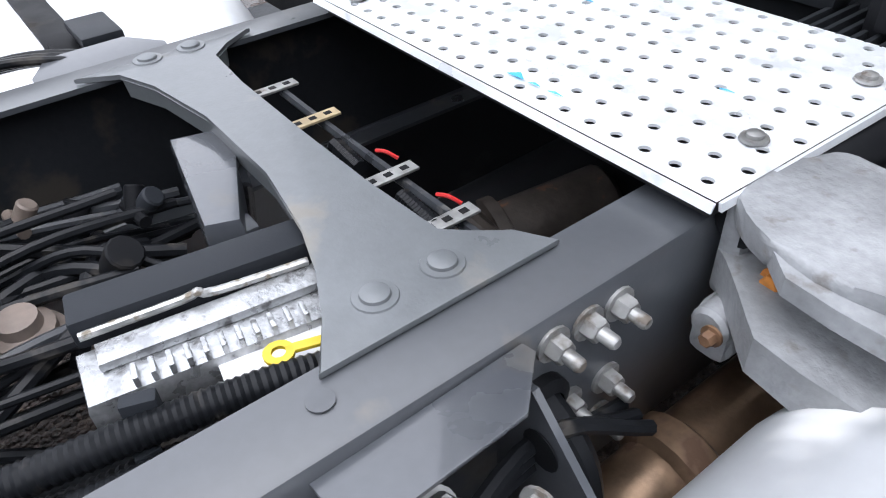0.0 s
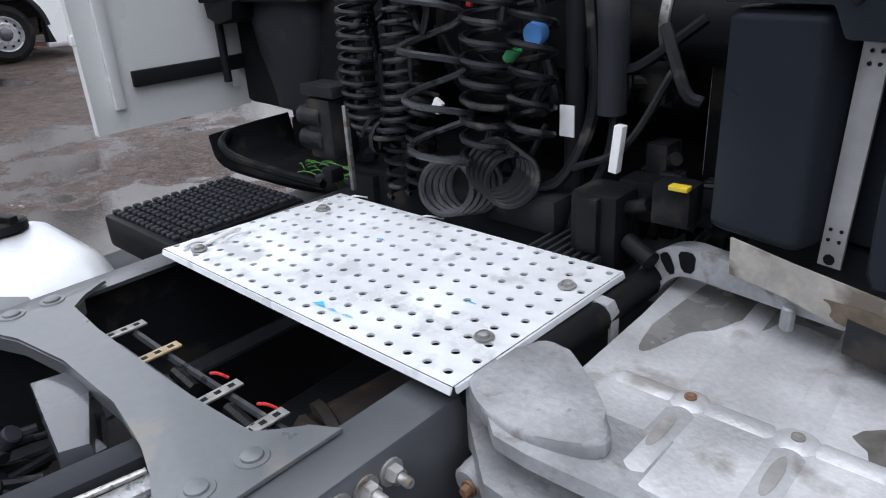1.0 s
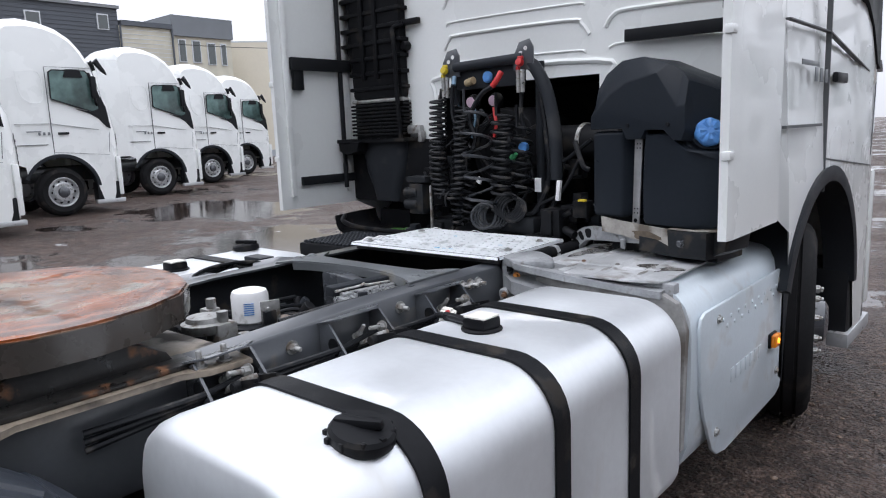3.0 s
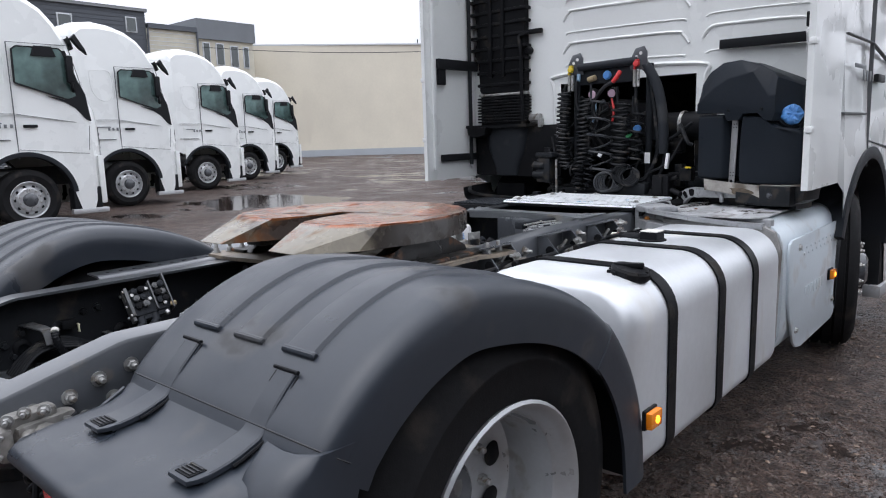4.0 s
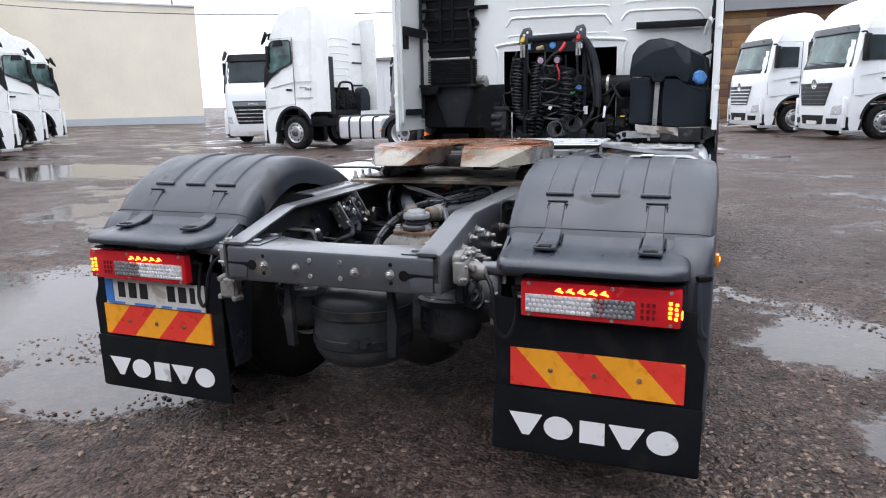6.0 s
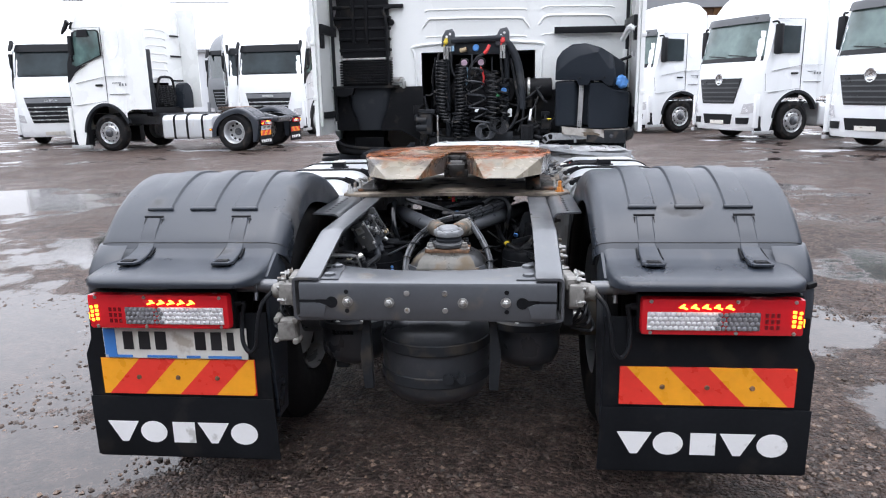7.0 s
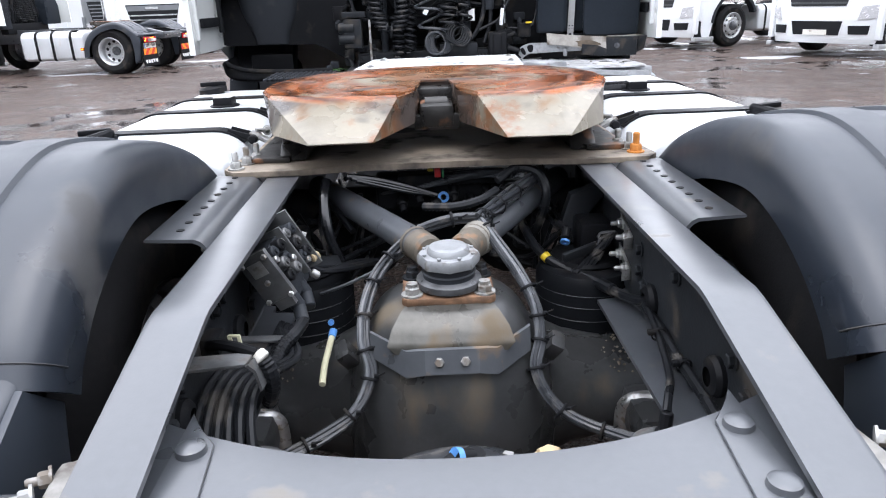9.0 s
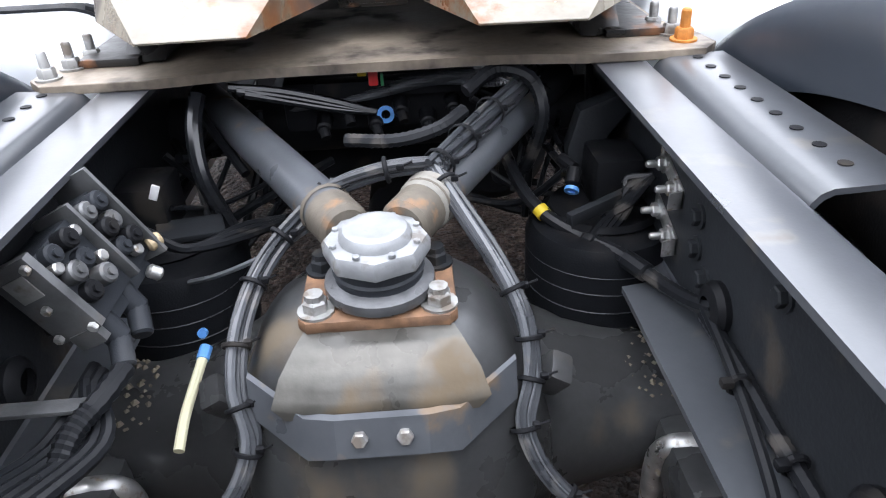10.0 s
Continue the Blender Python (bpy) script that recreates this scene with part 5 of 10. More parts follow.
def cab(root, paint, style="high", detail=True):
    xs = [-1.25, -1.235, -1.18, -1.08, -0.9, -0.6, -0.47, -0.2, 0, 0.2, 0.47, 0.6, 0.9, 1.08, 1.18, 1.235, 1.25]
    bm = bmesh.new()
    loft(bm, [[cab_point(x, y, z) for y, z in CAB] for x in xs])
    gap = [f for f in bm.faces if all(abs(v.co.y - 3.74) < 0.01 and abs(v.co.x) < 0.48 and v.co.z < 1.78 for v in f.verts)]
    bmesh.ops.delete(bm, geom=gap, context="FACES")
    arch = arc(FRONT_Y, 0.53, 0.70, 12, 158, 18)
    for x in (-1.25, 1.25):
        ring = [cab_point(x, y, z) for y, z in CAB] + [(x, y, z) for y, z in [(5.40, 0.28), *arch, (3.93, 1.06)]]
        bm.faces.new([bm.verts.new(p) for p in ring])
    bmesh.ops.triangulate(bm, faces=[f for f in bm.faces if len(f.verts) > 6])
    bmesh.ops.remove_doubles(bm, verts=bm.verts, dist=0.0005)
    body = part("cab", bm, paint, root, "white painted tall sleeper cab", smooth=38)
    bm = bmesh.new()
    ring = [(-0.472, 1.08), (0.472, 1.08), (0.472, 1.772), (-0.472, 1.772)]
    vs = loft(bm, [[(x, y, z) for x, z in ring] for y in (3.745, 4.4)], closed=True)
    bm.faces.new(vs[-1])
    part("engine_tunnel", bm, M_PLASTIC_BK, body, "black recess in the rear wall of the cab")
    fronts[style](body)
    star = style in ("star", "pale")
    win = [(4.62, 2.22), (4.62, 2.88), (5.22, 2.90), (5.40, 2.30), (5.38, 2.22)] if star else [(4.56, 2.42), (4.57, 2.95), (4.64, 3.0), (5.28, 3.0), (5.34, 2.95), (5.47, 2.46), (5.50, 2.22), (5.36, 2.16)]
    for s in (-1, 1):
        bm = bmesh.new()
        front_patch(bm, [(s * 0.84, 0.72), (s * 1.17, 0.76), (s * 1.19, 1.0), (s * 0.90, 0.96)], 0.014)
        part("headlamp", bm, M_LENSCLEAR, body)
        bm = bmesh.new()
        side_patch(bm, win, s, 0.005)
        part("side_window", bm, M_GLASS_DARK if star else M_GLASS_ROW, body, "dark door window" if star else "green tinted door window with see-through light in its colour")
        if not star:
            # black wedge under the mirror, window rubber and the parked blind
            bm = bmesh.new()
            side_patch(bm, [(5.02, 2.22), (5.36, 2.15), (5.50, 2.22), (5.46, 2.48), (5.32, 2.97), (5.385, 2.97), (5.53, 2.50), (5.64, 2.26), (5.70, 1.80), (5.62, 1.83), (5.46, 2.02), (5.30, 2.12)], s, 0.012)
            part("pillar_trim", bm, M_BLACKTRIM, body)
            bm = bmesh.new()
            line_strip(bm, [*win, win[0]], s, 0.022, 0.008)
            part("window_rubber", bm, M_BLACKTRIM, body)
            bm = bmesh.new()
            side_patch(bm, [(4.84, 2.86), (4.90, 3.02), (5.16, 3.02), (5.22, 2.86)], s, 0.05)
            part("sun_blind", bm, M_BLACKTRIM, body)
        bm = bmesh.new()
        line_strip(bm, [(4.50, 1.18), (4.50, 3.06)], s)
        line_strip(bm, [(4.50, 3.06), (5.42, 3.06)], s, 0.006)
        line_strip(bm, [(5.66, 1.72), (5.62, 1.30)], s)
        line_strip(bm, [(3.82, 1.50), (4.40, 1.50)], s, 0.012)
        line_strip(bm, [(3.82, 1.92), (4.50, 1.92), (5.45, 1.78)], s, 0.006)
        line_strip(bm, [(4.50, 1.34), (5.62, 1.24)], s, 0.006)
        part("panel_seam", bm, M_SEAM, body)
        bm = bmesh.new()
        run = smooth2([(3.95, 2.95), (4.38, 2.93), (4.40, 2.40), (4.15, 2.34), (3.98, 2.55), (3.95, 2.95)], 4)
        tube(bm, [(s * 1.2495, y, z) for y, z in run], 0.007, 6, 1)
        part("body_press", bm, paint, body)
        bm = bmesh.new()
        box(bm, (s * 1.252, 4.72, 1.72), (0.03, 0.22, 0.05), 0.012)
        part("door_handle", bm, M_BLACKTRIM, body)
        bm = bmesh.new()
        box(bm, (s * 1.2505, 4.16, 1.765), (0.004, 0.28, 0.022), 0.001)
        for k in range(3):
            box(bm, (s * 1.2505, 3.88 + 0.09 * k if s < 0 else 4.44 - 0.09 * k, 1.72), (0.004, 0.045, 0.06), 0.001)
        part("badge_bar", bm, M_GREYTRIM, body)
        # wheel arch lip
        bm = bmesh.new()
        run = arc(FRONT_Y, 0.53, 0.695, 5, 158, 24)
        nn = [((y - FRONT_Y) / 0.695, (z - 0.53) / 0.695) for y, z in run]
        rows = [[(s * 1.10, y, z), (s * 1.262, y, z), (s * 1.268, y + 0.035 * a, z + 0.035 * b), (s * 1.262, y + 0.075 * a, z + 0.075 * b), (s * 1.10, y + 0.02 * a, z + 0.02 * b)] for (y, z), (a, b) in zip(run, nn)]
        vs = loft(bm, rows, closed=True)
        bm.faces.new(vs[0][::-1])
        bm.faces.new(vs[-1])
        part("arch_lip", bm, M_PLASTIC, body, "black wheel arch lip", smooth=50)
        bm = bmesh.new()
        box(bm, (s * 1.12, 5.52, 0.45), (0.24, 0.48, 0.42), 0.03)
        part("step_box", bm, M_BLACKTRIM, body)
        bm = bmesh.new()
        box(bm, (s * 1.20, 5.55, 0.24), (0.12, 0.62, 0.09), 0.02)
        part("step", bm, M_RIM, body)
        bm = bmesh.new()
        box(bm, (s * 1.19, 5.80, 0.78), (0.12, 0.10, 0.85), 0.03)
        part("corner_deflector", bm, paint, body)
        bm = bmesh.new()
        if star:
            box(bm, (s * 1.37, 5.42, 2.56), (0.20, 0.13, 0.74), 0.05)
            tube(bm, [(s * 1.20, 5.50, 2.98), (s * 1.32, 5.46, 2.98), (s * 1.37, 5.42, 2.88)], 0.025)
        else:
            box(bm, (s * 1.33, 5.40, 2.66), (0.10, 0.12, 0.46), 0.04)
            tube(bm, [(s * 1.24, 5.46, 2.30), (s * 1.32, 5.42, 2.36), (s * 1.33, 5.40, 2.48)], 0.028)
            slab(bm, [(s * 1.10, y, z) for y, z in ((5.52, 3.20), (5.66, 3.04), (5.78, 2.94), (5.74, 3.04), (5.60, 3.28))], (s * 0.10, 0, 0), 0.02)
        part("mirror", bm, M_BLACKTRIM, body, "black door mirror")
        # side air deflector behind the cab
        bm = bmesh.new()
        zs = [1.13, 1.42, 2.0, 2.6, 3.2, 3.62]
        outer = [[(s * (1.252 - 0.10 * max(0, (z - 3.0) / 0.87) ** 1.5), y, z) for z in zs] for y in (3.745, 3.45, 3.22)]
        lip = [[(s * (1.246 - 0.10 * max(0, (z - 3.0) / 0.87) ** 1.5), 3.175, z) for z in zs]]
        back = [[(p[0] - s * 0.030, p[1] - (0.0 if i == 3 else 0.01), p[2]) for p in row] for i, row in enumerate([*outer, *lip])]
        rows = [*outer, *lip, *back[::-1]]
        vs = loft(bm, rows)
        for j in (0, -1):
            bm.faces.new([row[j] for row in vs])
        bm.faces.new([v for v in vs[0]] + [v for v in vs[-1][::-1]])
        part("side_deflector", bm, paint, body, "white side air deflector")


STEERED = []


def tractor(name, label, paint, group=""):
    root = thing(name, label, "truck", group)
    rails(root)
    slotted_angles(root)
    fifth_wheel(root)
    for s in (-1, 1):
        fender(root, s)
        tail_lamp(root, s)
        mud_flap(root, s)
        wheel(root, s * 1.075, REAR_Y - 0.03, s, True)
        wheel(root, s * 0.755, REAR_Y - 0.03, s, True)
        STEERED.append(wheel(root, s * 1.055, FRONT_Y, s, False))
        fuel_tank(root, s)
        side_lamp(root, s * 1.285, 1.415, 0.582, s)
    number_plate(root)
    cab(root, paint)
    return root


truck = tractor("tractor_unit", "white tractor unit with bare chassis, standing on wet gravel", M_WHITE)


# ---- parked tractor units ----
def park(label, hub, heading, side=1):
    """A copy whose front wheel hub on the given side stands at hub (x, y); heading in degrees from +y to the left."""
    m = pose(0, 0, 0, 0, 0, heading)
    p = m @ Vector((side * 1.2, FRONT_Y, 0))
    o = copy_thing(truck, pose(hub[0] - p.x, hub[1] - p.y, ground_z(*hub), 0, 0, heading))
    o.name = "parked_tractor_unit"
    return tagged(o, label, "truck", "tractor units parked in a row")


for x, y in ((-10.72, 3.70), (-13.5, 6.65), (-16.6, 10.4), (-19.8, 13.95), (-23.1, 17.55)):
    park("white tractor unit parked in the slanting row", (x, y), 0)
side_on = park("white tractor unit parked side on across the yard", (-10.8, 16.4), 82, -1)


def hung_hoses(root):
    """Dark hoses, tank and duct behind the cab of a unit seen from afar."""
    for x, r, z0 in ((-0.30, 0.05, 1.25), (-0.16, 0.06, 1.18), (0.02, 0.055, 1.22), (0.16, 0.06, 1.2), (0.30, 0.05, 1.3)):
        bm = bmesh.new()
        tube(bm, helix((x, 3.50, z0), (x * 0.9, 3.55, 1.78), r, 11, 10), 0.014, 6, 1)
        part("coil_hose", bm, M_HOSE, root)
    for x0, x1 in ((-0.42, -0.30), (0.42, 0.30)):
        bm = bmesh.new()
        tube(bm, [(x0, 3.6, 1.1), (x0, 3.55, 1.5), (x1, 3.5, 1.95), (0, 3.52, 2.02)], 0.035, 8)
        part("stand_tube", bm, M_PLASTIC_BK, root)
    bm = bmesh.new()
    slab(bm, [(x, 3.36, z) for x, z in ((0.55, 1.12), (1.08, 1.12), (1.10, 1.55), (1.0, 1.78), (0.84, 1.86), (0.68, 1.80), (0.56, 1.6))], (0, 0.30, 0), 0.03)
    part("fluid_tank", bm, M_TANKBLACK, root, "black fluid tank")
    bm = bmesh.new()
    box(bm, (-0.75, 3.60, 1.9), (0.34, 0.22, 1.7), 0.03)
    for k in range(18):
        box(bm, (-0.75, 3.60, 1.3 + 0.03 * k), (0.37, 0.25, 0.014), 0.004)
    part("air_duct", bm, M_PLASTIC, root)
    for x, z, w in ((0.93, 1.92, 0.5), (0.93, 2.62, 0.5), (0.93, 3.2, 0.4), (-0.5, 2.2, 0.3)):
        bm = bmesh.new()
        box(bm, (x, 3.715, z), (w, 0.03, 0.05), 0.004)
        part("back_bar", bm, M_BLACKTRIM, root)
    for k in range(7):
        bm = bmesh.new()
        tube(bm, [(-0.4, 3.739, 1.95 + 0.22 * k), (-0.3, 3.739, 2.0 + 0.22 * k), (0.4, 3.739, 2.0 + 0.22 * k), (0.5, 3.739, 1.95 + 0.22 * k)], 0.016, 6, 4)
        part("pressed_bead", bm, M_WHITE, root)
    for k in range(14):
        bm = bmesh.new()
        x = -0.45 + 0.068 * k
        tube(bm, [(x, 3.62, 1.15), (x + 0.03, 3.52, 1.4), (x - 0.02, 3.6, 1.7)], 0.018, 6, 4)
        part("hose", bm, M_HOSE, root)
    bm = bmesh.new()
    box(bm, (0.0, 3.60, 1.05), (1.5, 0.2, 0.25), 0.04)
    part("lower_frame", bm, M_PLASTIC_BK, root)


hung_hoses(side_on)
# this one's whole cab is stretched upwards to match its height in the view
for child in side_on.children:
    if child.name.split(".")[0] == "cab":
        child.matrix_basis = Matrix.Translation((0, 0, 1.08)) @ Matrix.Diagonal((1, 1, 1.13, 1)) @ Matrix.Translation((0, 0, -1.08))

# the front wheels of the near unit stand turned to the left
for w, s in zip(STEERED, (-1, 1)):
    p = Vector((s * 1.055, FRONT_Y, 0))
    w.matrix_basis = Matrix.Translation(p) @ pose(0, 0, 0, 0, 0, 13) @ Matrix.Translation(-p)


# ---- walkway plate over the rails ----
def bilinear(c, u, v):
    return (c[0] * (1 - u) + c[1] * u) * (1 - v) + (c[3] * (1 - u) + c[2] * u) * v


def tread_plate():
    corners = [V(-0.375, 2.932, 1.048), V(0.470, 2.926, 1.050), V(0.488, 3.372, 1.060), V(-0.300, 3.372, 1.060)]
    nx, ny = 20, 10
    bm = bmesh.new()
    n = 10

    def place(u, v, dz=0.0):
        return bilinear(corners, u, v) + V(0, 0, dz)

    for j in range(ny):
        shift = 0.18 if j % 2 else -0.18
        for i in range(nx):
            cu, cv = (i + 0.5 + shift) / nx, (j + 0.5) / ny
            rim = [place(cu + 0.185 / nx * math.cos(2 * math.pi * k / n), cv + 0.155 / ny * math.sin(2 * math.pi * k / n), 0.0022) for k in range(n)]
            ring = [bm.verts.new(p) for p in rim]
            deep = [bm.verts.new(p - V(0, 0, 0.004)) for p in rim]
            edge = []
            for k in range(n):
                c, s = math.cos(2 * math.pi * k / n), math.sin(2 * math.pi * k / n)
                m = 1 / max(abs(c), abs(s))
                edge.append(bm.verts.new(place((i + 0.5 + c * m * 0.5) / nx, cv + s * m * 0.5 / ny)))
            for k in range(n):
                bm.faces.new((edge[k], edge[(k + 1) % n], ring[(k + 1) % n], ring[k]))
                bm.faces.new((ring[k], ring[(k + 1) % n], deep[(k + 1) % n], deep[k]))
            for a, b in ((-1, -1), (1, -1), (1, 1), (-1, 1)):
                corner = bm.verts.new(place((i + 0.5 + 0.5 * a) / nx, cv + 0.5 * b / ny))
                near = sorted(range(n), key=lambda k: (edge[k].co - corner.co).length)[:2]
                near.sort()
                if near == [0, n - 1]:
                    near = [n - 1, 0]
                bm.faces.new((edge[near[0]], corner, edge[near[1]]))
    bmesh.ops.remove_doubles(bm, verts=bm.verts, dist=0.0006)
    plate = part("walkway_plate", bm, M_PLATE, truck, "pale perforated metal walkway plate, scuffed, with blue film", smooth=40, recalc=True)
    bm = bmesh.new()
    a, b, c, d = corners
    slab(bm, [a - V(0, 0, 0.002), b - V(0, 0, 0.002), b - V(0, 0.004, 0.012), a - V(0, 0.004, 0.012)], (0, -0.003, 0))
    part("plate_flange", bm, M_PLATE, plate)
    bm = bmesh.new()
    slab(bm, [b - V(0, -0.004, 0.002), c - V(0, 0, 0.002), c - V(-0.002, 0, 0.012), b - V(-0.002, -0.004, 0.012)], (0.004, 0, 0))
    part("plate_flange", bm, M_PLATE, plate)
    bm = bmesh.new()
    slab(bm, [d - V(0, 0, 0.002), c - V(0, 0, 0.002), c - V(0, 0, 0.03), d - V(0, 0, 0.03)], (0, 0.004, 0))
    part("plate_flange", bm, M_PLATE, plate)
    # black sheet added under the holes in place of the shade there
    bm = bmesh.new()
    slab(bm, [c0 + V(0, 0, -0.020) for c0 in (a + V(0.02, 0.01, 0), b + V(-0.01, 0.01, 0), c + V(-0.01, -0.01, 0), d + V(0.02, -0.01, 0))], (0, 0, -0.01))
    part("hole_shade_sheet", bm, M_INK, plate, "black sheet standing in for the shade below the holes")
    # crumpled film at the far corner and blue film scraps
    for k, (x, y, l, w, r) in enumerate(((-0.300, 2.985, 0.10, 0.016, 75), (-0.285, 3.02, 0.07, 0.010, 60), (-0.33, 2.96, 0.06, 0.02, 40), (-0.26, 3.36, 0.05, 0.008, 20), (-0.02, 3.365, 0.06, 0.007, 5))):
        bm = bmesh.new()
        tube(bm, [(x, y, 1.054), (x + l * 0.4 * math.cos(radians(r)), y + l * 0.4 * math.sin(radians(r)), 1.066), (x + l * math.cos(radians(r + 25)), y + l * math.sin(radians(r + 25)), 1.056)], w * 0.3, 6, 3)
        part("film_scrap", bm, M_LETTER, plate, "torn clear film")
    for x, y, l, w in ((0.11, 2.962, 0.030, 0.014), (0.150, 2.963, 0.02, 0.006), (0.185, 2.965, 0.025, 0.005), (0.0, 3.22, 0.02, 0.006), (0.33, 3.12, 0.02, 0.004)):
        bm = bmesh.new()
        slab(bm, [(x, y, 1.0535 + (y - 2.93) * 0.023), (x + l, y + 0.003, 1.0535 + (y - 2.93) * 0.023), (x + l * 0.4, y + w, 1.0537 + (y - 2.93) * 0.023)], (0, 0, 0.001))
        part("blue_film", bm, surf_blue_film, plate)
    for x, y in ((0.427, 3.05), (0.440, 3.265), (-0.245, 3.272), (-0.29, 2.97)):
        bm = bmesh.new()
        lathe(bm, [(0.017, 0), (0.016, 0.003), (0.010, 0.003), (0.010, 0.008), (0.006, 0.010), (0, 0.010)], (x, y, 1.053 + (y - 2.93) * 0.023), (0, 0, 1), 18)
        part("bolt", bm, M_DULL, plate)
    # dark channel along the plate's side, with two pale clips
    bm = bmesh.new()
    tube(bm, [(0.482, 2.955, 1.014), (0.495, 3.2, 1.015), (0.508, 3.50, 1.018)], 0.028, 12, 3)
    ch = part("edge_channel", bm, M_PLASTIC_BK, truck)
    for y, h in ((3.03, 0.05), (3.27, 0.10)):
        bm = bmesh.new()
        slab(bm, [(0.484, y, 1.041), (0.512, y, 1.037), (0.520, y, 1.02), (0.521, y, 1.04 - h), (0.526, y, 1.04 - h), (0.526, y, 1.025), (0.516, y, 1.043), (0.486, y, 1.046)], (0, 0.026, 0))
        part("clip", bm, M_CAST_LT, ch, "pale metal clip")


surf_blue_film = surf("blue_film", (0.10, 0.50, 0.80), 0.3, var=0.05, bump=0.0)
tread_plate()


# ---- between the rails, ahead of the coupling ----
def saddle_member():
    """The bow-tie cross member that ties both rails."""
    z = rail_top(2.6) + 0.001
    front = [(0.365, 2.815), (0.323, 2.789), (0.30, 2.752), (0.275, 2.725), (0.15, 2.719), (0.0, 2.718), (-0.18, 2.720), (-0.30, 2.728), (-0.335, 2.765), (-0.365, 2.825)]
    back = [(-0.365, 2.515), (-0.335, 2.580), (-0.26, 2.610), (-0.12, 2.632), (0.06, 2.632), (0.18, 2.613), (0.25, 2.587), (0.312, 2.559), (0.365, 2.52)]
    front, back = ([(x * 1.055, 2.30 + 0.956 * (y - 2.30)) for x, y in run] for run in (front, back))
    bm = bmesh.new()
    slab(bm, [(x, y, z) for x, y in [*front, *back]], (0, 0, 0.008), 0.002)
    for run, sgn in ((front[1:-1], 1), (back[1:-1], -1)):
        top = [(x, y, z + 0.004) for x, y in run]
        low = [(x, y - sgn * 0.004, z - 0.032) for x, y in run]
        loft(bm, [top, low, [(x, y - sgn * 0.006, c) for x, y, c in low], [(x, y - sgn * 0.006, c) for x, y, c in top]])
    m = part("saddle_member", bm, M_SADDLE, truck, "grey pressed cross member bolted to both rails", smooth=30)
    for x, y in ((0.335, 2.600), (0.338, 2.678), (-0.378, 2.620), (-0.378, 2.693)):
        bm = bmesh.new()
        lathe(bm, [(0.024, 0), (0.023, 0.002), (0.016, 0.0025), (0.015, 0.006), (0.010, 0.008), (0, 0.0085)], (x, y, z + 0.008), (0, 0, 1), 20)
        part("rivet", bm, M_SADDLE, m)
    bm = bmesh.new()
    lathe(bm, [(0, 0), (0.013, 0), (0.013, 0.002), (0, 0.002)], (0.405, 2.50, z), (0, 0, 1), 16)
    part("hole_plug", bm, M_RAIL, m)


saddle_member()


def loose(name, build, material, label="", parent=None):
    bm = bmesh.new()
    build(bm)
    return part(name, bm, material, parent or truck, label)


M_UNIT = surf("wet_cast_aluminium", (0.45, 0.46, 0.47), 0.34, 0.7, var=0.3, scale=35, fine=160, bump=0.5, bscale=120, dirt=((0.10, 0.10, 0.10), 0.12, 40.0))


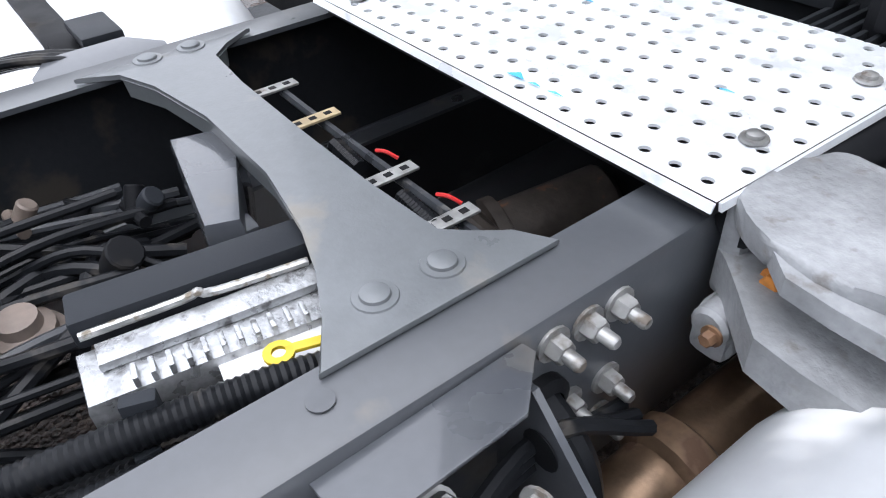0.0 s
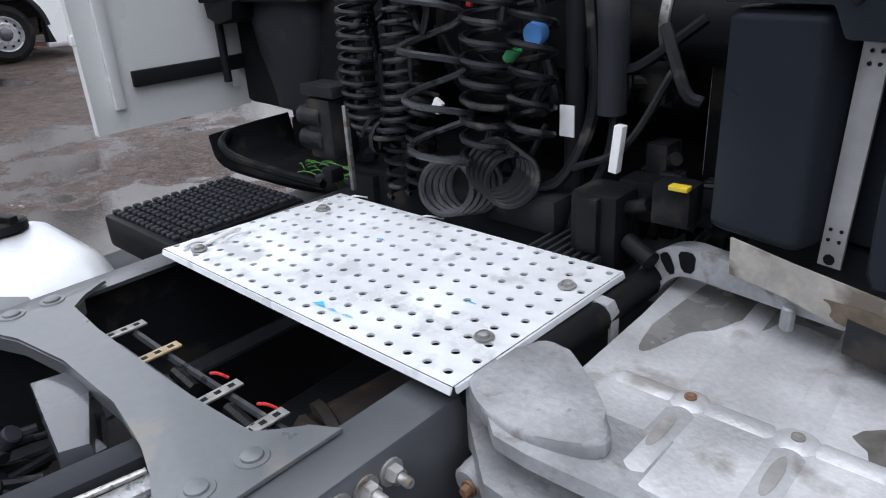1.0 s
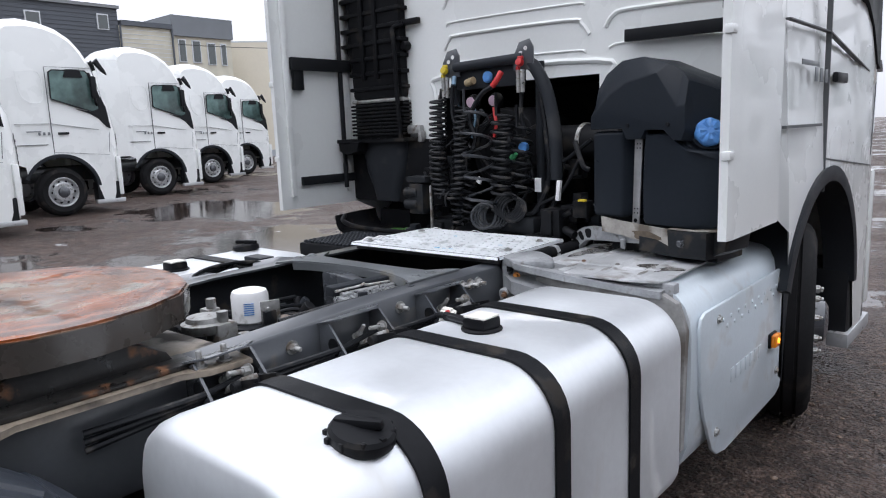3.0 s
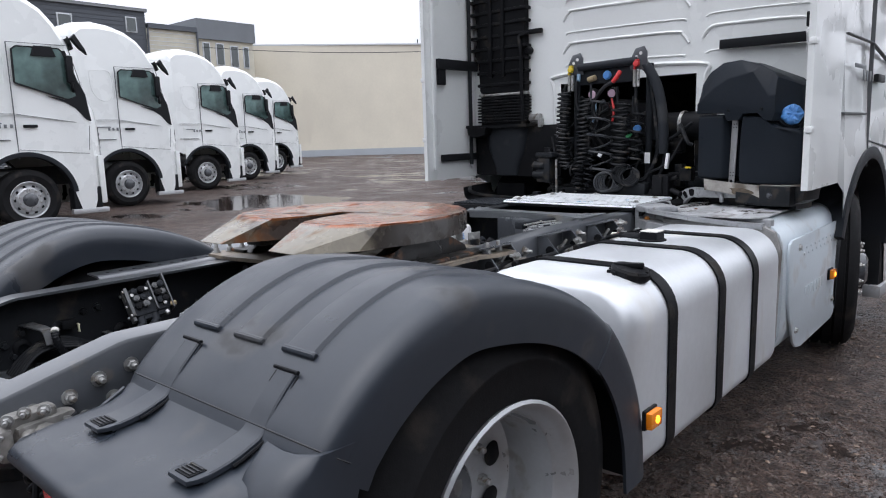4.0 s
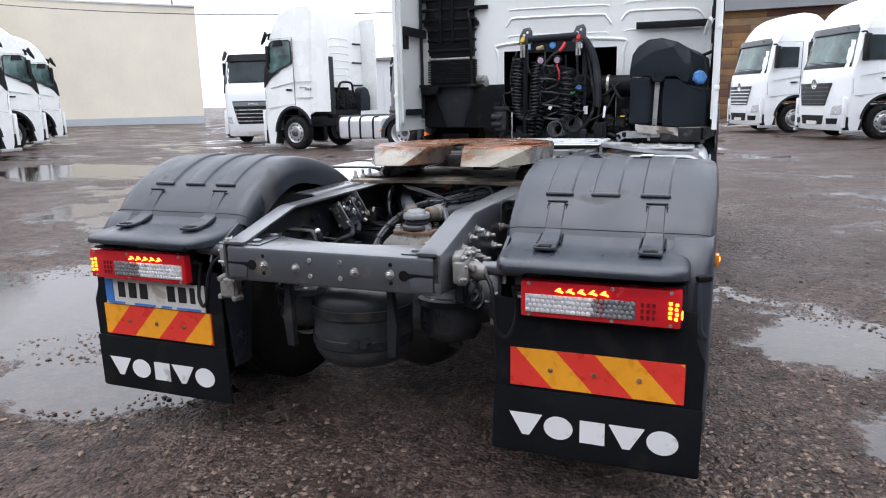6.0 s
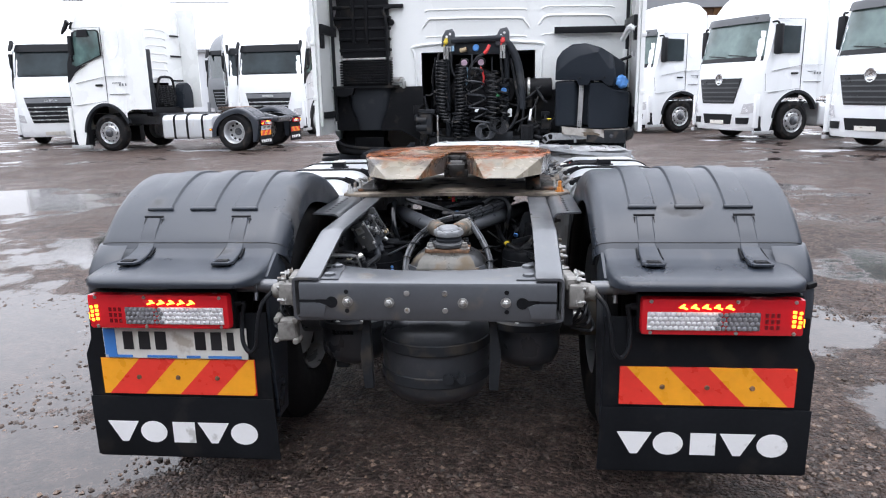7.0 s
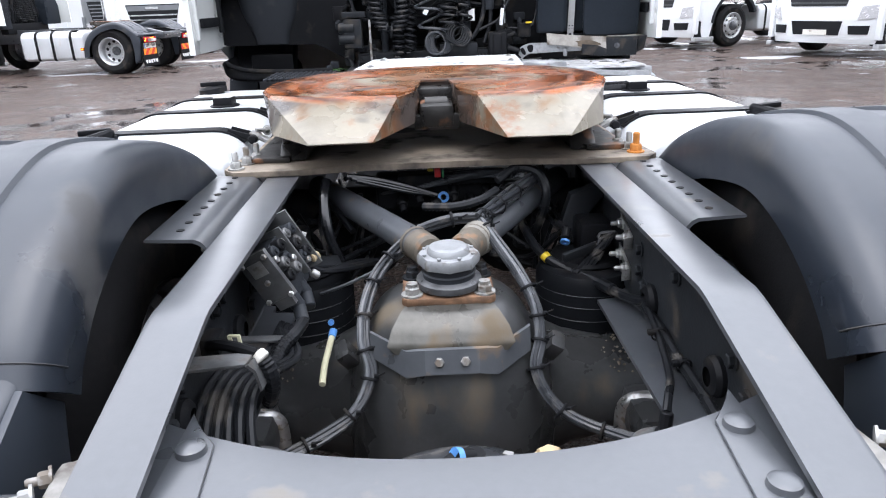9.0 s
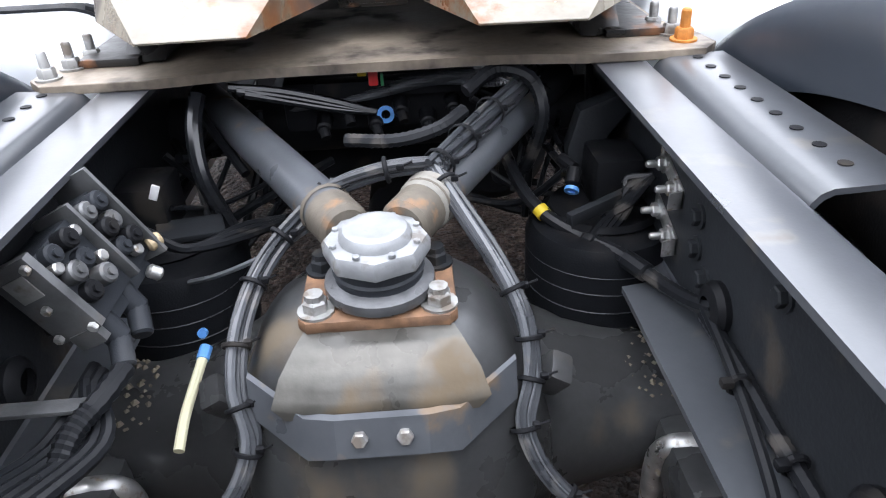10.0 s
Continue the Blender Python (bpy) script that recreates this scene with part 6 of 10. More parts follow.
def between_rails():
    # gearbox, its bell and the drive shaft, dark, low between the rails
    loose("gearbox", lambda b: (lathe(b, [(0, 0), (0.16, 0), (0.19, 0.03), (0.20, 0.5), (0.25, 0.62), (0.27, 0.95), (0, 0.95)], (0, 2.85, 0.56), (0, 1, 0), 28)), M_PLASTIC_BK, "dark dirty gearbox housing")
    loose("drive_shaft", lambda b: (cyl(b, (0, 1.0, 0.55), (0, 2.75, 0.57), 0.062, n=18), lathe(b, [(0.05, 0), (0.085, 0.02), (0.085, 0.07), (0.05, 0.12)], (0, 2.62, 0.57), (0, 1, 0), 18)), M_CHASSIS_DK)
    loose("shaft_yoke", lambda b: (cyl(b, (0.02, 2.94, 0.68), (0.10, 3.22, 0.72), 0.072, n=20, edge=0.012), lathe(b, [(0.06, 0), (0.088, 0.008), (0.088, 0.03), (0.06, 0.04)], (0.035, 2.99, 0.687), (0.08, 0.28, 0.04), 20), cyl(b, (0.05, 2.90, 0.70), (0.06, 2.97, 0.77), 0.04, n=14, edge=0.01), cyl(b, (0.10, 2.93, 0.66), (0.13, 2.99, 0.76), 0.032, n=14, edge=0.01)), M_RUSTY_DK, "rust-brown greasy joint")
    # silver control unit with its dark cover
    body = loose("control_unit", lambda b: (slab(b, [(0.03, 2.335, 0.80), (0.125, 2.325, 0.80), (0.175, 2.64, 0.80), (0.06, 2.655, 0.80)], (0, 0, 0.062), 0.012), slab(b, [(0.045, 2.36, 0.862), (0.085, 2.355, 0.862), (0.125, 2.63, 0.862), (0.085, 2.64, 0.862)], (0, 0, 0.014), 0.004)), M_UNIT, "bright cast aluminium control unit")
    for k in range(11):
        t = k / 10
        loose("fin", lambda b: box(b, (0.118 + 0.034 * t, 2.385 + 0.20 * t, 0.868), (0.028, 0.007, 0.016), 0.002, (0, 0, -9)), M_UNIT, parent=body)
    loose("unit_rail", lambda b: tube(b, [(0.028, 2.35, 0.880), (0.050, 2.47, 0.884), (0.058, 2.49, 0.892), (0.062, 2.51, 0.884), (0.082, 2.63, 0.880)], 0.006, 8, 3), M_STEEL, parent=body)
    loose("unit_cover", lambda b: box(b, (0.012, 2.50, 0.875), (0.065, 0.31, 0.045), 0.008, (0, 0, -9)), M_PLASTIC, "dark grey plastic cover", parent=body)
    loose("label_panel", lambda b: box(b, (0.172, 2.53, 0.846), (0.05, 0.13, 0.006), 0.001, (0, 0, -9)), M_LETTER, "pale blank label", parent=body)
    loose("yellow_tag", lambda b: (lathe(b, [(0.009, 0), (0.019, 0), (0.019, 0.005), (0.009, 0.005)], (0.197, 2.528, 0.868), (0, 0, 1), 18), box(b, (0.205, 2.56, 0.870), (0.014, 0.05, 0.006), 0.002, (0, 0, -18)), box(b, (0.212, 2.592, 0.870), (0.022, 0.012, 0.007), 0.002, (0, 0, -18))), M_YELLOW, "yellow ring tag")
    # two ribbed hoses beside the rail
    for dx, dz in ((0.0, 0.0), (0.045, -0.025), (0.02, -0.045)):
        loose("ribbed_hose", lambda b: tube(b, [(0.10 + dx, 2.0, 0.83 + dz), (0.165 + dx, 2.22, 0.855 + dz), (0.20 + dx, 2.40, 0.86 + dz), (0.235 + dx, 2.56, 0.855 + dz), (0.27 + dx, 2.68, 0.82 + dz)], 0.019, 10, 6, 0.0022, 0.005), M_HOSE, "black ribbed hose")
    loose("hose_clamp", lambda b: (box(b, (0.175, 2.375, 0.868), (0.02, 0.04, 0.045), 0.004, (0, 0, -20)), box(b, (0.195, 2.36, 0.83), (0.03, 0.03, 0.02), 0.004)), M_PLASTIC)
    # grey box under the cross member
    bx = loose("grey_unit", lambda b: (slab(b, [(-0.36, 2.60, 0.72), (-0.08, 2.55, 0.72), (-0.06, 2.60, 0.72), (-0.33, 2.71, 0.72)], (0, 0, 0.165), 0.012), box(b, (-0.10, 2.60, 0.80), (0.05, 0.06, 0.10), 0.01)), M_CHASSIS, "blue-grey plastic unit")
    for k in range(5):
        loose("terminal", lambda b: cyl(b, (-0.09 + 0.006 * k, 2.575 + 0.012 * k, 0.84 - 0.03 * k), (-0.055 + 0.006 * k, 2.56 + 0.012 * k, 0.84 - 0.03 * k), 0.011, n=8), M_PLASTIC_BK, parent=bx)
    # cable ladder of perforated clips
    lad = loose("cable_ladder", lambda b: (tube(b, [(-0.42, 2.845, 0.865), (-0.2, 2.845, 0.862), (0.17, 2.85, 0.86)], 0.009, 6, 2), tube(b, [(-0.40, 2.80, 0.855), (0.14, 2.80, 0.85)], 0.007, 6, 2)), M_CABLE, "cable run held by perforated clips")
    for x, m in ((-0.42, M_DULL), (-0.26, M_TAN), (-0.02, M_DULL), (0.13, M_DULL)):
        loose("perforated_clip", lambda b: (box(b, (x, 2.825, 0.878), (0.028, 0.10, 0.005), 0.001), box(b, (x, 2.775, 0.865), (0.028, 0.004, 0.03))), m, parent=lad)
        for dy in (-0.03, 0.0, 0.03):
            loose("clip_hole", lambda b: box(b, (x, 2.825 + dy, 0.881), (0.011, 0.013, 0.001)), M_PLASTIC_BK, parent=lad)
    for x0, m in ((-0.17, M_HOSE), (0.03, M_HOSE)):
        loose("spring_sleeve", lambda b: tube(b, [(x0, 2.815, 0.872), (x0 + 0.09, 2.81, 0.868)], 0.012, 8, 8, 0.003, 0.004), m, parent=lad)
    for x0 in (-0.12, 0.05):
        loose("red_wire", lambda b: tube(b, [(x0, 2.865, 0.862), (x0 + 0.02, 2.872, 0.866), (x0 + 0.035, 2.885, 0.855)], 0.0035, 6, 4), M_RED, "red wire", parent=lad)
    # oil filter and the valves round it
    fl = loose("oil_filter", lambda b: lathe(b, [(0, 0), (0.062, 0), (0.068, 0.008), (0.068, 0.10), (0.062, 0.116), (0.045, 0.122), (0, 0.123)], (-0.135, 2.205, 0.875), (0, 0, 1), 28), M_LETTER, "white spin-on oil filter with blue print")
    for k in range(6):
        loose("print_bar", lambda b: box(b, (-0.135 + 0.0685 * math.cos(radians(-38)), 2.205 + 0.0685 * math.sin(radians(-38)), 0.915 + 0.008 * k), (0.003, 0.035, 0.003), 0, (0, 0, -38)), M_BLUE, parent=fl)
    loose("filter_base", lambda b: (lathe(b, [(0.08, 0), (0.085, 0.02), (0.07, 0.03), (0, 0.03)], (-0.135, 2.205, 0.845), (0, 0, 1), 22), box(b, (-0.04, 2.22, 0.90), (0.02, 0.05, 0.05), 0.006)), M_CHASSIS_DK)
    loose("filter_bracket", lambda b: (box(b, (-0.055, 2.235, 0.915), (0.008, 0.07, 0.085), 0.002, (0, 0, -20)), bolt(b, (-0.05, 2.22, 0.93), (1, -0.3, 0), 0.008, 0.008), bolt(b, (-0.05, 2.25, 0.90), (1, -0.3, 0), 0.008, 0.008)), M_DULL)
    kn = loose("brown_valve", lambda b: lathe(b, [(0, 0), (0.048, 0), (0.050, 0.02), (0.040, 0.024), (0.040, 0.038), (0.028, 0.044), (0.026, 0.060), (0, 0.064)], (-0.07, 2.30, 0.82), (0.1, 0, 1), 20), M_VALVE, "dusty brown valve body")
    rnd = random.Random(5)
    for k in range(9):
        p = V(-0.32 + 0.30 * rnd.random(), 2.18 + 0.34 * rnd.random(), 0.78 + 0.07 * rnd.random())
        loose("valve", lambda b: (cyl(b, p, p + V(rnd.uniform(-0.04, 0.04), rnd.uniform(-0.04, 0.04), 0.05), rnd.uniform(0.014, 0.028), n=12, edge=0.003), cyl(b, p + V(-0.03, 0, 0.02), p + V(0.04, 0.01, 0.02), 0.010, n=10)), (M_PLASTIC_BK, M_VALVE, M_PLASTIC, M_PLASTIC_BK)[k % 4])
    for k in range(5):
        p = V(-0.06 + 0.018 * k, 2.36 + 0.03 * k, 0.84)
        loose("hose_fitting", lambda b: cyl(b, p, p + V(-0.035, 0.03, 0.006), 0.012, n=10, edge=0.002), M_TAN if k % 2 else M_DULL)
    for k in range(16):
        a = V(rnd.uniform(-0.34, 0.0), rnd.uniform(2.05, 2.35), rnd.uniform(0.74, 0.86))
        c = V(rnd.uniform(-0.34, 0.05), rnd.uniform(2.35, 2.62), rnd.uniform(0.72, 0.84))
        m = (a + c) / 2 + V(rnd.uniform(-0.06, 0.06), 0, rnd.uniform(0.0, 0.07))
        loose("hose", lambda b: tube(b, [a, m, c], rnd.uniform(0.006, 0.013), 8, 7), M_HOSE)
    for k in range(22):
        a = V(rnd.uniform(-0.36, 0.25), 1.75 + rnd.uniform(0, 0.5), rnd.uniform(0.72, 0.86))
        c = a + V(rnd.uniform(-0.06, 0.06), rnd.uniform(0.25, 0.6), rnd.uniform(-0.06, 0.05))
        loose("hose", lambda b: tube(b, [a, (a + c) / 2 + V(rnd.uniform(-0.05, 0.05), 0, 0.03), c], rnd.uniform(0.006, 0.014), 8, 6), M_CABLE if k % 3 == 0 else M_HOSE)
    for k in range(8):
        p = V(rnd.uniform(-0.30, 0.28), rnd.uniform(1.82, 2.10), rnd.uniform(0.84, 0.93))
        loose("valve_block", lambda b: (box(b, p, (rnd.uniform(0.05, 0.10), rnd.uniform(0.05, 0.09), 0.08), 0.01), cyl(b, p + V(0.01, 0, 0.03), p + V(0.01, 0, 0.075), 0.018, n=12)), (M_PLASTIC, M_DULL, M_PLASTIC_BK)[k % 3])
    # second white reservoir behind the coupling
    loose("air_dryer", lambda b: lathe(b, [(0, 0), (0.07, 0), (0.075, 0.01), (0.075, 0.03), (0.06, 0.035), (0.055, 0.05), (0, 0.06)], (0.02, 1.93, 0.93), (0, 0, 1), 22), M_DULL)


M_RUSTY_DK = surf("greasy_brown_steel", (0.055, 0.045, 0.038), 0.6, 0.2, var=0.4, scale=20, bump=0.4, bscale=70, dirt=((0.22, 0.09, 0.04), 0.03, 20))
M_VALVE = surf("dusty_brown_casting", (0.20, 0.16, 0.135), 0.6, 0.2, var=0.2, scale=30, bump=0.3)


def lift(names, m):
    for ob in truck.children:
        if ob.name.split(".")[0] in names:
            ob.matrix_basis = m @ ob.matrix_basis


between_rails()
# high between the rails, scaled towards the early camera position to fit its view
VIEW_POINT = Matrix.Translation((0.80, 2.40, 1.50))
lift(("control_unit", "ribbed_hose", "hose_clamp", "grey_unit", "cable_ladder", "yellow_tag"), VIEW_POINT @ Matrix.Scale(0.82, 4) @ VIEW_POINT.inverted())


# ---- outer side of the rails: studs, brackets, cables ----
def rail_sides():
    for s in (-1, 1):
        for y, z in ((2.809, 0.972), (2.764, 0.974), (2.717, 0.976), (2.804, 0.862), (2.745, 0.866), (2.798, 0.80), (2.388, 0.968), (2.50, 0.955), (1.95, 0.945), (0.36, 0.86), (0.45, 0.80), (0.56, 0.86), (0.30, 0.78)):
            loose("stud", lambda b: bolt(b, (s * (0.432 + 0.024 * rail_step(y)), y, z), (s, 0, 0), 0.0145, 0.017, True, 0.017), M_DULL)
        for y, z in ((0.02, 0.85), (0.10, 0.86), (0.17, 0.885), (0.05, 0.78), (0.13, 0.80), (0.20, 0.83), (0.08, 0.76), (0.25, 0.90), (0.24, 0.80)):
            loose("stud", lambda b: bolt(b, (s * 0.432, y, z), (s, 0, 0), 0.013, 0.013, True, 0.012), M_DULL)
        for y0, y1 in ((2.47, 2.67), (2.05, 2.27), (1.62, 1.80)):
            br = loose("tank_bracket", lambda b: (slab(b, [(s * 0.434, y0, 0.955), (s * 0.434, y1 + 0.02, 0.962), (s * 0.452, y1 + 0.02, 0.966), (s * 0.502, y1 - 0.035, 0.974), (s * 0.506, y0 + 0.035, 0.972), (s * 0.460, y0, 0.962)], (0, 0, 0.006), 0.002), slab(b, [(s * 0.434, y0 + 0.01, 0.955), (s * 0.475, y0 + 0.01, 0.962), (s * 0.545, y0 + 0.01, 0.88), (s * 0.535, y0 + 0.01, 0.80), (s * 0.49, y0 + 0.01, 0.72), (s * 0.434, y0 + 0.01, 0.70)], (0, 0.008, 0)), slab(b, [(s * 0.434, y1 - 0.01, 0.955), (s * 0.480, y1 - 0.01, 0.965), (s * 0.555, y1 - 0.01, 0.89), (s * 0.545, y1 - 0.01, 0.80), (s * 0.49, y1 - 0.01, 0.72), (s * 0.434, y1 - 0.01, 0.70)], (0, 0.008, 0))), M_CHASSIS, "grey welded tank bracket")
            for yy in (y0 + 0.009, y1 - 0.011):
                loose("round_hole", lambda b: lathe(b, [(0, 0), (0.022, 0), (0.022, 0.0012), (0, 0.0012)], (s * 0.495, yy, 0.90), (0, -1, 0), 16), M_PLASTIC_BK, parent=br)
            loose("bracket_bolt", lambda b: bolt(b, (s * 0.545, y1 - 0.06, 0.93), (s * 0.3, -1, 0.2), 0.012, 0.02, True, 0.05), M_DULL, parent=br)
            for k in range(3):
                loose("cable", lambda b: tube(b, [(s * 0.45, y0 - 0.25, 0.83 + 0.02 * k), (s * (0.50 + 0.01 * k), y0, 0.87 + 0.012 * k), (s * 0.48, y1, 0.86 + 0.015 * k), (s * (0.46 + 0.02 * k), y1 + 0.15, 0.80)], 0.009, 8, 6), M_HOSE, parent=br)
    # thick cable out of the rail, with its grommet
    loose("grommet", lambda b: lathe(b, [(0.02, 0), (0.035, 0), (0.035, 0.012), (0.022, 0.018)], (0.456, 2.700, 0.905), (1, 0, 0), 18), M_PLASTIC_BK)
    loose("thick_cable", lambda b: tube(b, [(0.42, 2.70, 0.908), (0.478, 2.70, 0.90), (0.52, 2.705, 0.84), (0.53, 2.70, 0.72), (0.51, 2.64, 0.58)], 0.021, 10, 6), M_HOSE, "thick black cable")
    loose("pale_connector", lambda b: (box(b, (0.62, 2.44, 0.945), (0.045, 0.045, 0.05), 0.006, (0, 10, 20)), box(b, (0.62, 2.44, 0.97), (0.03, 0.03, 0.012), 0.003, (0, 10, 20))), M_PLATEWHITE, "pale plastic connector")
    loose("sender_plug", lambda b: cyl(b, (0.70, 2.34, 0.984), (0.82, 2.31, 0.990), 0.014, n=10), M_PLASTIC_BK)
    loose("red_clip", lambda b: box(b, (0.655, 2.40, 0.978), (0.009, 0.014, 0.009), 0.002), M_RED)
    loose("cable", lambda b: tube(b, [(0.80, 2.31, 0.990), (0.70, 2.34, 0.984), (0.60, 2.42, 0.955), (0.54, 2.5, 0.93), (0.50, 2.56, 0.90)], 0.010, 8, 6), M_HOSE)
    for k in range(3):
        loose("far_hose", lambda b: tube(b, [(-0.40, 1.95 + 0.05 * k, 0.90), (-0.50, 2.20, 0.985 + 0.012 * k), (-0.56 + 0.015 * k, 2.42, 1.01 + 0.006 * k), (-0.53 + 0.015 * k, 2.58, 0.985), (-0.47, 2.68, 0.92)], 0.014 - 0.003 * k, 9, 6), M_HOSE, "black hose over the far tank")
    loose("far_filler_cap", lambda b: (lathe(b, [(0.05, -0.02), (0.05, 0.016), (0.064, 0.018), (0.066, 0.04), (0.058, 0.048), (0, 0.05)], (-1.04, 2.80, 0.958), (-0.12, 0, 1), 20), box(b, (-1.04, 2.80, 1.018), (0.12, 0.026, 0.02), 0.006, (0, 0, 20))), M_PLASTIC_BK, "black filler cap of the far tank")
    loose("strap_buckle", lambda b: (box(b, (-0.64, 2.60, 1.000), (0.13, 0.075, 0.022), 0.006), box(b, (-0.56, 2.60, 0.975), (0.07, 0.06, 0.03), 0.006, (0, 20, 0)), cyl(b, (-0.53, 2.56, 0.962), (-0.53, 2.66, 0.962), 0.016, n=10)), M_PLASTIC, "black strap buckle")
    # exhaust pipe below
    loose("exhaust_pipe", lambda b: (tube(b, [(0.50, 2.70, 0.62), (0.515, 2.90, 0.66), (0.52, 3.25, 0.68)], 0.062, 18, 5), lathe(b, [(0.064, 0), (0.078, 0.01), (0.078, 0.05), (0.064, 0.06)], (0.515, 2.87, 0.655), (0.02, 1, 0.1), 18)), M_HEAT, "heat-browned exhaust pipe")


M_HEAT = surf("heat_browned_pipe", (0.30, 0.20, 0.13), 0.42, 0.7, var=0.3, scale=14, bump=0.15, dirt=((0.14, 0.08, 0.05), 0.3, 14))
rail_sides()
for ob in truck.children:
    if ob.name.split(".")[0] == "tank_bracket":
        ob.matrix_basis = Matrix.Translation((0.022 * (1 if ob.bound_box[0][0] > 0 else -1), -0.012, 0.036))


M_TOPPLATE = surf("stained_cast_cover", (0.52, 0.53, 0.54), 0.45, 0.35, var=0.20, scale=7, fine=110, bump=0.45, bscale=140, dirt=((0.26, 0.25, 0.24), 0.18, 9.0))
M_PATCHDARK = surf("patch_dark_metal", (0.24, 0.235, 0.23), 0.28, 0.3, var=0.3, scale=14, bump=0.2)
M_STAIN = surf("oily_patch", (0.16, 0.152, 0.142), 0.2, 0.2, var=0.4, scale=20, bump=0.1)
M_CAST_DULL = surf("dull_grey_insulation", (0.30, 0.295, 0.285), 0.7, 0.1, var=0.25, scale=10, bump=0.5, bscale=90, dirt=((0.13, 0.115, 0.10), 0.3, 8))


# ---- cast carrier, silencer box and the black fluid tank behind the cab ----
def silencer():
    def arm_rows(top, low, y0, dy):
        """A curved cast arm from the rail outwards; top and low: (x, z) runs."""
        return [[(x, y0(x), z), (x, y0(x) + dy, z), (x, y0(x) + dy, w), (x, y0(x), w)] for (x, z), (_, w) in zip(smooth2(top, 4), smooth2(low, 4))]

    def edge(x):
        return 2.985 - 0.09 * min(1.0, max(0.0, (x - 0.455) / 0.10)) + 0.05 * min(1.0, max(0.0, (x - 0.60) / 0.25))

    def carrier(b):
        # thick curved cover with an upper and a lower lip, and the pocket between
        for top, low in (([(0.452, 1.022), (0.50, 1.030), (0.58, 1.026), (0.70, 1.008), (0.85, 0.990), (1.10, 0.975)], [(0.452, 1.000), (0.50, 1.008), (0.58, 1.004), (0.70, 0.984), (0.85, 0.966), (1.10, 0.950)]), ([(0.452, 0.962), (0.50, 0.968), (0.58, 0.962), (0.70, 0.938), (0.85, 0.91), (1.10, 0.88)], [(0.452, 0.915), (0.50, 0.922), (0.58, 0.914), (0.70, 0.880), (0.85, 0.848), (1.10, 0.82)])):
            shift = 0.045 if top[0][1] > 1.0 else 0.022
            vs = loft(b, arm_rows(top, low, lambda x: edge(x) + shift, 0.13), closed=True)
            b.faces.new(vs[0][::-1])
            b.faces.new(vs[-1])
        slab(b, [(x, y, 1.008) for x, y in smooth2([(0.450, 3.03), (0.458, 3.09), (0.475, 3.155), (0.515, 3.165), (0.57, 3.13), (0.63, 3.08), (0.680, 3.02), (0.66, 2.985), (0.575, 2.955), (0.50, 2.975), (0.455, 3.01)], 3)], (0, 0, 0.030), 0.011, 3)
        box(b, (0.464, 3.07, 0.965), (0.030, 0.13, 0.13), 0.012)
        box(b, (0.80, 3.06, 0.93), (0.66, 0.05, 0.13), 0.01)
        box(b, (0.485, 3.00, 0.875), (0.05, 0.06, 0.07), 0.014)
        cyl(b, (0.49, 2.955, 0.90), (0.49, 3.02, 0.90), 0.024, n=14, edge=0.005)
        cyl(b, (0.487, 2.975, 0.862), (0.487, 3.03, 0.862), 0.026, n=14, edge=0.006)

    arm = loose("cast_carrier", carrier, M_CAST, "rough pale cast aluminium carrier arm")
    loose("rusty_bolt", lambda b: bolt(b, (0.525, 3.0, 0.968), (0, -1, 0), 0.011, 0.012), M_ORANGE_RUST, parent=arm)
    loose("rusty_bolt", lambda b: bolt(b, (0.500, 2.952, 0.90), (0, -1, 0), 0.009, 0.012), M_RUSTY, parent=arm)
    loose("end_shield", lambda b: slab(b, [(x, 2.968, z) for x, z in ((0.66, 0.62), (0.60, 0.70), (0.60, 0.83), (0.66, 0.87), (0.86, 0.86), (1.0, 0.80), (1.0, 0.6))], (0, 0.02, 0), 0.008), M_CAST_LT, "pale heat shield", parent=arm)
    # top plate
    bm = bmesh.new()
    outl = [(0.560, 3.11), (0.555, 3.33), (0.538, 3.54), (0.75, 3.68), (1.06, 3.68), (1.10, 3.62), (1.115, 3.0), (1.10, 2.965), (0.98, 2.938), (0.84, 2.942), (0.715, 2.945), (0.690, 2.995), (0.63, 3.045)]
    slab(bm, [(x, y, 1.008) for x, y in outl], (0, 0, 0.008), 0.003)
    top = part("top_plate", bm, M_TOPPLATE, truck, "pale wet cast aluminium cover plate with ribs")
    def ridge(b, p, q, w=0.026, h=0.006):
        p, q = V(*p, 1.0155), V(*q, 1.0155)
        side = (q - p).normalized().cross(V(0, 0, 1))
        shape = [(-1.0, -0.002), (-0.75, 0.12 * h), (-0.45, 0.75 * h), (0.0, h), (0.45, 0.75 * h), (0.75, 0.12 * h), (1.0, -0.002)]
        loft(b, [[c + side * (u * w * k) + V(0, 0, v * k) for u, v in shape] for c, k in ((p, 0.3), (p.lerp(q, 0.08), 1.0), (p.lerp(q, 0.92), 1.0), (q, 0.3))])

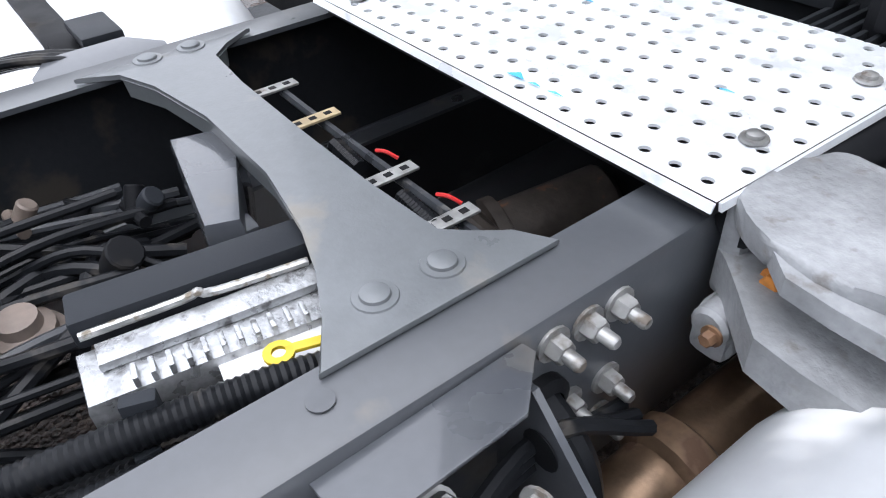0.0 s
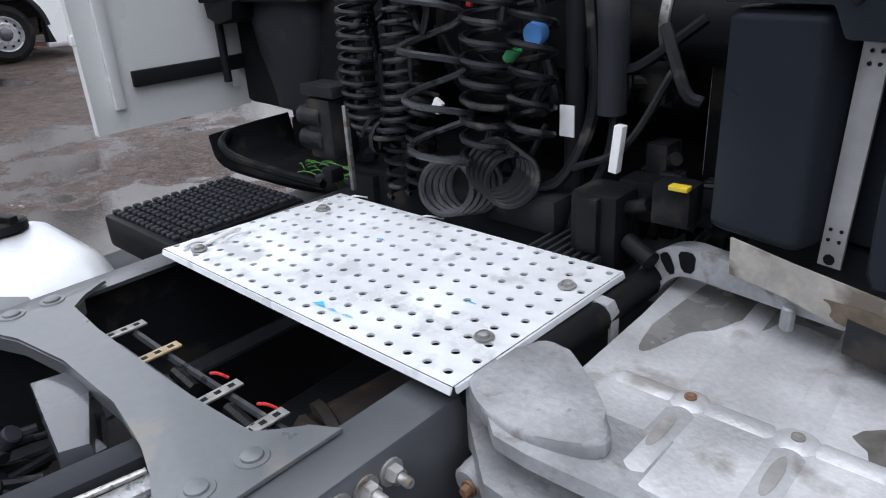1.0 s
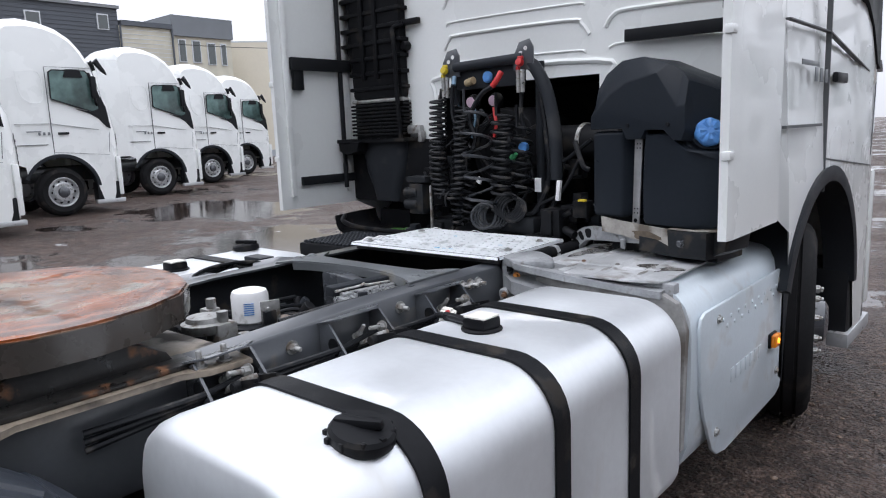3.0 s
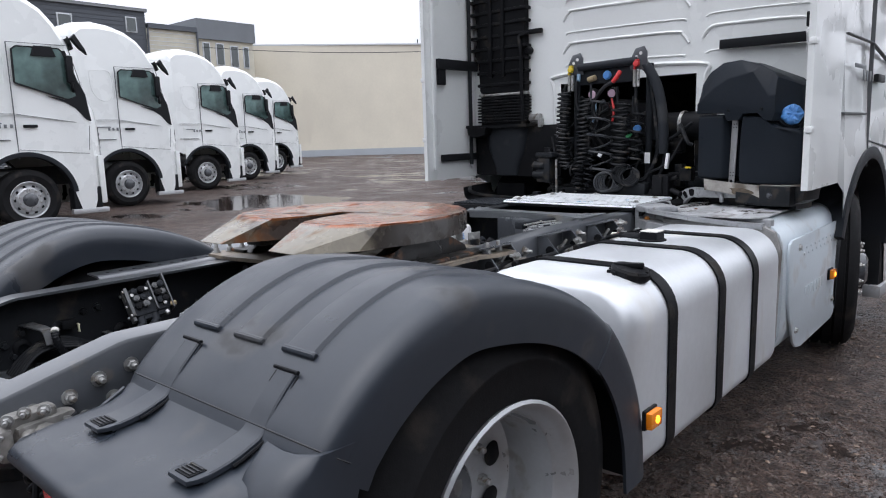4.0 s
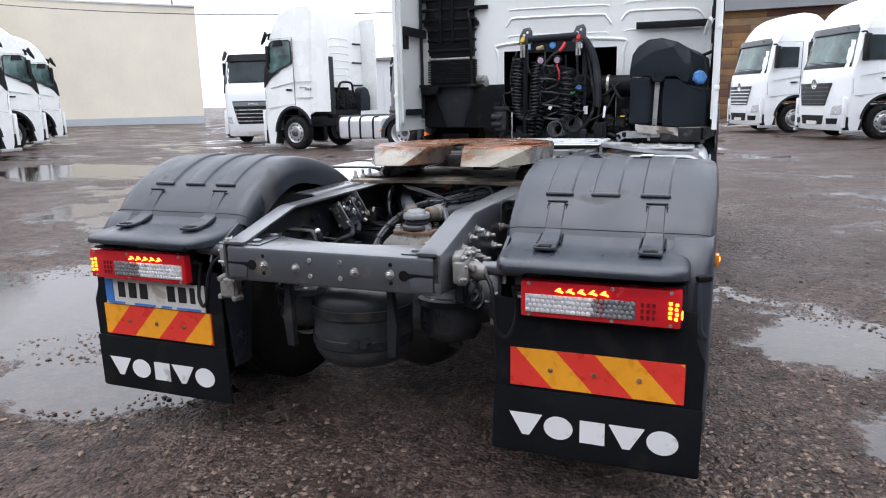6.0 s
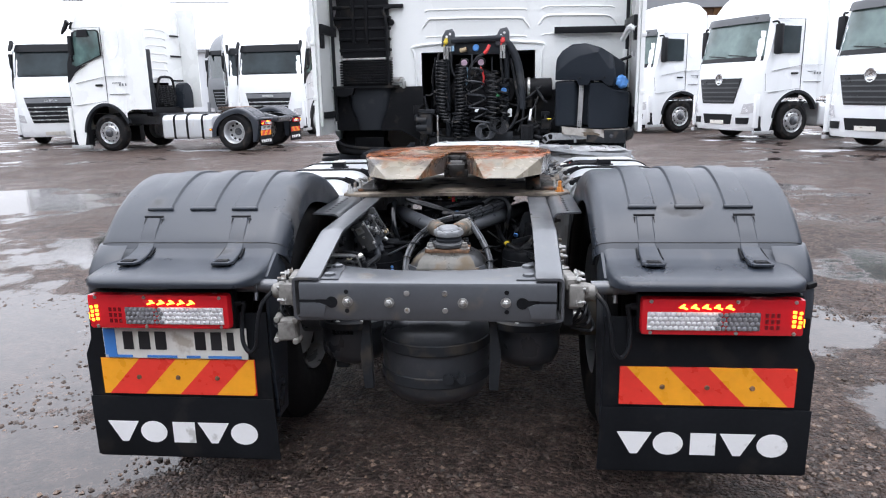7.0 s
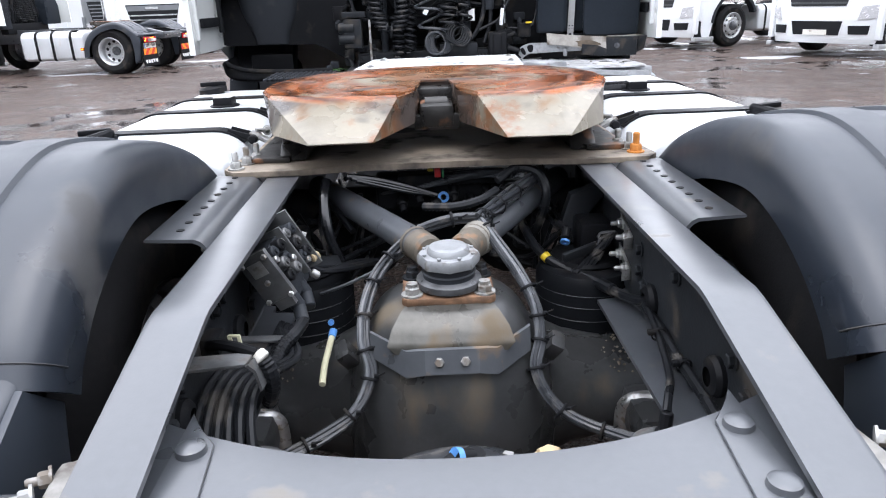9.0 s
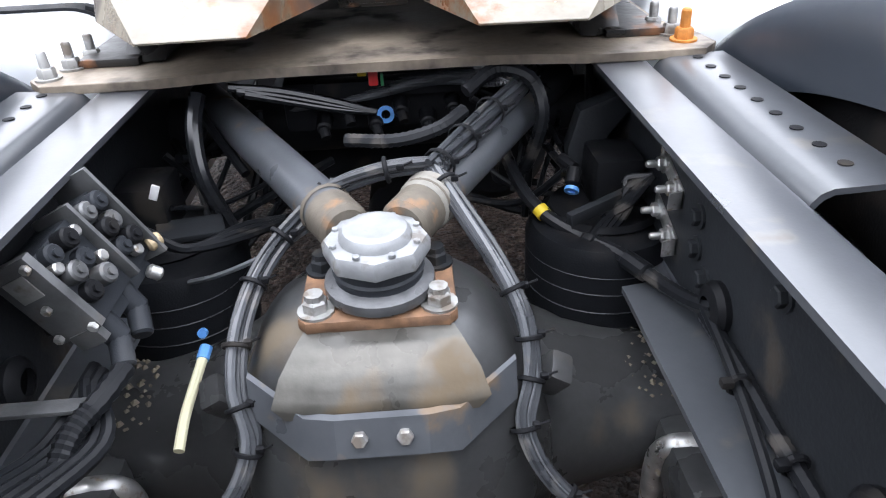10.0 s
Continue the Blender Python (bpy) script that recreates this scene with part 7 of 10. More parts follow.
    for x in (0.590, 0.724, 0.865, 1.006):
        if x > 0.6:
            loose("rib", lambda b: ridge(b, (x, 3.155), (x - 0.012, 3.50)), M_TOPPLATE, parent=top)
            loose("rib", lambda b: ridge(b, (x, 3.12), (x - 0.002, 2.955)), M_TOPPLATE, parent=top)
            loose("rib_hollow", lambda b: slab(b, [(x - 0.001 + 0.009 * math.cos(t), 3.052 + 0.042 * math.sin(t), 1.0212) for t in [2 * math.pi * k / 16 for k in range(16)]], (0, 0, 0.0008)), M_CAST_DULL, parent=top)
            loose("boss", lambda b: lathe(b, [(0.030, -0.001), (0.024, 0.003), (0.016, 0.0065), (0, 0.007)], (x, 3.138, 1.0155), (0, 0, 1), 18), M_TOPPLATE, parent=top)
            loose("bolt", lambda b: bolt(b, (x, 3.138, 1.022), (0, 0, 1), 0.006, 0.003), M_RUSTY if x < 0.8 else M_CAST_DULL, parent=top)
        if x < 1.0:
            loose("cross_rib", lambda b: ridge(b, (x + 0.02, 3.138), (x + 0.115, 3.137), 0.022, 0.005), M_TOPPLATE, parent=top)
    loose("dark_patch", lambda b: slab(b, [(x, y, 1.0163) for x, y in smooth2([(0.585, 3.30), (0.600, 3.225), (0.618, 3.225), (0.645, 3.31), (0.675, 3.345), (0.700, 3.405), (0.735, 3.385), (0.760, 3.44), (0.86, 3.42), (0.96, 3.44), (1.06, 3.40), (1.06, 3.60), (0.60, 3.56)], 3)], (0, 0, 0.0006)), M_PATCHDARK, "dark patch under the tank", parent=top)
    loose("oil_stain", lambda b: slab(b, [(1.0 + 0.085 * (1 + 0.3 * math.sin(3 * a + 1)) * math.cos(a), 3.17 + 0.055 * (1 + 0.35 * math.sin(4 * a)) * math.sin(a), 1.0165) for a in [2 * math.pi * k / 24 for k in range(24)]], (0, 0, 0.0006)), M_STAIN, "dark oily wet patch", parent=top)
    # body of the box: rounded section run along y
    for s in (1, -1):
        bm = bmesh.new()
        sec = [(0.62, 0.36), (1.10, 0.34), (1.17, 0.37), (1.20, 0.45), (1.207, 0.60), (1.207, 0.84), (1.200, 0.89), (1.183, 0.935), (1.155, 0.968), (1.12, 0.988), (1.07, 0.996), (0.62, 0.996)]
        low = 1.0 if s > 0 else 0.80
        vs = loft(bm, [[(s * x, y, z * low) for x, z in sec] for y in (2.985, 4.02)], closed=True)
        bm.faces.new(vs[0][::-1])
        bm.faces.new(vs[-1])
        bx = part("silencer_box" if s > 0 else "battery_box", bm, M_BOX if s > 0 else M_PLASTIC, truck, "pale blue-grey silencer cover" if s > 0 else "dark plastic battery box")
        if s < 0:
            continue
        bm = bmesh.new()
        slab(bm, [(1.206, y, z) for y, z in ((3.03, 0.85), (3.045, 0.885), (3.08, 0.90), (3.94, 0.90), (3.985, 0.87), (4.01, 0.80), (4.03, 0.42), (4.0, 0.35), (3.94, 0.33), (3.30, 0.322), (3.22, 0.335), (3.17, 0.37), (3.09, 0.52), (3.05, 0.62))], (0.014, 0, 0), 0.006)
        part("cover_panel", bm, M_BOX, bx, "pale blue-grey cover with pressed marks")
        for k in range(18):
            loose("pressed_dot", lambda b: lathe(b, [(0.009, 0), (0.007, 0.004), (0, 0.005)], (1.2195, 3.25 + 0.04 * k, 0.835 - (0.03 if k % 2 else 0)), (1, 0, 0), 8), M_BOX, parent=bx)
        for z, y0, n in ((0.60, 3.36, 7),):
            for k in range(n):
                loose("pressed_bar", lambda b: box(b, (1.220, y0 + 0.055 * k, z), (0.006, 0.035, 0.055), 0.003), M_BOX, parent=bx)
        for y, z in ((3.20, 0.85), (3.20, 0.43), (3.93, 0.85), (3.93, 0.45)):
            loose("bolt", lambda b: bolt(b, (1.220, y, z), (1, 0, 0), 0.012, 0.008), M_STEEL, parent=bx)
        loose("end_frame", lambda b: slab(b, [(x, 2.955, z) for x, z in ((0.60, 0.40), (1.12, 0.36), (1.19, 0.44), (1.20, 0.86), (1.17, 0.95), (1.10, 0.985), (0.62, 0.985))], (0, 0.035, 0), 0.01), M_CAST_DULL, parent=bx)
    side_lamp(truck, 1.240, 3.84, 0.612, 1)
    # dark mudguard between the box and the front wheel
    for s in (-1, 1):
        loose("wheel_guard", lambda b: slab(b, [(s * 0.86, y, z) for y, z in [(4.03, 1.05), (3.98, 0.80), (3.96, 0.40), (4.04, 0.36), (4.06, 0.70), (4.14, 0.98), (4.25, 1.12), (4.10, 1.16)]], (s * 0.36, 0, 0), 0.01), M_PLASTIC)


silencer()
lift(("cast_carrier",), Matrix.Translation((0.016, -0.052, 0.012)))


def fluid_tank():
    # the tank stands turned: a runs along its face, b goes in, z up
    turn = radians(13)

    def at(a, b, z):
        return V(0.617 + a * math.cos(turn) + b * math.sin(turn), 3.405 - a * math.sin(turn) + b * math.cos(turn), z)

    def rounded(bm, angle, off, seg=2):
        bmesh.ops.recalc_face_normals(bm, faces=bm.faces[:])
        sharp = [e for e in bm.edges if len(e.link_faces) == 2 and e.calc_face_angle(0) > angle]
        bmesh.ops.bevel(bm, geom=sharp, offset=off, segments=seg, profile=0.6, affect='EDGES', clamp_overlap=True)

    def up(bm, foot, z0, z1, off=0.018):
        slab(bm, [at(a, b, z0) for a, b in foot], (0, 0, z1 - z0), off, 3)

    bm = bmesh.new()
    up(bm, [(-0.006, 0.03), (0.004, 0.006), (0.028, 0), (0.140, 0), (0.156, 0.012), (0.172, 0.10), (0.172, 0.30), (-0.006, 0.30)], 1.165, 1.512)
    body = part("fluid_tank", bm, M_TANKBLACK, truck, "black moulded fluid tank with a blue cap", smooth=45)
    bm = bmesh.new()
    side = smooth2([(0.262, 1.145), (0.40, 1.143), (0.53, 1.147), (0.550, 1.165), (0.556, 1.28), (0.552, 1.40), (0.53, 1.428), (0.45, 1.438), (0.405, 1.468), (0.362, 1.496), (0.275, 1.498), (0.258, 1.480), (0.250, 1.30), (0.252, 1.165)], 2)
    rows = []
    for b, k in ((0.0, 0.018), (0.006, 0.006), (0.022, 0.0), (0.30, 0.0)):
        rows.append([at(0.40 + (x - 0.40) * (1 - 3 * k), b + 0.9 * max(0.0, x - 0.49), 1.32 + (z - 1.32) * (1 - 2.5 * k)) for x, z in side])
    vs = loft(bm, rows, closed=True)
    bm.faces.new(vs[0][::-1])
    bm.faces.new(vs[-1])
    part("tank_half", bm, M_TANKBLACK, body, smooth=45)
    # waist between the halves, and the sloping shoulder under the neck
    bm = bmesh.new()
    up(bm, [(0.165, 0.085), (0.250, 0.085), (0.250, 0.30), (0.165, 0.30)], 1.17, 1.49, 0.01)
    part("tank_waist", bm, M_TANKBLACK, body)
    # hood: flat face, a band that leans back all round, a lighter slanting facet, and the side that falls away
    face = [(-0.002, 1.520), (0.160, 1.520), (0.180, 1.478), (0.252, 1.478), (0.270, 1.512), (0.350, 1.512), (0.395, 1.472), (0.432, 1.470), (0.446, 1.510), (0.447, 1.598), (0.410, 1.594), (0.320, 1.722), (0.288, 1.716), (0.178, 1.697), (0.100, 1.655), (0.040, 1.605), (0.0, 1.570)]
    front = [at(a, -0.012, z) for a, z in face]
    low = face[:7]
    rim = [(0.450, 0.04, 1.465), (0.462, 0.04, 1.510), (0.430, 0.03, 1.688), (0.400, 0.04, 1.718), (0.335, 0.04, 1.758), (0.220, 0.04, 1.792), (0.118, 0.04, 1.786), (0.040, 0.04, 1.740), (0.0, 0.035, 1.680), (-0.006, 0.03, 1.610)]
    deep = [(0.515, 0.13, 1.450), (0.520, 0.13, 1.510), (0.503, 0.13, 1.645), (0.430, 0.13, 1.695), (0.310, 0.14, 1.745), (0.210, 0.15, 1.788), (0.110, 0.15, 1.785), (0.035, 0.15, 1.742), (-0.004, 0.15, 1.680), (-0.008, 0.15, 1.610)]
    rows = [front, [at(a, 0.035, z) for a, z in low] + [at(*p) for p in rim], [at(a, 0.14, z) for a, z in low] + [at(*p) for p in deep], [at(a, 0.29, z) for a, z in low] + [at(a, 0.29, z - 0.006) for a, _, z in deep]]
    bm = bmesh.new()
    vs = loft(bm, rows, closed=True)
    bm.faces.new(vs[0][::-1])
    bm.faces.new(vs[-1])
    rounded(bm, 0.30, 0.007)
    hood = part("tank_hood", bm, M_TANKBLACK, body, "black faceted hood over the tank", smooth=22)
    for a in (0.190, 0.374):
        loose("screw", lambda b: lathe(b, [(0.009, 0), (0.008, 0.004), (0.004, 0.005), (0, 0.003)], at(a, -0.012, 1.531), at(0, -1, 0) - at(0, 0, 0), 10), M_PLASTIC_BK, parent=hood)
    # bare metal strap in the waist
    bm = bmesh.new()
    slab(bm, [at(0.165, 0.050, 1.140), at(0.200, 0.050, 1.140), at(0.205, 0.050, 1.28), at(0.213, 0.050, 1.480), at(0.176, 0.050, 1.480), at(0.170, 0.050, 1.28)], at(0, 0.006, 0) - at(0, 0, 0), 0.001)
    strap = part("tank_strap", bm, M_STRAPMETAL, body, "bare metal tank strap")
    for a, z, r in ((0.182, 1.152, 0.009), (0.176, 1.183, 0.003), (0.192, 1.183, 0.003), (0.177, 1.200, 0.003), (0.193, 1.200, 0.003), (0.188, 1.442, 0.003), (0.202, 1.442, 0.003), (0.189, 1.459, 0.003), (0.203, 1.459, 0.003)):
        loose("strap_hole", lambda b: lathe(b, [(0, 0), (r, 0), (r, 0.001), (0, 0.001)], at(a, 0.0495, z), at(0, -1, 0) - at(0, 0, 0), 8), M_PLASTIC_BK, parent=strap)
    # neck with its thick ring, and the cap in crumpled film
    way = V(0.46, -0.80, 0.34).normalized()
    c = at(0.482, 0.080, 1.490)
    loose("filler_neck", lambda b: lathe(b, [(0.118, -0.12), (0.108, -0.075), (0.098, -0.050), (0.094, -0.030), (0.088, -0.018), (0.078, -0.012), (0.066, -0.014), (0.062, -0.006), (0.060, 0.006), (0, 0.006)], c, way, 28), M_TANKBLACK, parent=body)
    bm = bmesh.new()
    u, v, d = frame_of(way)
    rows = []
    for r, h in ((0.044, 0.004), (0.051, 0.010), (0.052, 0.022), (0.048, 0.038), (0.036, 0.047), (0.014, 0.046)):
        rows.append([c + d * (h + 0.004 * math.sin(5 * a + r * 90) + 0.002 * math.sin(11 * a + 2)) + r * (1 + 0.022 * math.cos(7 * a + r * 40) + 0.02 * math.cos(4 * a + 1)) * (math.cos(a) * u + math.sin(a) * v) for a in [2 * math.pi * k / 40 for k in range(40)]])
    vs = loft(bm, rows, closed=True)
    bm.faces.new(vs[-1])
    part("blue_cap", bm, M_BLUE, body, "blue filler cap wrapped in crumpled film", smooth=40)
    # carrier: pale strip along the foot, dark brackets, and the quarter-round cast end
    br = loose("tank_carrier", lambda b: slab(b, [at(a, -0.012, z) for a, z in ((0.055, 1.166), (0.060, 1.104), (0.16, 1.098), (0.30, 1.072), (0.385, 1.052), (0.385, 1.140), (0.30, 1.145), (0.16, 1.155))], at(0, 0.006, 0) - at(0, 0, 0), 0.001), M_CARRIER, "dirty bare metal tank carrier")
    loose("carrier_lip", lambda b: slab(b, [at(a, b2, 1.140) for a, b2 in ((0.385, -0.016), (0.50, -0.014), (0.545, 0.010), (0.575, 0.05), (0.56, 0.09), (0.40, 0.07))], (0, 0, 0.005), 0.002), M_CARRIER, parent=br)
    loose("carrier_bracket", lambda b: (slab(b, [at(a, -0.016, z) for a, z in ((0.378, 1.138), (0.386, 1.044), (0.402, 1.036), (0.545, 1.040), (0.545, 1.139))], at(0, 0.10, 0) - at(0, 0, 0), 0.006), slab(b, [at(a, 0.03, z) for a, z in ((0.54, 1.139), (0.54, 1.045), (0.590, 1.070), (0.600, 1.139))], at(0, 0.16, 0) - at(0, 0, 0), 0.01)), M_CHASSIS_DK, "dark bracket", parent=br)
    loose("under_bracket", lambda b: slab(b, [at(a, -0.016, z) for a, z in ((0.250, 1.104), (0.250, 1.046), (0.390, 1.036), (0.390, 1.075), (0.33, 1.098))], at(0, 0.12, 0) - at(0, 0, 0), 0.006), M_CHASSIS_DK, parent=br)
    loose("carrier_bed", lambda b: up(b, [(0.02, 0.10), (0.52, 0.10), (0.50, 0.30), (0.02, 0.30)], 1.010, 1.160, 0.01), M_CHASSIS_DK, parent=br)
    loose("bolt", lambda b: bolt(b, at(0.440, -0.017, 1.092), at(0, -1, 0) - at(0, 0, 0), 0.011, 0.009), M_CHASSIS, parent=br)
    loose("dirt_patch", lambda b: slab(b, [at(0.275 + 0.065 * (1 + 0.25 * math.sin(3 * t + 1)) * math.cos(t), -0.0135, 1.106 + 0.018 * (1 + 0.3 * math.sin(2 * t)) * math.sin(t) - 0.12 * 0.065 * math.cos(t)) for t in [2 * math.pi * k / 18 for k in range(18)]], at(0, 0.001, 0) - at(0, 0, 0)), M_DIRTPATCH, "brown dirt patch", parent=br)
    ca, cz, big, small = -0.022, 0.985, 0.128, 0.072
    outer = arc(ca, cz, big, 186, 84, 14)
    inner = arc(ca, cz, small, 76, 186, 12)
    end = loose("cast_end", lambda b: slab(b, [at(a, 0.012, z) for a, z in outer + [(0.10, 1.112), (0.25, 1.100), (0.25, 1.066), (0.16, 1.064), (0.06, 1.060)] + inner], at(0, 0.035, 0) - at(0, 0, 0), 0.005), M_CAST, "cast end piece with oval openings", parent=br)
    for t, w, h in ((168, 0.019, 0.009), (146, 0.020, 0.010), (123, 0.021, 0.012), (98, 0.020, 0.018)):
        c1, k1 = math.cos(radians(t)), math.sin(radians(t))
        loose("oval_opening", lambda b: slab(b, [at(ca + (0.100 + w * u1) * c1 - h * v1 * k1, 0.0115, cz + (0.100 + w * u1) * k1 + h * v1 * c1) for u1, v1 in ((-1, -0.4), (-0.6, -0.8), (0.5, -1), (0.9, -0.7), (1, 0), (0.9, 0.7), (0.5, 1), (-0.6, 0.8), (-1, 0.4))], at(0, -0.001, 0) - at(0, 0, 0)), M_PLASTIC_BK, parent=end)
    loose("end_peg", lambda b: cyl(b, at(0.16, 0.0, 1.080), at(0.16, 0.0, 1.040), 0.011, n=10, edge=0.003), M_CAST, parent=end)


M_STRAPMETAL = surf("bare_strap_metal", (0.42, 0.42, 0.42), 0.5, 0.5, var=0.12, scale=20, bump=0.1)
M_DIRTPATCH = surf("brown_road_dirt", (0.10, 0.078, 0.055), 0.8, var=0.4, scale=40, bump=0.4)


M_CARRIER = surf("dirty_bare_metal", (0.36, 0.34, 0.31), 0.6, 0.3, var=0.25, scale=14, bump=0.3, dirt=((0.12, 0.10, 0.08), 0.35, 10))
fluid_tank()


# ---- back of the cab: pressed beads, bars, air duct ----
def cab_back():
    rear = 3.735

    def bead(run, w=0.010):
        loose("pressed_bead", lambda b: tube(b, [(x, rear + 0.004, z) for x, z in run], w, 6, 4), M_WHITE)

    for z0 in (1.97, 2.18, 2.39, 2.60, 2.81, 3.02):
        for x0, x1 in ((-0.45, 0.42), (0.50, 1.12)):
            bead([(x0, z0), (x0 + 0.04, z0 + 0.05), (x0 + 0.12, z0 + 0.065), (x1 - 0.12, z0 + 0.055), (x1 - 0.04, z0 + 0.03), (x1, z0 - 0.02)])
            bead([(x0 + 0.02, z0 - 0.09), (x0 + 0.10, z0 - 0.075), (x1 - 0.10, z0 - 0.085), (x1 - 0.02, z0 - 0.10)], 0.006)
    bead([(-0.50, 1.10), (-0.52, 1.70), (-0.46, 1.83), (0.46, 1.83), (0.52, 1.70), (0.50, 1.10)], 0.014)
    # flat black backing panels added in place of the dark clutter below the wall
    loose("rear_backing", lambda b: slab(b, [(x, 3.722, z) for x, z in ((-1.21, 1.15), (-1.18, 1.14), (-0.66, 1.14), (-0.50, 1.05), (-0.46, 1.05), (-0.46, 1.50), (-1.21, 1.50))], (0, 0.016, 0), 0.004), M_PLASTIC_BK, "black backing panel added under the cab's rear wall")
    loose("rear_backing", lambda b: (box(b, (0.72, 3.722, 1.20), (0.48, 0.016, 0.50), 0.004), box(b, (0.72, 3.70, 1.02), (0.50, 0.05, 0.10), 0.01)), M_PLASTIC_BK)
    loose("back_bar", lambda b: box(b, (0.93, 3.695, 1.912), (0.62, 0.03, 0.052), 0.004, (0, 0.5, 0)), M_BLACKTRIM, "black mounting bar")
    loose("back_bar", lambda b: box(b, (0.93, 3.695, 2.62), (0.62, 0.03, 0.05), 0.004), M_BLACKTRIM)
    loose("short_bar", lambda b: tube(b, [(1.12, 3.55, 1.66), (1.20, 3.50, 1.69)], 0.012, 8), M_BLACKTRIM)
    # ribs and bars on the inner side of the near and far deflectors
    for s in (-1, 1):
        loose("deflector_bar", lambda b: box(b, (s * 1.205, 3.53, 1.285), (0.02, 0.43, 0.050), 0.004), M_BLACKTRIM)
        loose("deflector_bar", lambda b: (box(b, (s * 1.19, 3.50, 1.945), (0.03, 0.44, 0.07), 0.006), box(b, (s * 1.20, 3.33, 1.88), (0.03, 0.07, 0.16), 0.008)), M_BLACKTRIM)
        loose("deflector_rod", lambda b: cyl(b, (s * 1.190, 3.64, 1.225), (s * 1.190, 3.64, 3.2), 0.014), M_BLACKTRIM)
        for y in (3.26, 3.68):
            loose("stiffener", lambda b: box(b, (s * 1.212, y, 2.2), (0.02, 0.035, 2.0), 0.006), M_WHITE)
        for z in (1.42, 1.83):
            loose("catch_block", lambda b: box(b, (s * 1.238, 3.19, z), (0.034, 0.045, 0.032), 0.008), M_WHITE)
    # grab handle on the far inside of the near deflector
    loose("white_handle", lambda b: (tube(b, [(1.14, 3.55, 1.82), (1.17, 3.40, 1.90), (1.20, 3.30, 1.88)], 0.022, 8), tube(b, [(1.16, 3.62, 1.40), (1.17, 3.60, 1.75)], 0.018, 8)), M_WHITE)
    # corrugated air duct, sunk into the corner of the rear wall
    cx, cy = -0.932, 3.81
    duct = loose("air_duct", lambda b: (box(b, (cx, cy, 2.75), (0.40, 0.25, 2.02), 0.02),), M_PLASTIC_BK, "black ribbed air intake duct")
    for k in range(22):
        z = 1.80 + 0.085 * k
        wide = k >= 3
        loose("duct_rib", lambda b: box(b, (cx - (0.03 if wide else 0.0), cy - 0.005, z), (0.50 if wide else 0.43, 0.265, 0.022), 0.006), M_PLASTIC_BK, parent=duct)
    loose("duct_shell", lambda b: slab(b, [(x, 3.70, z) for x, z in ((-1.145, 1.76), (-1.145, 1.96), (-1.19, 2.02), (-1.185, 2.06), (-1.15, 2.14), (-1.165, 2.22), (-1.185, 2.35), (-1.185, 3.6), (-1.10, 3.6), (-1.10, 1.76))], (0, 0.10, 0), 0.006), M_PLASTIC_BK, parent=duct)
    loose("duct_spine", lambda b: (box(b, (cx + 0.02, 3.676, 2.65), (0.03, 0.024, 1.6), 0.008), box(b, (cx - 0.09, 3.676, 2.65), (0.03, 0.024, 1.6), 0.008)), M_PLASTIC_BK, parent=duct)
    for k in range(9):
        loose("bellow_ring", lambda b: box(b, (cx, cy, 1.535 + 0.021 * k), (0.440, 0.27, 0.013), 0.006), M_PLASTIC_BK, parent=duct)
    loose("bellow_core", lambda b: box(b, (cx, cy, 1.62), (0.405, 0.240, 0.25), 0.02), M_PLASTIC_BK, parent=duct)
    loose("duct_clamp", lambda b: box(b, (cx, cy, 1.728), (0.415, 0.275, 0.020), 0.01), M_DULL, "bare metal hose clamp", parent=duct)
    loose("clamp_latch", lambda b: box(b, (cx + 0.212, 3.672, 1.728), (0.035, 0.016, 0.022), 0.003), M_DULL, parent=duct)
    loose("duct_shelf", lambda b: (slab(b, [(x, y, 1.490) for x, y in ((-1.20, 3.59), (-1.17, 3.57), (-1.05, 3.63), (-0.70, 3.65), (-0.66, 3.74), (-1.20, 3.74))], (0, 0, 0.022), 0.006), slab(b, [(x, 3.60, z) for x, z in ((-1.20, 1.495), (-1.19, 1.44), (-1.13, 1.42), (-1.04, 1.44), (-1.02, 1.495))], (0, 0.13, 0), 0.01)), M_PLASTIC_BK, parent=duct)
    bm = bmesh.new()
    loft(bm, [[(cx + 0.012 + w * math.copysign(abs(math.cos(t)) ** 0.55, math.cos(t)), 3.79 + d * math.copysign(abs(math.sin(t)) ** 0.55, math.sin(t)), z) for t in [2 * math.pi * k / 28 for k in range(28)]] for z, w, d in ((1.490, 0.195, 0.115), (1.42, 0.188, 0.113), (1.32, 0.168, 0.108), (1.27, 0.145, 0.104), (1.20, 0.115, 0.10), (1.145, 0.105, 0.095))], closed=True)
    part("duct_funnel", bm, M_PLASTIC, duct, smooth=60)
    loose("duct_rod", lambda b: (tube(b, [(-0.735, 3.665, 1.50), (-0.74, 3.655, 1.75), (-0.745, 3.655, 2.02), (-0.765, 3.67, 2.11), (-0.70, 3.69, 2.135)], 0.013, 8), box(b, (-0.70, 3.715, 2.142), (0.19, 0.03, 0.032), 0.006), cyl(b, (-0.71, 3.735, 2.017), (-0.71, 3.69, 2.017), 0.026, n=12, edge=0.006)), M_PLASTIC_BK)
    loose("pale_bracket", lambda b: (box(b, (-0.665, 3.715, 1.555), (0.10, 0.04, 0.05), 0.012), box(b, (-0.62, 3.715, 1.515), (0.03, 0.04, 0.06), 0.008)), M_DULL, "dull cast bracket")


cab_back()


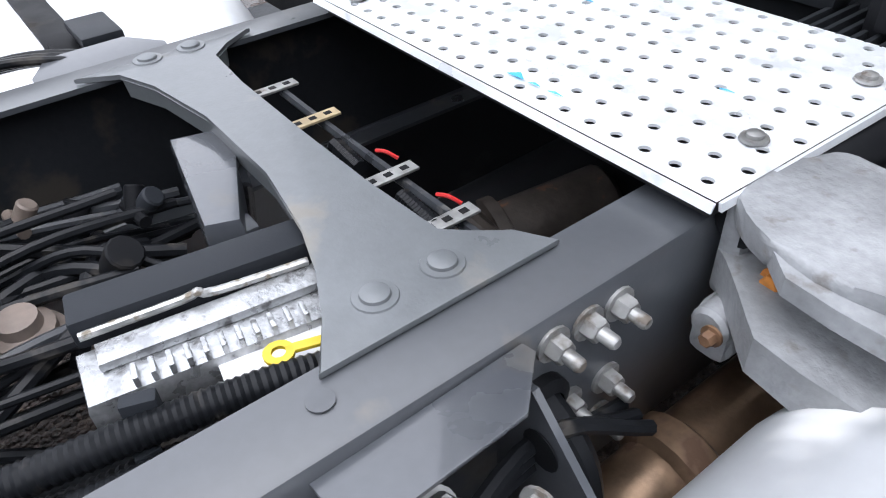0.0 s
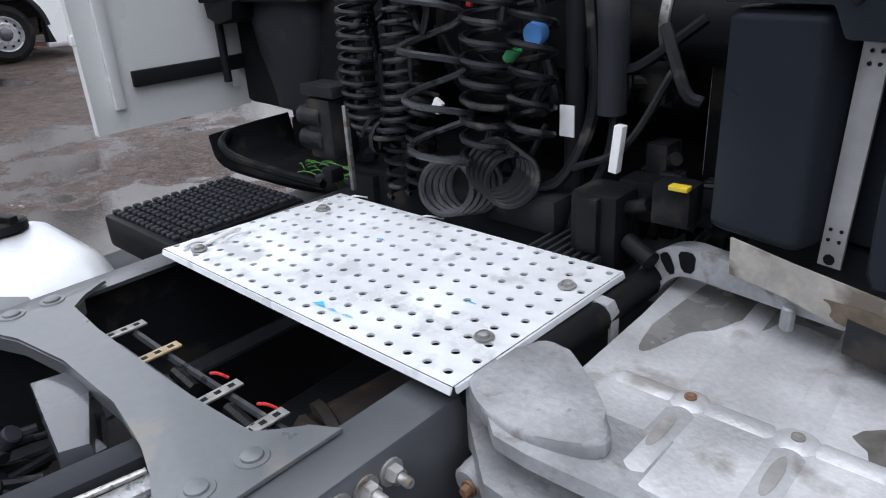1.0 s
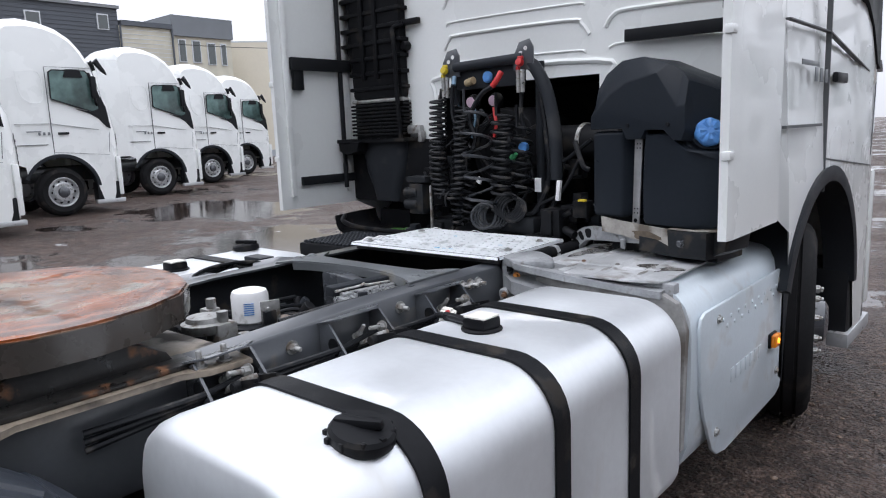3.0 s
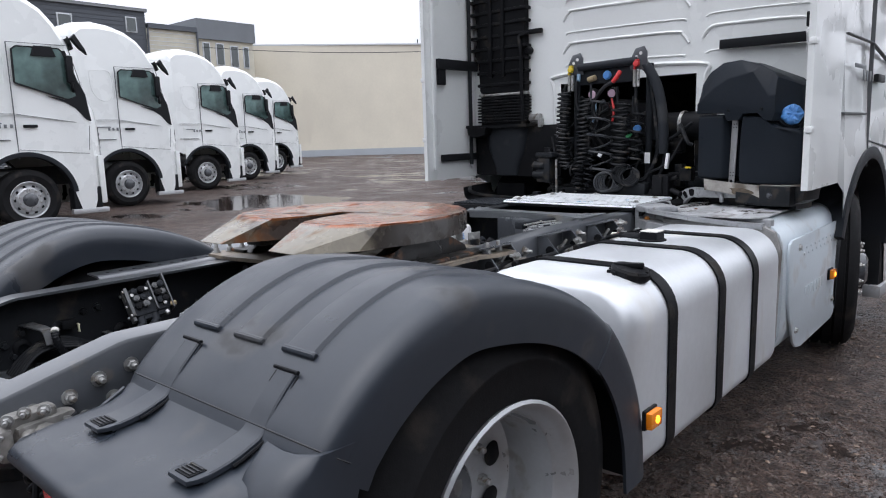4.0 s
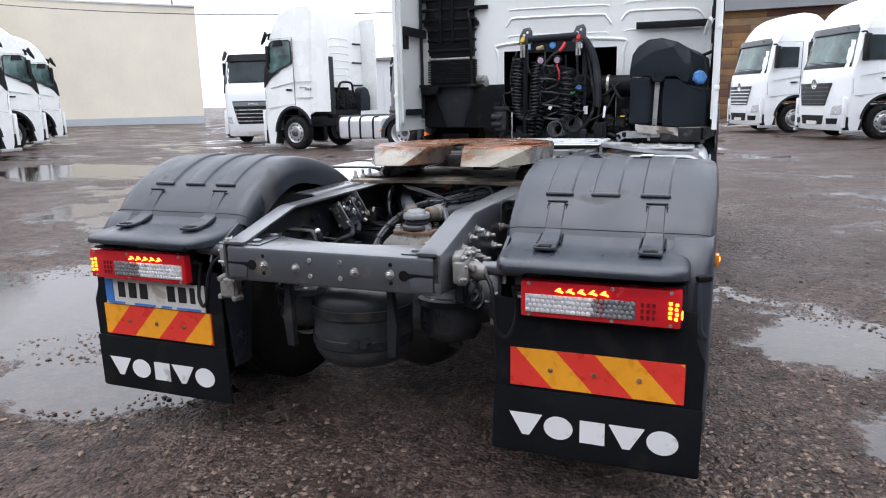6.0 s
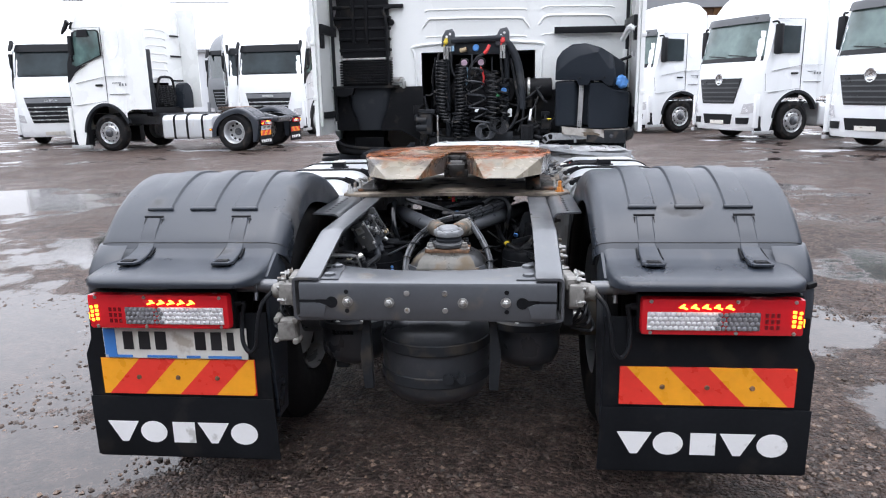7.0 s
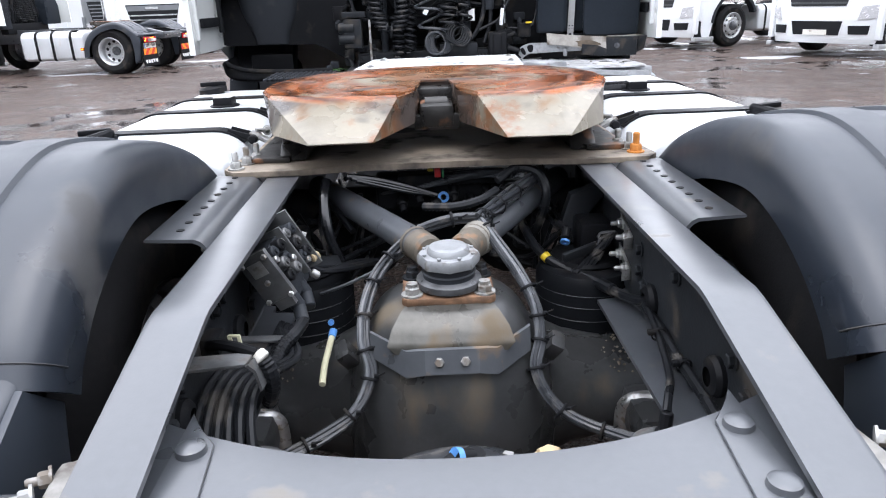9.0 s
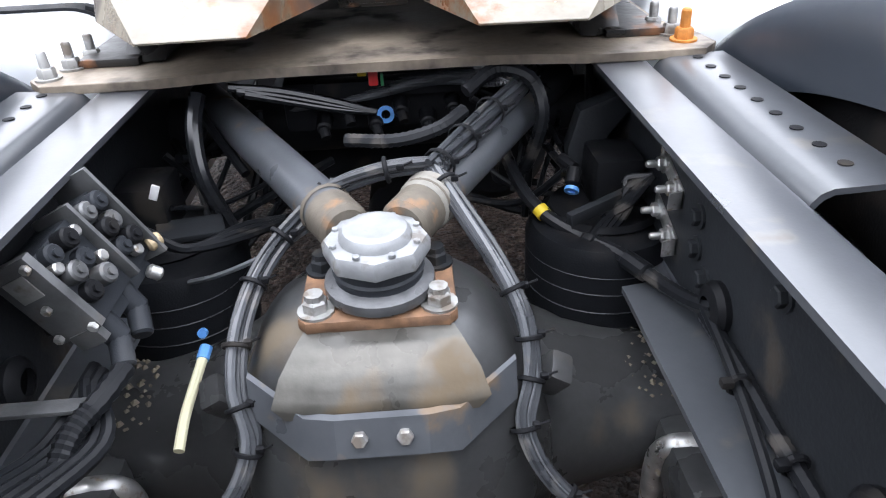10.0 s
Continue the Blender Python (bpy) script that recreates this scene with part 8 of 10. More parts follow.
# ---- coupling stand with hoses and coils ----
def coupling_stand():
    st = loose("coupling_stand", lambda b: (tube(b, [(-0.20, 3.52, 1.845), (0.20, 3.52, 1.855)], 0.024, 12, 2), box(b, (-0.01, 3.55, 1.79), (0.40, 0.03, 0.11), 0.01), cyl(b, (-0.24, 3.57, 0.98), (-0.24, 3.57, 1.84), 0.022), cyl(b, (0.24, 3.60, 0.98), (0.24, 3.60, 1.84), 0.022)), M_PLASTIC, "dark stand for the trailer couplings")
    for x in (-0.225, 0.205):
        loose("stand_ear", lambda b: slab(b, [(x - 0.055, 3.515, 1.80), (x + 0.055, 3.515, 1.80), (x + 0.055, 3.515, 1.90), (x + 0.035, 3.515, 1.935), (x - 0.02, 3.515, 1.925), (x - 0.05, 3.515, 1.87)], (0, 0.008, 0), 0.002), M_CHASSIS, "grey ear plate with holes", parent=st)
        for dx, dz in ((0.015, 0.095), (-0.012, 0.075)):
            loose("ear_hole", lambda b: lathe(b, [(0, 0), (0.010, 0), (0.010, 0.001), (0, 0.001)], (x + dx, 3.5145, 1.80 + dz), (0, -1, 0), 12), M_LETTER, parent=st)
    for x, m, l in ((-0.242, M_YELLOW, "yellow coupling head"), (0.206, M_RED, "red coupling head")):
        loose("coupling_head", lambda b: (lathe(b, [(0, 0), (0.017, 0.0), (0.020, 0.008), (0.016, 0.024), (0, 0.028)], (x, 3.497, 1.83), (0, -1, 0.2), 14), box(b, (x + 0.004, 3.488, 1.852), (0.026, 0.018, 0.016), 0.005), box(b, (x - 0.012, 3.49, 1.808), (0.014, 0.02, 0.018), 0.004)), m, l, parent=st)
        loose("coupling_pipe", lambda b: (cyl(b, (x - 0.012, 3.49, 1.70), (x - 0.012, 3.49, 1.80), 0.010), cyl(b, (x + 0.012, 3.49, 1.70), (x + 0.012, 3.49, 1.80), 0.010)), M_STEEL, parent=st)
    loose("blue_knob", lambda b: lathe(b, [(0, 0), (0.026, 0), (0.028, 0.012), (0.020, 0.022), (0, 0.024)], (-0.005, 3.533, 1.785), (0, -1, 0), 16), M_BLUE, parent=st)
    loose("red_grip", lambda b: tube(b, [(0.10, 3.49, 1.80), (0.085, 3.475, 1.765), (0.06, 3.47, 1.735)], 0.013, 10, 5, 0.002, 0.006), M_RED, "red ribbed hose grip", parent=st)
    loose("tan_plug", lambda b: cyl(b, (-0.13, 3.52, 1.765), (-0.08, 3.51, 1.775), 0.018), M_TAN, parent=st)
    for x in (-0.10, 0.035):
        loose("socket", lambda b: (lathe(b, [(0, 0), (0.036, 0), (0.038, 0.01), (0.032, 0.03), (0, 0.034)], (x, 3.545, 1.675), (0, -1, -0.1), 18), box(b, (x, 3.53, 1.63), (0.03, 0.03, 0.04), 0.006)), M_PLASTIC_BK, parent=st)
        loose("socket_lid", lambda b: lathe(b, [(0, 0), (0.025, 0), (0.024, 0.006), (0, 0.008)], (x, 3.509, 1.672), (0, -1, -0.1), 16), M_LILAC, "faded lilac socket lid", parent=st)
    # tight coil that hangs in a bend on the far side
    bm = bmesh.new()
    run = curve_pts([(-0.275, 3.47, 1.70), (-0.28, 3.46, 1.50), (-0.275, 3.45, 1.32), (-0.235, 3.44, 1.225), (-0.17, 3.44, 1.21), (-0.13, 3.45, 1.30), (-0.13, 3.46, 1.50), (-0.12, 3.48, 1.66)], 14)
    pts, turn = [], 0
    length = 0
    for a, c in zip(run, run[1:]):
        u, v, d = frame_of(c - a)
        seg = (c - a).length
        m = max(2, round(seg / 0.0022))
        for k in range(m):
            ang = 2 * math.pi * length / (0.027)
            pts.append(a.lerp(c, k / m) + 0.040 * (math.cos(ang) * V(1, 0, 0) + math.sin(ang) * V(0, 1, 0) if abs(d.z) > 0.5 else math.cos(ang) * V(0, 0, 1) + math.sin(ang) * V(0, 1, 0)))
            length += seg / m
    tube(bm, pts, 0.0068, 6, 1)
    part("coil_hose", bm, M_HOSE, st, "black coiled hose")

    def coil(a, c, r, turns, w, m, label="black coiled hose"):
        bm = bmesh.new()
        pts = helix(a, c, r, turns, 12)
        pts = [(pts[0] + V(0, 0.0, 0.10)), (pts[0] + V(0, 0, 0.05)), *pts]
        tube(bm, pts, w, 6, 1)
        part("coil_hose", bm, m, st, label)

    coil((-0.165, 3.46, 1.30), (-0.155, 3.45, 1.06), 0.032, 8, 0.0066, M_HOSE)
    coil((-0.085, 3.47, 1.34), (-0.095, 3.45, 1.08), 0.030, 8, 0.0066, M_HOSE)
    coil((0.125, 3.46, 1.60), (0.125, 3.44, 1.20), 0.052, 10, 0.0075, M_HOSE)
    coil((0.205, 3.50, 1.54), (0.215, 3.47, 1.22), 0.046, 6, 0.0075, M_HOSE)
    coil((-0.03, 3.44, 1.62), (0.04, 3.40, 1.16), 0.072, 4.5, 0.0075, M_CABLE, "grey loosely coiled hose")
    # loops of the grey hose that lie at the bottom
    for k in range(5):
        loose("hose_loop", lambda b: tube(b, [V(0.05 + 0.010 * k, 3.39 + 0.012 * k, 1.135) + 0.062 * (math.cos(a) * V(0.9, 0.35, 0) + math.sin(a) * V(-0.05, 0.2, 0.95)) for a in [2 * math.pi * i / 20 for i in range(21)]], 0.0075, 6, 1), M_CABLE, "grey hose loop", parent=st)
    for k in range(5):
        loose("hose_loop", lambda b: tube(b, [V(0.15 + 0.012 * k, 3.43, 1.19 - 0.006 * k) + 0.058 * (math.cos(a) * V(0.9, 0.3, 0) + math.sin(a) * V(0, 0.3, 0.9)) for a in [2 * math.pi * i / 20 for i in range(21)]], 0.0075, 6, 1), M_HOSE, parent=st)
    # plain hoses from the sockets
    for run, r, m in (
        ([(-0.10, 3.52, 1.66), (-0.12, 3.48, 1.55), (-0.06, 3.46, 1.45), (0.0, 3.45, 1.62), (0.03, 3.45, 1.60)], 0.009, M_HOSE),
        ([(0.06, 3.47, 1.735), (0.0, 3.46, 1.70), (-0.06, 3.45, 1.60), (-0.03, 3.45, 1.50)], 0.012, M_HOSE),
        ([(-0.19, 3.50, 1.80), (-0.20, 3.49, 1.72), (-0.19, 3.48, 1.60), (-0.12, 3.47, 1.52)], 0.010, M_HOSE),
        ([(-0.30, 3.53, 1.75), (-0.33, 3.54, 1.60), (-0.32, 3.55, 1.45), (-0.30, 3.56, 1.25)], 0.011, M_HOSE),
        ([(-0.33, 3.55, 1.72), (-0.36, 3.56, 1.55), (-0.34, 3.56, 1.35)], 0.009, M_HOSE),
        ([(0.19, 3.52, 1.72), (0.20, 3.50, 1.60), (0.22, 3.50, 1.50)], 0.010, M_HOSE),
        ([(0.27, 3.55, 1.70), (0.31, 3.54, 1.50), (0.33, 3.52, 1.30), (0.27, 3.50, 1.16), (0.20, 3.48, 1.14)], 0.013, M_HOSE),
        ([(0.30, 3.56, 1.75), (0.35, 3.55, 1.45), (0.37, 3.53, 1.25), (0.33, 3.5, 1.12)], 0.011, M_HOSE),
        ([(0.03, 3.52, 1.64), (0.055, 3.50, 1.56), (0.05, 3.49, 1.50)], 0.008, M_RED),
        ([(-0.08, 3.51, 1.64), (-0.07, 3.50, 1.58), (-0.085, 3.49, 1.5)], 0.007, M_BLUEHOSE),
        ([(-0.19, 3.50, 1.80), (-0.185, 3.485, 1.76)], 0.012, M_BLUEHOSE),
    ):
        loose("hose", lambda b: tube(b, run, r, 8, 6), m, parent=st)
    loose("big_hose", lambda b: tube(b, [(0.20, 3.55, 1.84), (0.26, 3.54, 1.80), (0.32, 3.54, 1.68), (0.355, 3.54, 1.50), (0.36, 3.54, 1.30)], 0.030, 12, 6), M_PLASTIC, "thick grey-black hose")
    # what fills the recess behind
    dr = loose("air_drum", lambda b: lathe(b, [(0, 0), (0.15, 0), (0.20, 0.015), (0.215, 0.04), (0.215, 0.35)], (-0.02, 3.66, 1.43), (0, 1, 0), 32), M_PLASTIC_BK, "big black round housing in the recess")
    for r in (0.07, 0.11, 0.15):
        loose("drum_ring", lambda b: lathe(b, [(r, 0), (r + 0.004, 0.006), (r + 0.012, 0.006), (r + 0.016, 0)], (-0.02, 3.662, 1.43), (0, -1, 0), 28), M_PLASTIC_BK, parent=dr)
    loose("turbo_pipe", lambda b: cyl(b, (0.25, 3.70, 1.46), (0.60, 3.72, 1.46), 0.085, n=22), M_PLASTIC_BK)
    loose("pipe_clamp", lambda b: lathe(b, [(0.088, 0), (0.092, 0.003), (0.092, 0.020), (0.088, 0.023)], (0.405, 3.71, 1.46), (1, 0, 0), 24), M_STEEL, "bright steel pipe clamp")
    loose("round_cover", lambda b: lathe(b, [(0, 0), (0.085, 0), (0.10, 0.012), (0.11, 0.03), (0.11, 0.12)], (0.22, 3.60, 1.45), (0, 1, 0), 24), M_PLASTIC_BK)
    loose("blue_connector", lambda b: lathe(b, [(0, 0), (0.022, 0), (0.024, 0.01), (0.020, 0.03)], (0.215, 3.48, 1.45), (0, 1, 0.1), 14), M_BLUE)
    loose("green_connector", lambda b: cyl(b, (0.18, 3.475, 1.425), (0.16, 3.475, 1.40), 0.014), M_GREENCAP)
    loose("white_label", lambda b: box(b, (0.262, 3.535, 1.275), (0.035, 0.004, 0.065), 0.001), M_LETTER, "white label")
    loose("white_clip", lambda b: (box(b, (0.425, 3.45, 1.26), (0.018, 0.02, 0.09), 0.003, (0, 6, 0)),), M_LETTER)
    loose("white_clip", lambda b: (box(b, (0.0, 3.43, 1.30), (0.025, 0.012, 0.03), 0.003, (0, 30, 0)),), M_LETTER)
    loose("yellow_connector", lambda b: (box(b, (0.570, 3.40, 1.226), (0.034, 0.020, 0.009), 0.003),), M_YELLOW)
    loose("connector_block", lambda b: (box(b, (0.55, 3.44, 1.185), (0.07, 0.06, 0.075), 0.008), cyl(b, (0.50, 3.44, 1.17), (0.45, 3.45, 1.15), 0.014)), M_PLASTIC_BK)
    rnd = random.Random(11)
    # dark clutter on both sides of the stand and along the gearbox
    for k in range(26):
        s = -1 if k % 2 else 1
        p = V(s * rnd.uniform(0.30, 0.56), rnd.uniform(3.50, 3.70), rnd.uniform(1.02, 1.38))
        loose("fitting", lambda b: (box(b, p, (rnd.uniform(0.03, 0.09), rnd.uniform(0.03, 0.07), rnd.uniform(0.04, 0.10)), 0.008), cyl(b, p, p + V(rnd.uniform(-0.06, 0.06), -0.03, rnd.uniform(-0.06, 0.06)), 0.014, n=10)), (M_PLASTIC_BK, M_CHASSIS_DK, M_PLASTIC)[k % 3])
    for k in range(26):
        a = V(rnd.uniform(-0.58, 0.58), rnd.uniform(3.50, 3.66), rnd.uniform(1.05, 1.5))
        c = a + V(rnd.uniform(-0.2, 0.2), rnd.uniform(-0.05, 0.08), rnd.uniform(-0.3, 0.1))
        c.z = max(c.z, 1.0)
        loose("hose", lambda b: tube(b, [a, (a + c) / 2 + V(rnd.uniform(-0.06, 0.06), -0.02, -0.04), c], rnd.uniform(0.006, 0.012), 7, 7), M_HOSE)
    vb = loose("valve_unit", lambda b: (box(b, (-0.41, 3.46, 1.20), (0.10, 0.09, 0.16), 0.012), cyl(b, (-0.49, 3.43, 1.17), (-0.40, 3.43, 1.17), 0.028, edge=0.005), cyl(b, (-0.49, 3.43, 1.23), (-0.40, 3.43, 1.23), 0.028, edge=0.005), box(b, (-0.40, 3.45, 1.30), (0.13, 0.08, 0.03), 0.006)), M_CHASSIS_DK, "dark cast valve unit")
    loose("thin_post", lambda b: box(b, (-0.315, 3.43, 1.16), (0.012, 0.012, 0.22), 0.002), M_DULL)
    loose("floor_block", lambda b: (box(b, (0.0, 3.62, 1.02), (0.80, 0.24, 0.14), 0.02), box(b, (0.18, 3.50, 1.09), (0.22, 0.10, 0.08), 0.02)), M_CHASSIS_DK)
    for k in range(8):
        loose("cooling_rib", lambda b: box(b, (0.28 + 0.02 * k, 3.44, 1.045), (0.008, 0.16, 0.03), 0.002), M_CHASSIS_DK)
    loose("side_unit", lambda b: (box(b, (0.40, 3.46, 1.10), (0.10, 0.10, 0.16), 0.012), box(b, (0.395, 3.405, 1.12), (0.045, 0.02, 0.11), 0.006), cyl(b, (0.46, 3.44, 1.09), (0.52, 3.42, 1.07), 0.018)), M_PLASTIC_BK)


M_BLUEHOSE = surf("pale_blue_hose", (0.16, 0.26, 0.36), 0.45, var=0.1, bump=0.05)
coupling_stand()


# ---- far side: studded step and the black tray ----
def far_step():
    st = loose("studded_step", lambda b: box(b, (-0.68, 3.20, 0.955), (0.37, 0.40, 0.09), 0.012), M_PLASTIC_BK, "black studded rubber step")
    bm = bmesh.new()
    box(bm, (0, 0, 0), (0.017, 0.020, 0.012), 0.003, seg=1)
    stud = part("stud", bm, M_PLASTIC, st)
    stud.location = (-0.842, 3.03, 1.005)
    for i in range(13):
        for j in range(13):
            if i or j:
                again(stud, Matrix.Translation((-0.842 + 0.027 * i + (0.004 if j % 2 else 0), 3.03 + 0.0285 * j, 1.005)))
    bm = bmesh.new()
    prof = smooth2([(-1.18, 1.055), (-1.155, 0.985), (-1.06, 0.955), (-0.85, 0.95), (-0.70, 0.95), (-0.52, 0.96)], 4)
    rows = [[(x, y, z + 0.02 * math.sin(4 * y + x)) for x, z in prof] for y in (3.52, 3.60, 3.72, 3.86)]
    rows += [[(x, y, z - 0.012 + 0.02 * math.sin(4 * y + x)) for x, z in prof] for y in (3.86, 3.72, 3.60, 3.52)]
    loft(bm, rows)
    tray = part("tray", bm, M_PLASTIC_BK, truck, "black plastic guard with a few green stalks", smooth=50)
    loose("tray_lip", lambda b: (tube(b, [(-1.18, 3.60, 1.055), (-1.12, 3.53, 1.035), (-1.0, 3.51, 1.01), (-0.75, 3.51, 1.0), (-0.55, 3.51, 1.0)], 0.014, 8, 5), box(b, (-0.95, 3.82, 1.02), (0.26, 0.05, 0.13), 0.02)), M_PLASTIC_BK, parent=tray)
    rnd = random.Random(3)
    bm = bmesh.new()
    for k in range(26):
        p = V(rnd.uniform(-0.86, -0.56), rnd.uniform(3.56, 3.70), 0.980)
        a = rnd.uniform(-0.5, 0.5)
        tube(bm, [p, p + V(0.04 * math.cos(a), 0.04 * math.sin(a), 0.012), p + V(0.085 * math.cos(a), 0.085 * math.sin(a), 0.002)], 0.0022, 5, 2)
    ob = part("green_stalks", bm, M_STALK, tray, "green grass stalks")
    ob["kind"] = "stuff"


M_STALK = surf("green_stalk", (0.06, 0.22, 0.03), 0.6, var=0.3, bump=0.0)
far_step()

# ---- rear bay: axle, rods, air tank, cables ----
M_CHASSIS_DK2 = surf("satin_dark_tank", (0.030, 0.033, 0.038), 0.35, 0.1, var=0.15, scale=4, bump=0.1, dirt=((0.05, 0.048, 0.046), 0.10, 12))


def axle(root):
    """The rear axle: a banjo housing with its worn top, the tubes to the wheels, and the cable strap."""

    def ring(z, hw, y0, y1, n=40, p=2.5):
        cy, hy = (y0 + y1) / 2, (y1 - y0) / 2
        out = []
        for k in range(n):
            a = 2 * math.pi * k / n
            c, d = math.cos(a), math.sin(a)
            out.append((hw * math.copysign(abs(c) ** (2 / p), c), cy + hy * math.copysign(abs(d) ** (2 / p), d), z))
        return out

    bm = bmesh.new()
    rows = [ring(*r) for r in ((0.14, 0.05, 0.70, 0.84), (0.19, 0.14, 0.62, 0.92), (0.28, 0.205, 0.55, 0.98), (0.40, 0.235, 0.515, 1.01), (0.50, 0.238, 0.508, 1.01), (0.58, 0.226, 0.512, 1.0), (0.64, 0.205, 0.520, 0.97), (0.685, 0.186, 0.532, 0.93), (0.712, 0.174, 0.542, 0.90), (0.735, 0.163, 0.556, 0.87), (0.755, 0.150, 0.572, 0.845), (0.772, 0.132, 0.590, 0.825), (0.783, 0.115, 0.605, 0.81), (0.788, 0.095, 0.620, 0.79))]
    vs = loft(bm, rows, closed=True)
    bm.faces.new(vs[0][::-1])
    bm.faces.new(vs[-1])
    ax = part("axle_housing", bm, M_AXLE, root, "dusty dark axle housing with a worn top", smooth=60)
    # worn sloping pad between the joint plate and the strap
    bm = bmesh.new()
    loft(bm, [[(-0.088, 0.622, 0.7905), (-0.05, 0.617, 0.7915), (0.05, 0.617, 0.7915), (0.088, 0.622, 0.7905)], [(-0.098, 0.600, 0.784), (-0.055, 0.592, 0.7855), (0.055, 0.592, 0.7855), (0.098, 0.600, 0.784)], [(-0.115, 0.575, 0.762), (-0.06, 0.562, 0.764), (0.06, 0.562, 0.764), (0.115, 0.575, 0.762)], [(-0.125, 0.556, 0.735), (-0.06, 0.543, 0.735), (0.06, 0.543, 0.735), (0.125, 0.556, 0.735)], [(-0.11, 0.552, 0.72), (-0.05, 0.545, 0.72), (0.05, 0.545, 0.72), (0.11, 0.552, 0.72)]])
    bmesh.ops.subdivide_edges(bm, edges=list(bm.edges), cuts=2, smooth=0.6, use_grid_fill=True)
    part("worn_pad", bm, M_PAD, ax, "worn bright pad on the axle housing", smooth=80)
    for s in (-1, 1):
        loose("axle_tube", lambda b: (lathe(b, [(0.20, 0), (0.165, 0.05), (0.135, 0.11), (0.118, 0.20), (0.112, 0.30), (0.112, 0.55)], (s * 0.16, 0.80, 0.49), (s, 0, 0), 30),), M_AXLE, parent=ax)
        loose("spring_seat", lambda b: (box(b, (s * 0.37, 0.90, 0.545), (0.22, 0.30, 0.045), 0.015), box(b, (s * 0.42, 0.62, 0.50), (0.09, 0.16, 0.10), 0.03)), M_AXLE, parent=ax)
        loose("lug", lambda b: (box(b, (s * 0.218, 0.665, 0.665), (0.034, 0.045, 0.05), 0.008, (25, s * 30, 0)),), M_AXLE, parent=ax)
        # air spring ahead of the axle
        be = loose("air_bellows", lambda b: lathe(b, [(0, 0), (0.108, 0), (0.118, 0.012), (0.121, 0.03), (0.1215, 0.150), (0.112, 0.170), (0.08, 0.178), (0, 0.178)], (s * 0.348, 0.945, 0.57), (0, 0, 1), 36), M_FLAP, "black rubber air spring")
        for z in (0.60, 0.632, 0.662, 0.694):
            loose("bellows_ring", lambda b: lathe(b, [(0.1213, 0), (0.1221, 0.001), (0.1213, 0.002)], (s * 0.348, 0.945, z + 0.004 * math.sin(40 * z)), (0.02, 0.015 * s, 1), 36), M_CABLE, parent=be)
        loose("bellows_top", lambda b: (lathe(b, [(0.085, 0), (0.09, 0.006), (0.085, 0.016), (0, 0.018)], (s * 0.352, 0.955, 0.747), (0, 0, 1), 24), box(b, (s * 0.37, 0.98, 0.80), (0.08, 0.10, 0.09), 0.015)), M_PLASTIC_BK, parent=be)
        loose("rear_bag", lambda b: lathe(b, [(0, 0), (0.06, 0.002), (0.10, 0.02), (0.118, 0.05), (0.122, 0.10), (0.122, 0.15), (0.11, 0.18), (0, 0.19)], (s * 0.325, 0.24, 0.46), (0, 0.1, 1), 26), M_CHASSIS_DK2, "dusty rubber air bag")
        loose("bag_collar", lambda b: (lathe(b, [(0.10, 0), (0.128, 0.006), (0.128, 0.03), (0.10, 0.036)], (s * 0.325, 0.245, 0.60), (0, 0.1, 1), 24), box(b, (s * 0.36, 0.20, 0.48), (0.05, 0.04, 0.06), 0.01)), M_CHASSIS_DK)
        for a in (200, 250, 300, 20, 100):
            loose("collar_bolt", lambda b: bolt(b, (s * 0.325 + 0.105 * math.cos(radians(a)), 0.25 + 0.105 * math.sin(radians(a)), 0.635), (0, 0, 1), 0.009, 0.009), M_DULL)
    # crumbs of dried mud on the tubes
    rnd = random.Random(33)
    bm = bmesh.new()
    for k in range(260):
        s = -1 if k % 2 else 1
        x, a = rnd.uniform(0.24, 0.42), rnd.uniform(-50, 35)
        r = 0.118 + 0.06 * max(0, 0.27 - x) / 0.11
        c = V(s * x, 0.80 + r * math.sin(radians(a)), 0.49 + r * math.cos(radians(a)))
        q = rnd.uniform(0.0015, 0.005) * (1.5 if s < 0 else 1)
        vs = [bm.verts.new(c + q * V(*d)) for d in ((1, 0, 0), (0, 1.2, 0), (-1, 0.2, 0), (0, -1, 0), (0, 0, 0.8), (0, 0, -0.8))]
        for f in ((0, 1, 4), (1, 2, 4), (2, 3, 4), (3, 0, 4), (1, 0, 5), (2, 1, 5), (3, 2, 5), (0, 3, 5)):
            bm.faces.new([vs[i] for i in f])
    part("mud_crumbs", bm, M_MUD, ax, "crumbs of dried mud")["kind"] = "stuff"
    # folded strap across the housing
    z = 0.722
    run = [(-0.160, 0.604, z + 0.022), (-0.088, 0.543, z + 0.008), (-0.052, 0.528, z + 0.016), (0.052, 0.528, z + 0.016), (0.088, 0.543, z + 0.008), (0.160, 0.604, z + 0.022)]
    low = [(-0.160, 0.588, z - 0.024), (-0.088, 0.528, z - 0.042), (-0.052, 0.515, z - 0.030), (0.052, 0.515, z - 0.030), (0.088, 0.528, z - 0.042), (0.160, 0.588, z - 0.024)]
    bm = bmesh.new()
    loft(bm, [[(x, y + 0.010, w) for x, y, w in run], run, low, [(x, y + 0.012, w - 0.002) for x, y, w in low]])
    strap = part("cable_strap", bm, M_RODS, ax, "grey folded cable strap", smooth=20)
    for x in (-0.025, 0.025):
        loose("bolt", lambda b: bolt(b, (x, 0.5215, z - 0.006), (0, -1, 0.3), 0.0095, 0.009, False), M_DULL, parent=strap)
    return ax


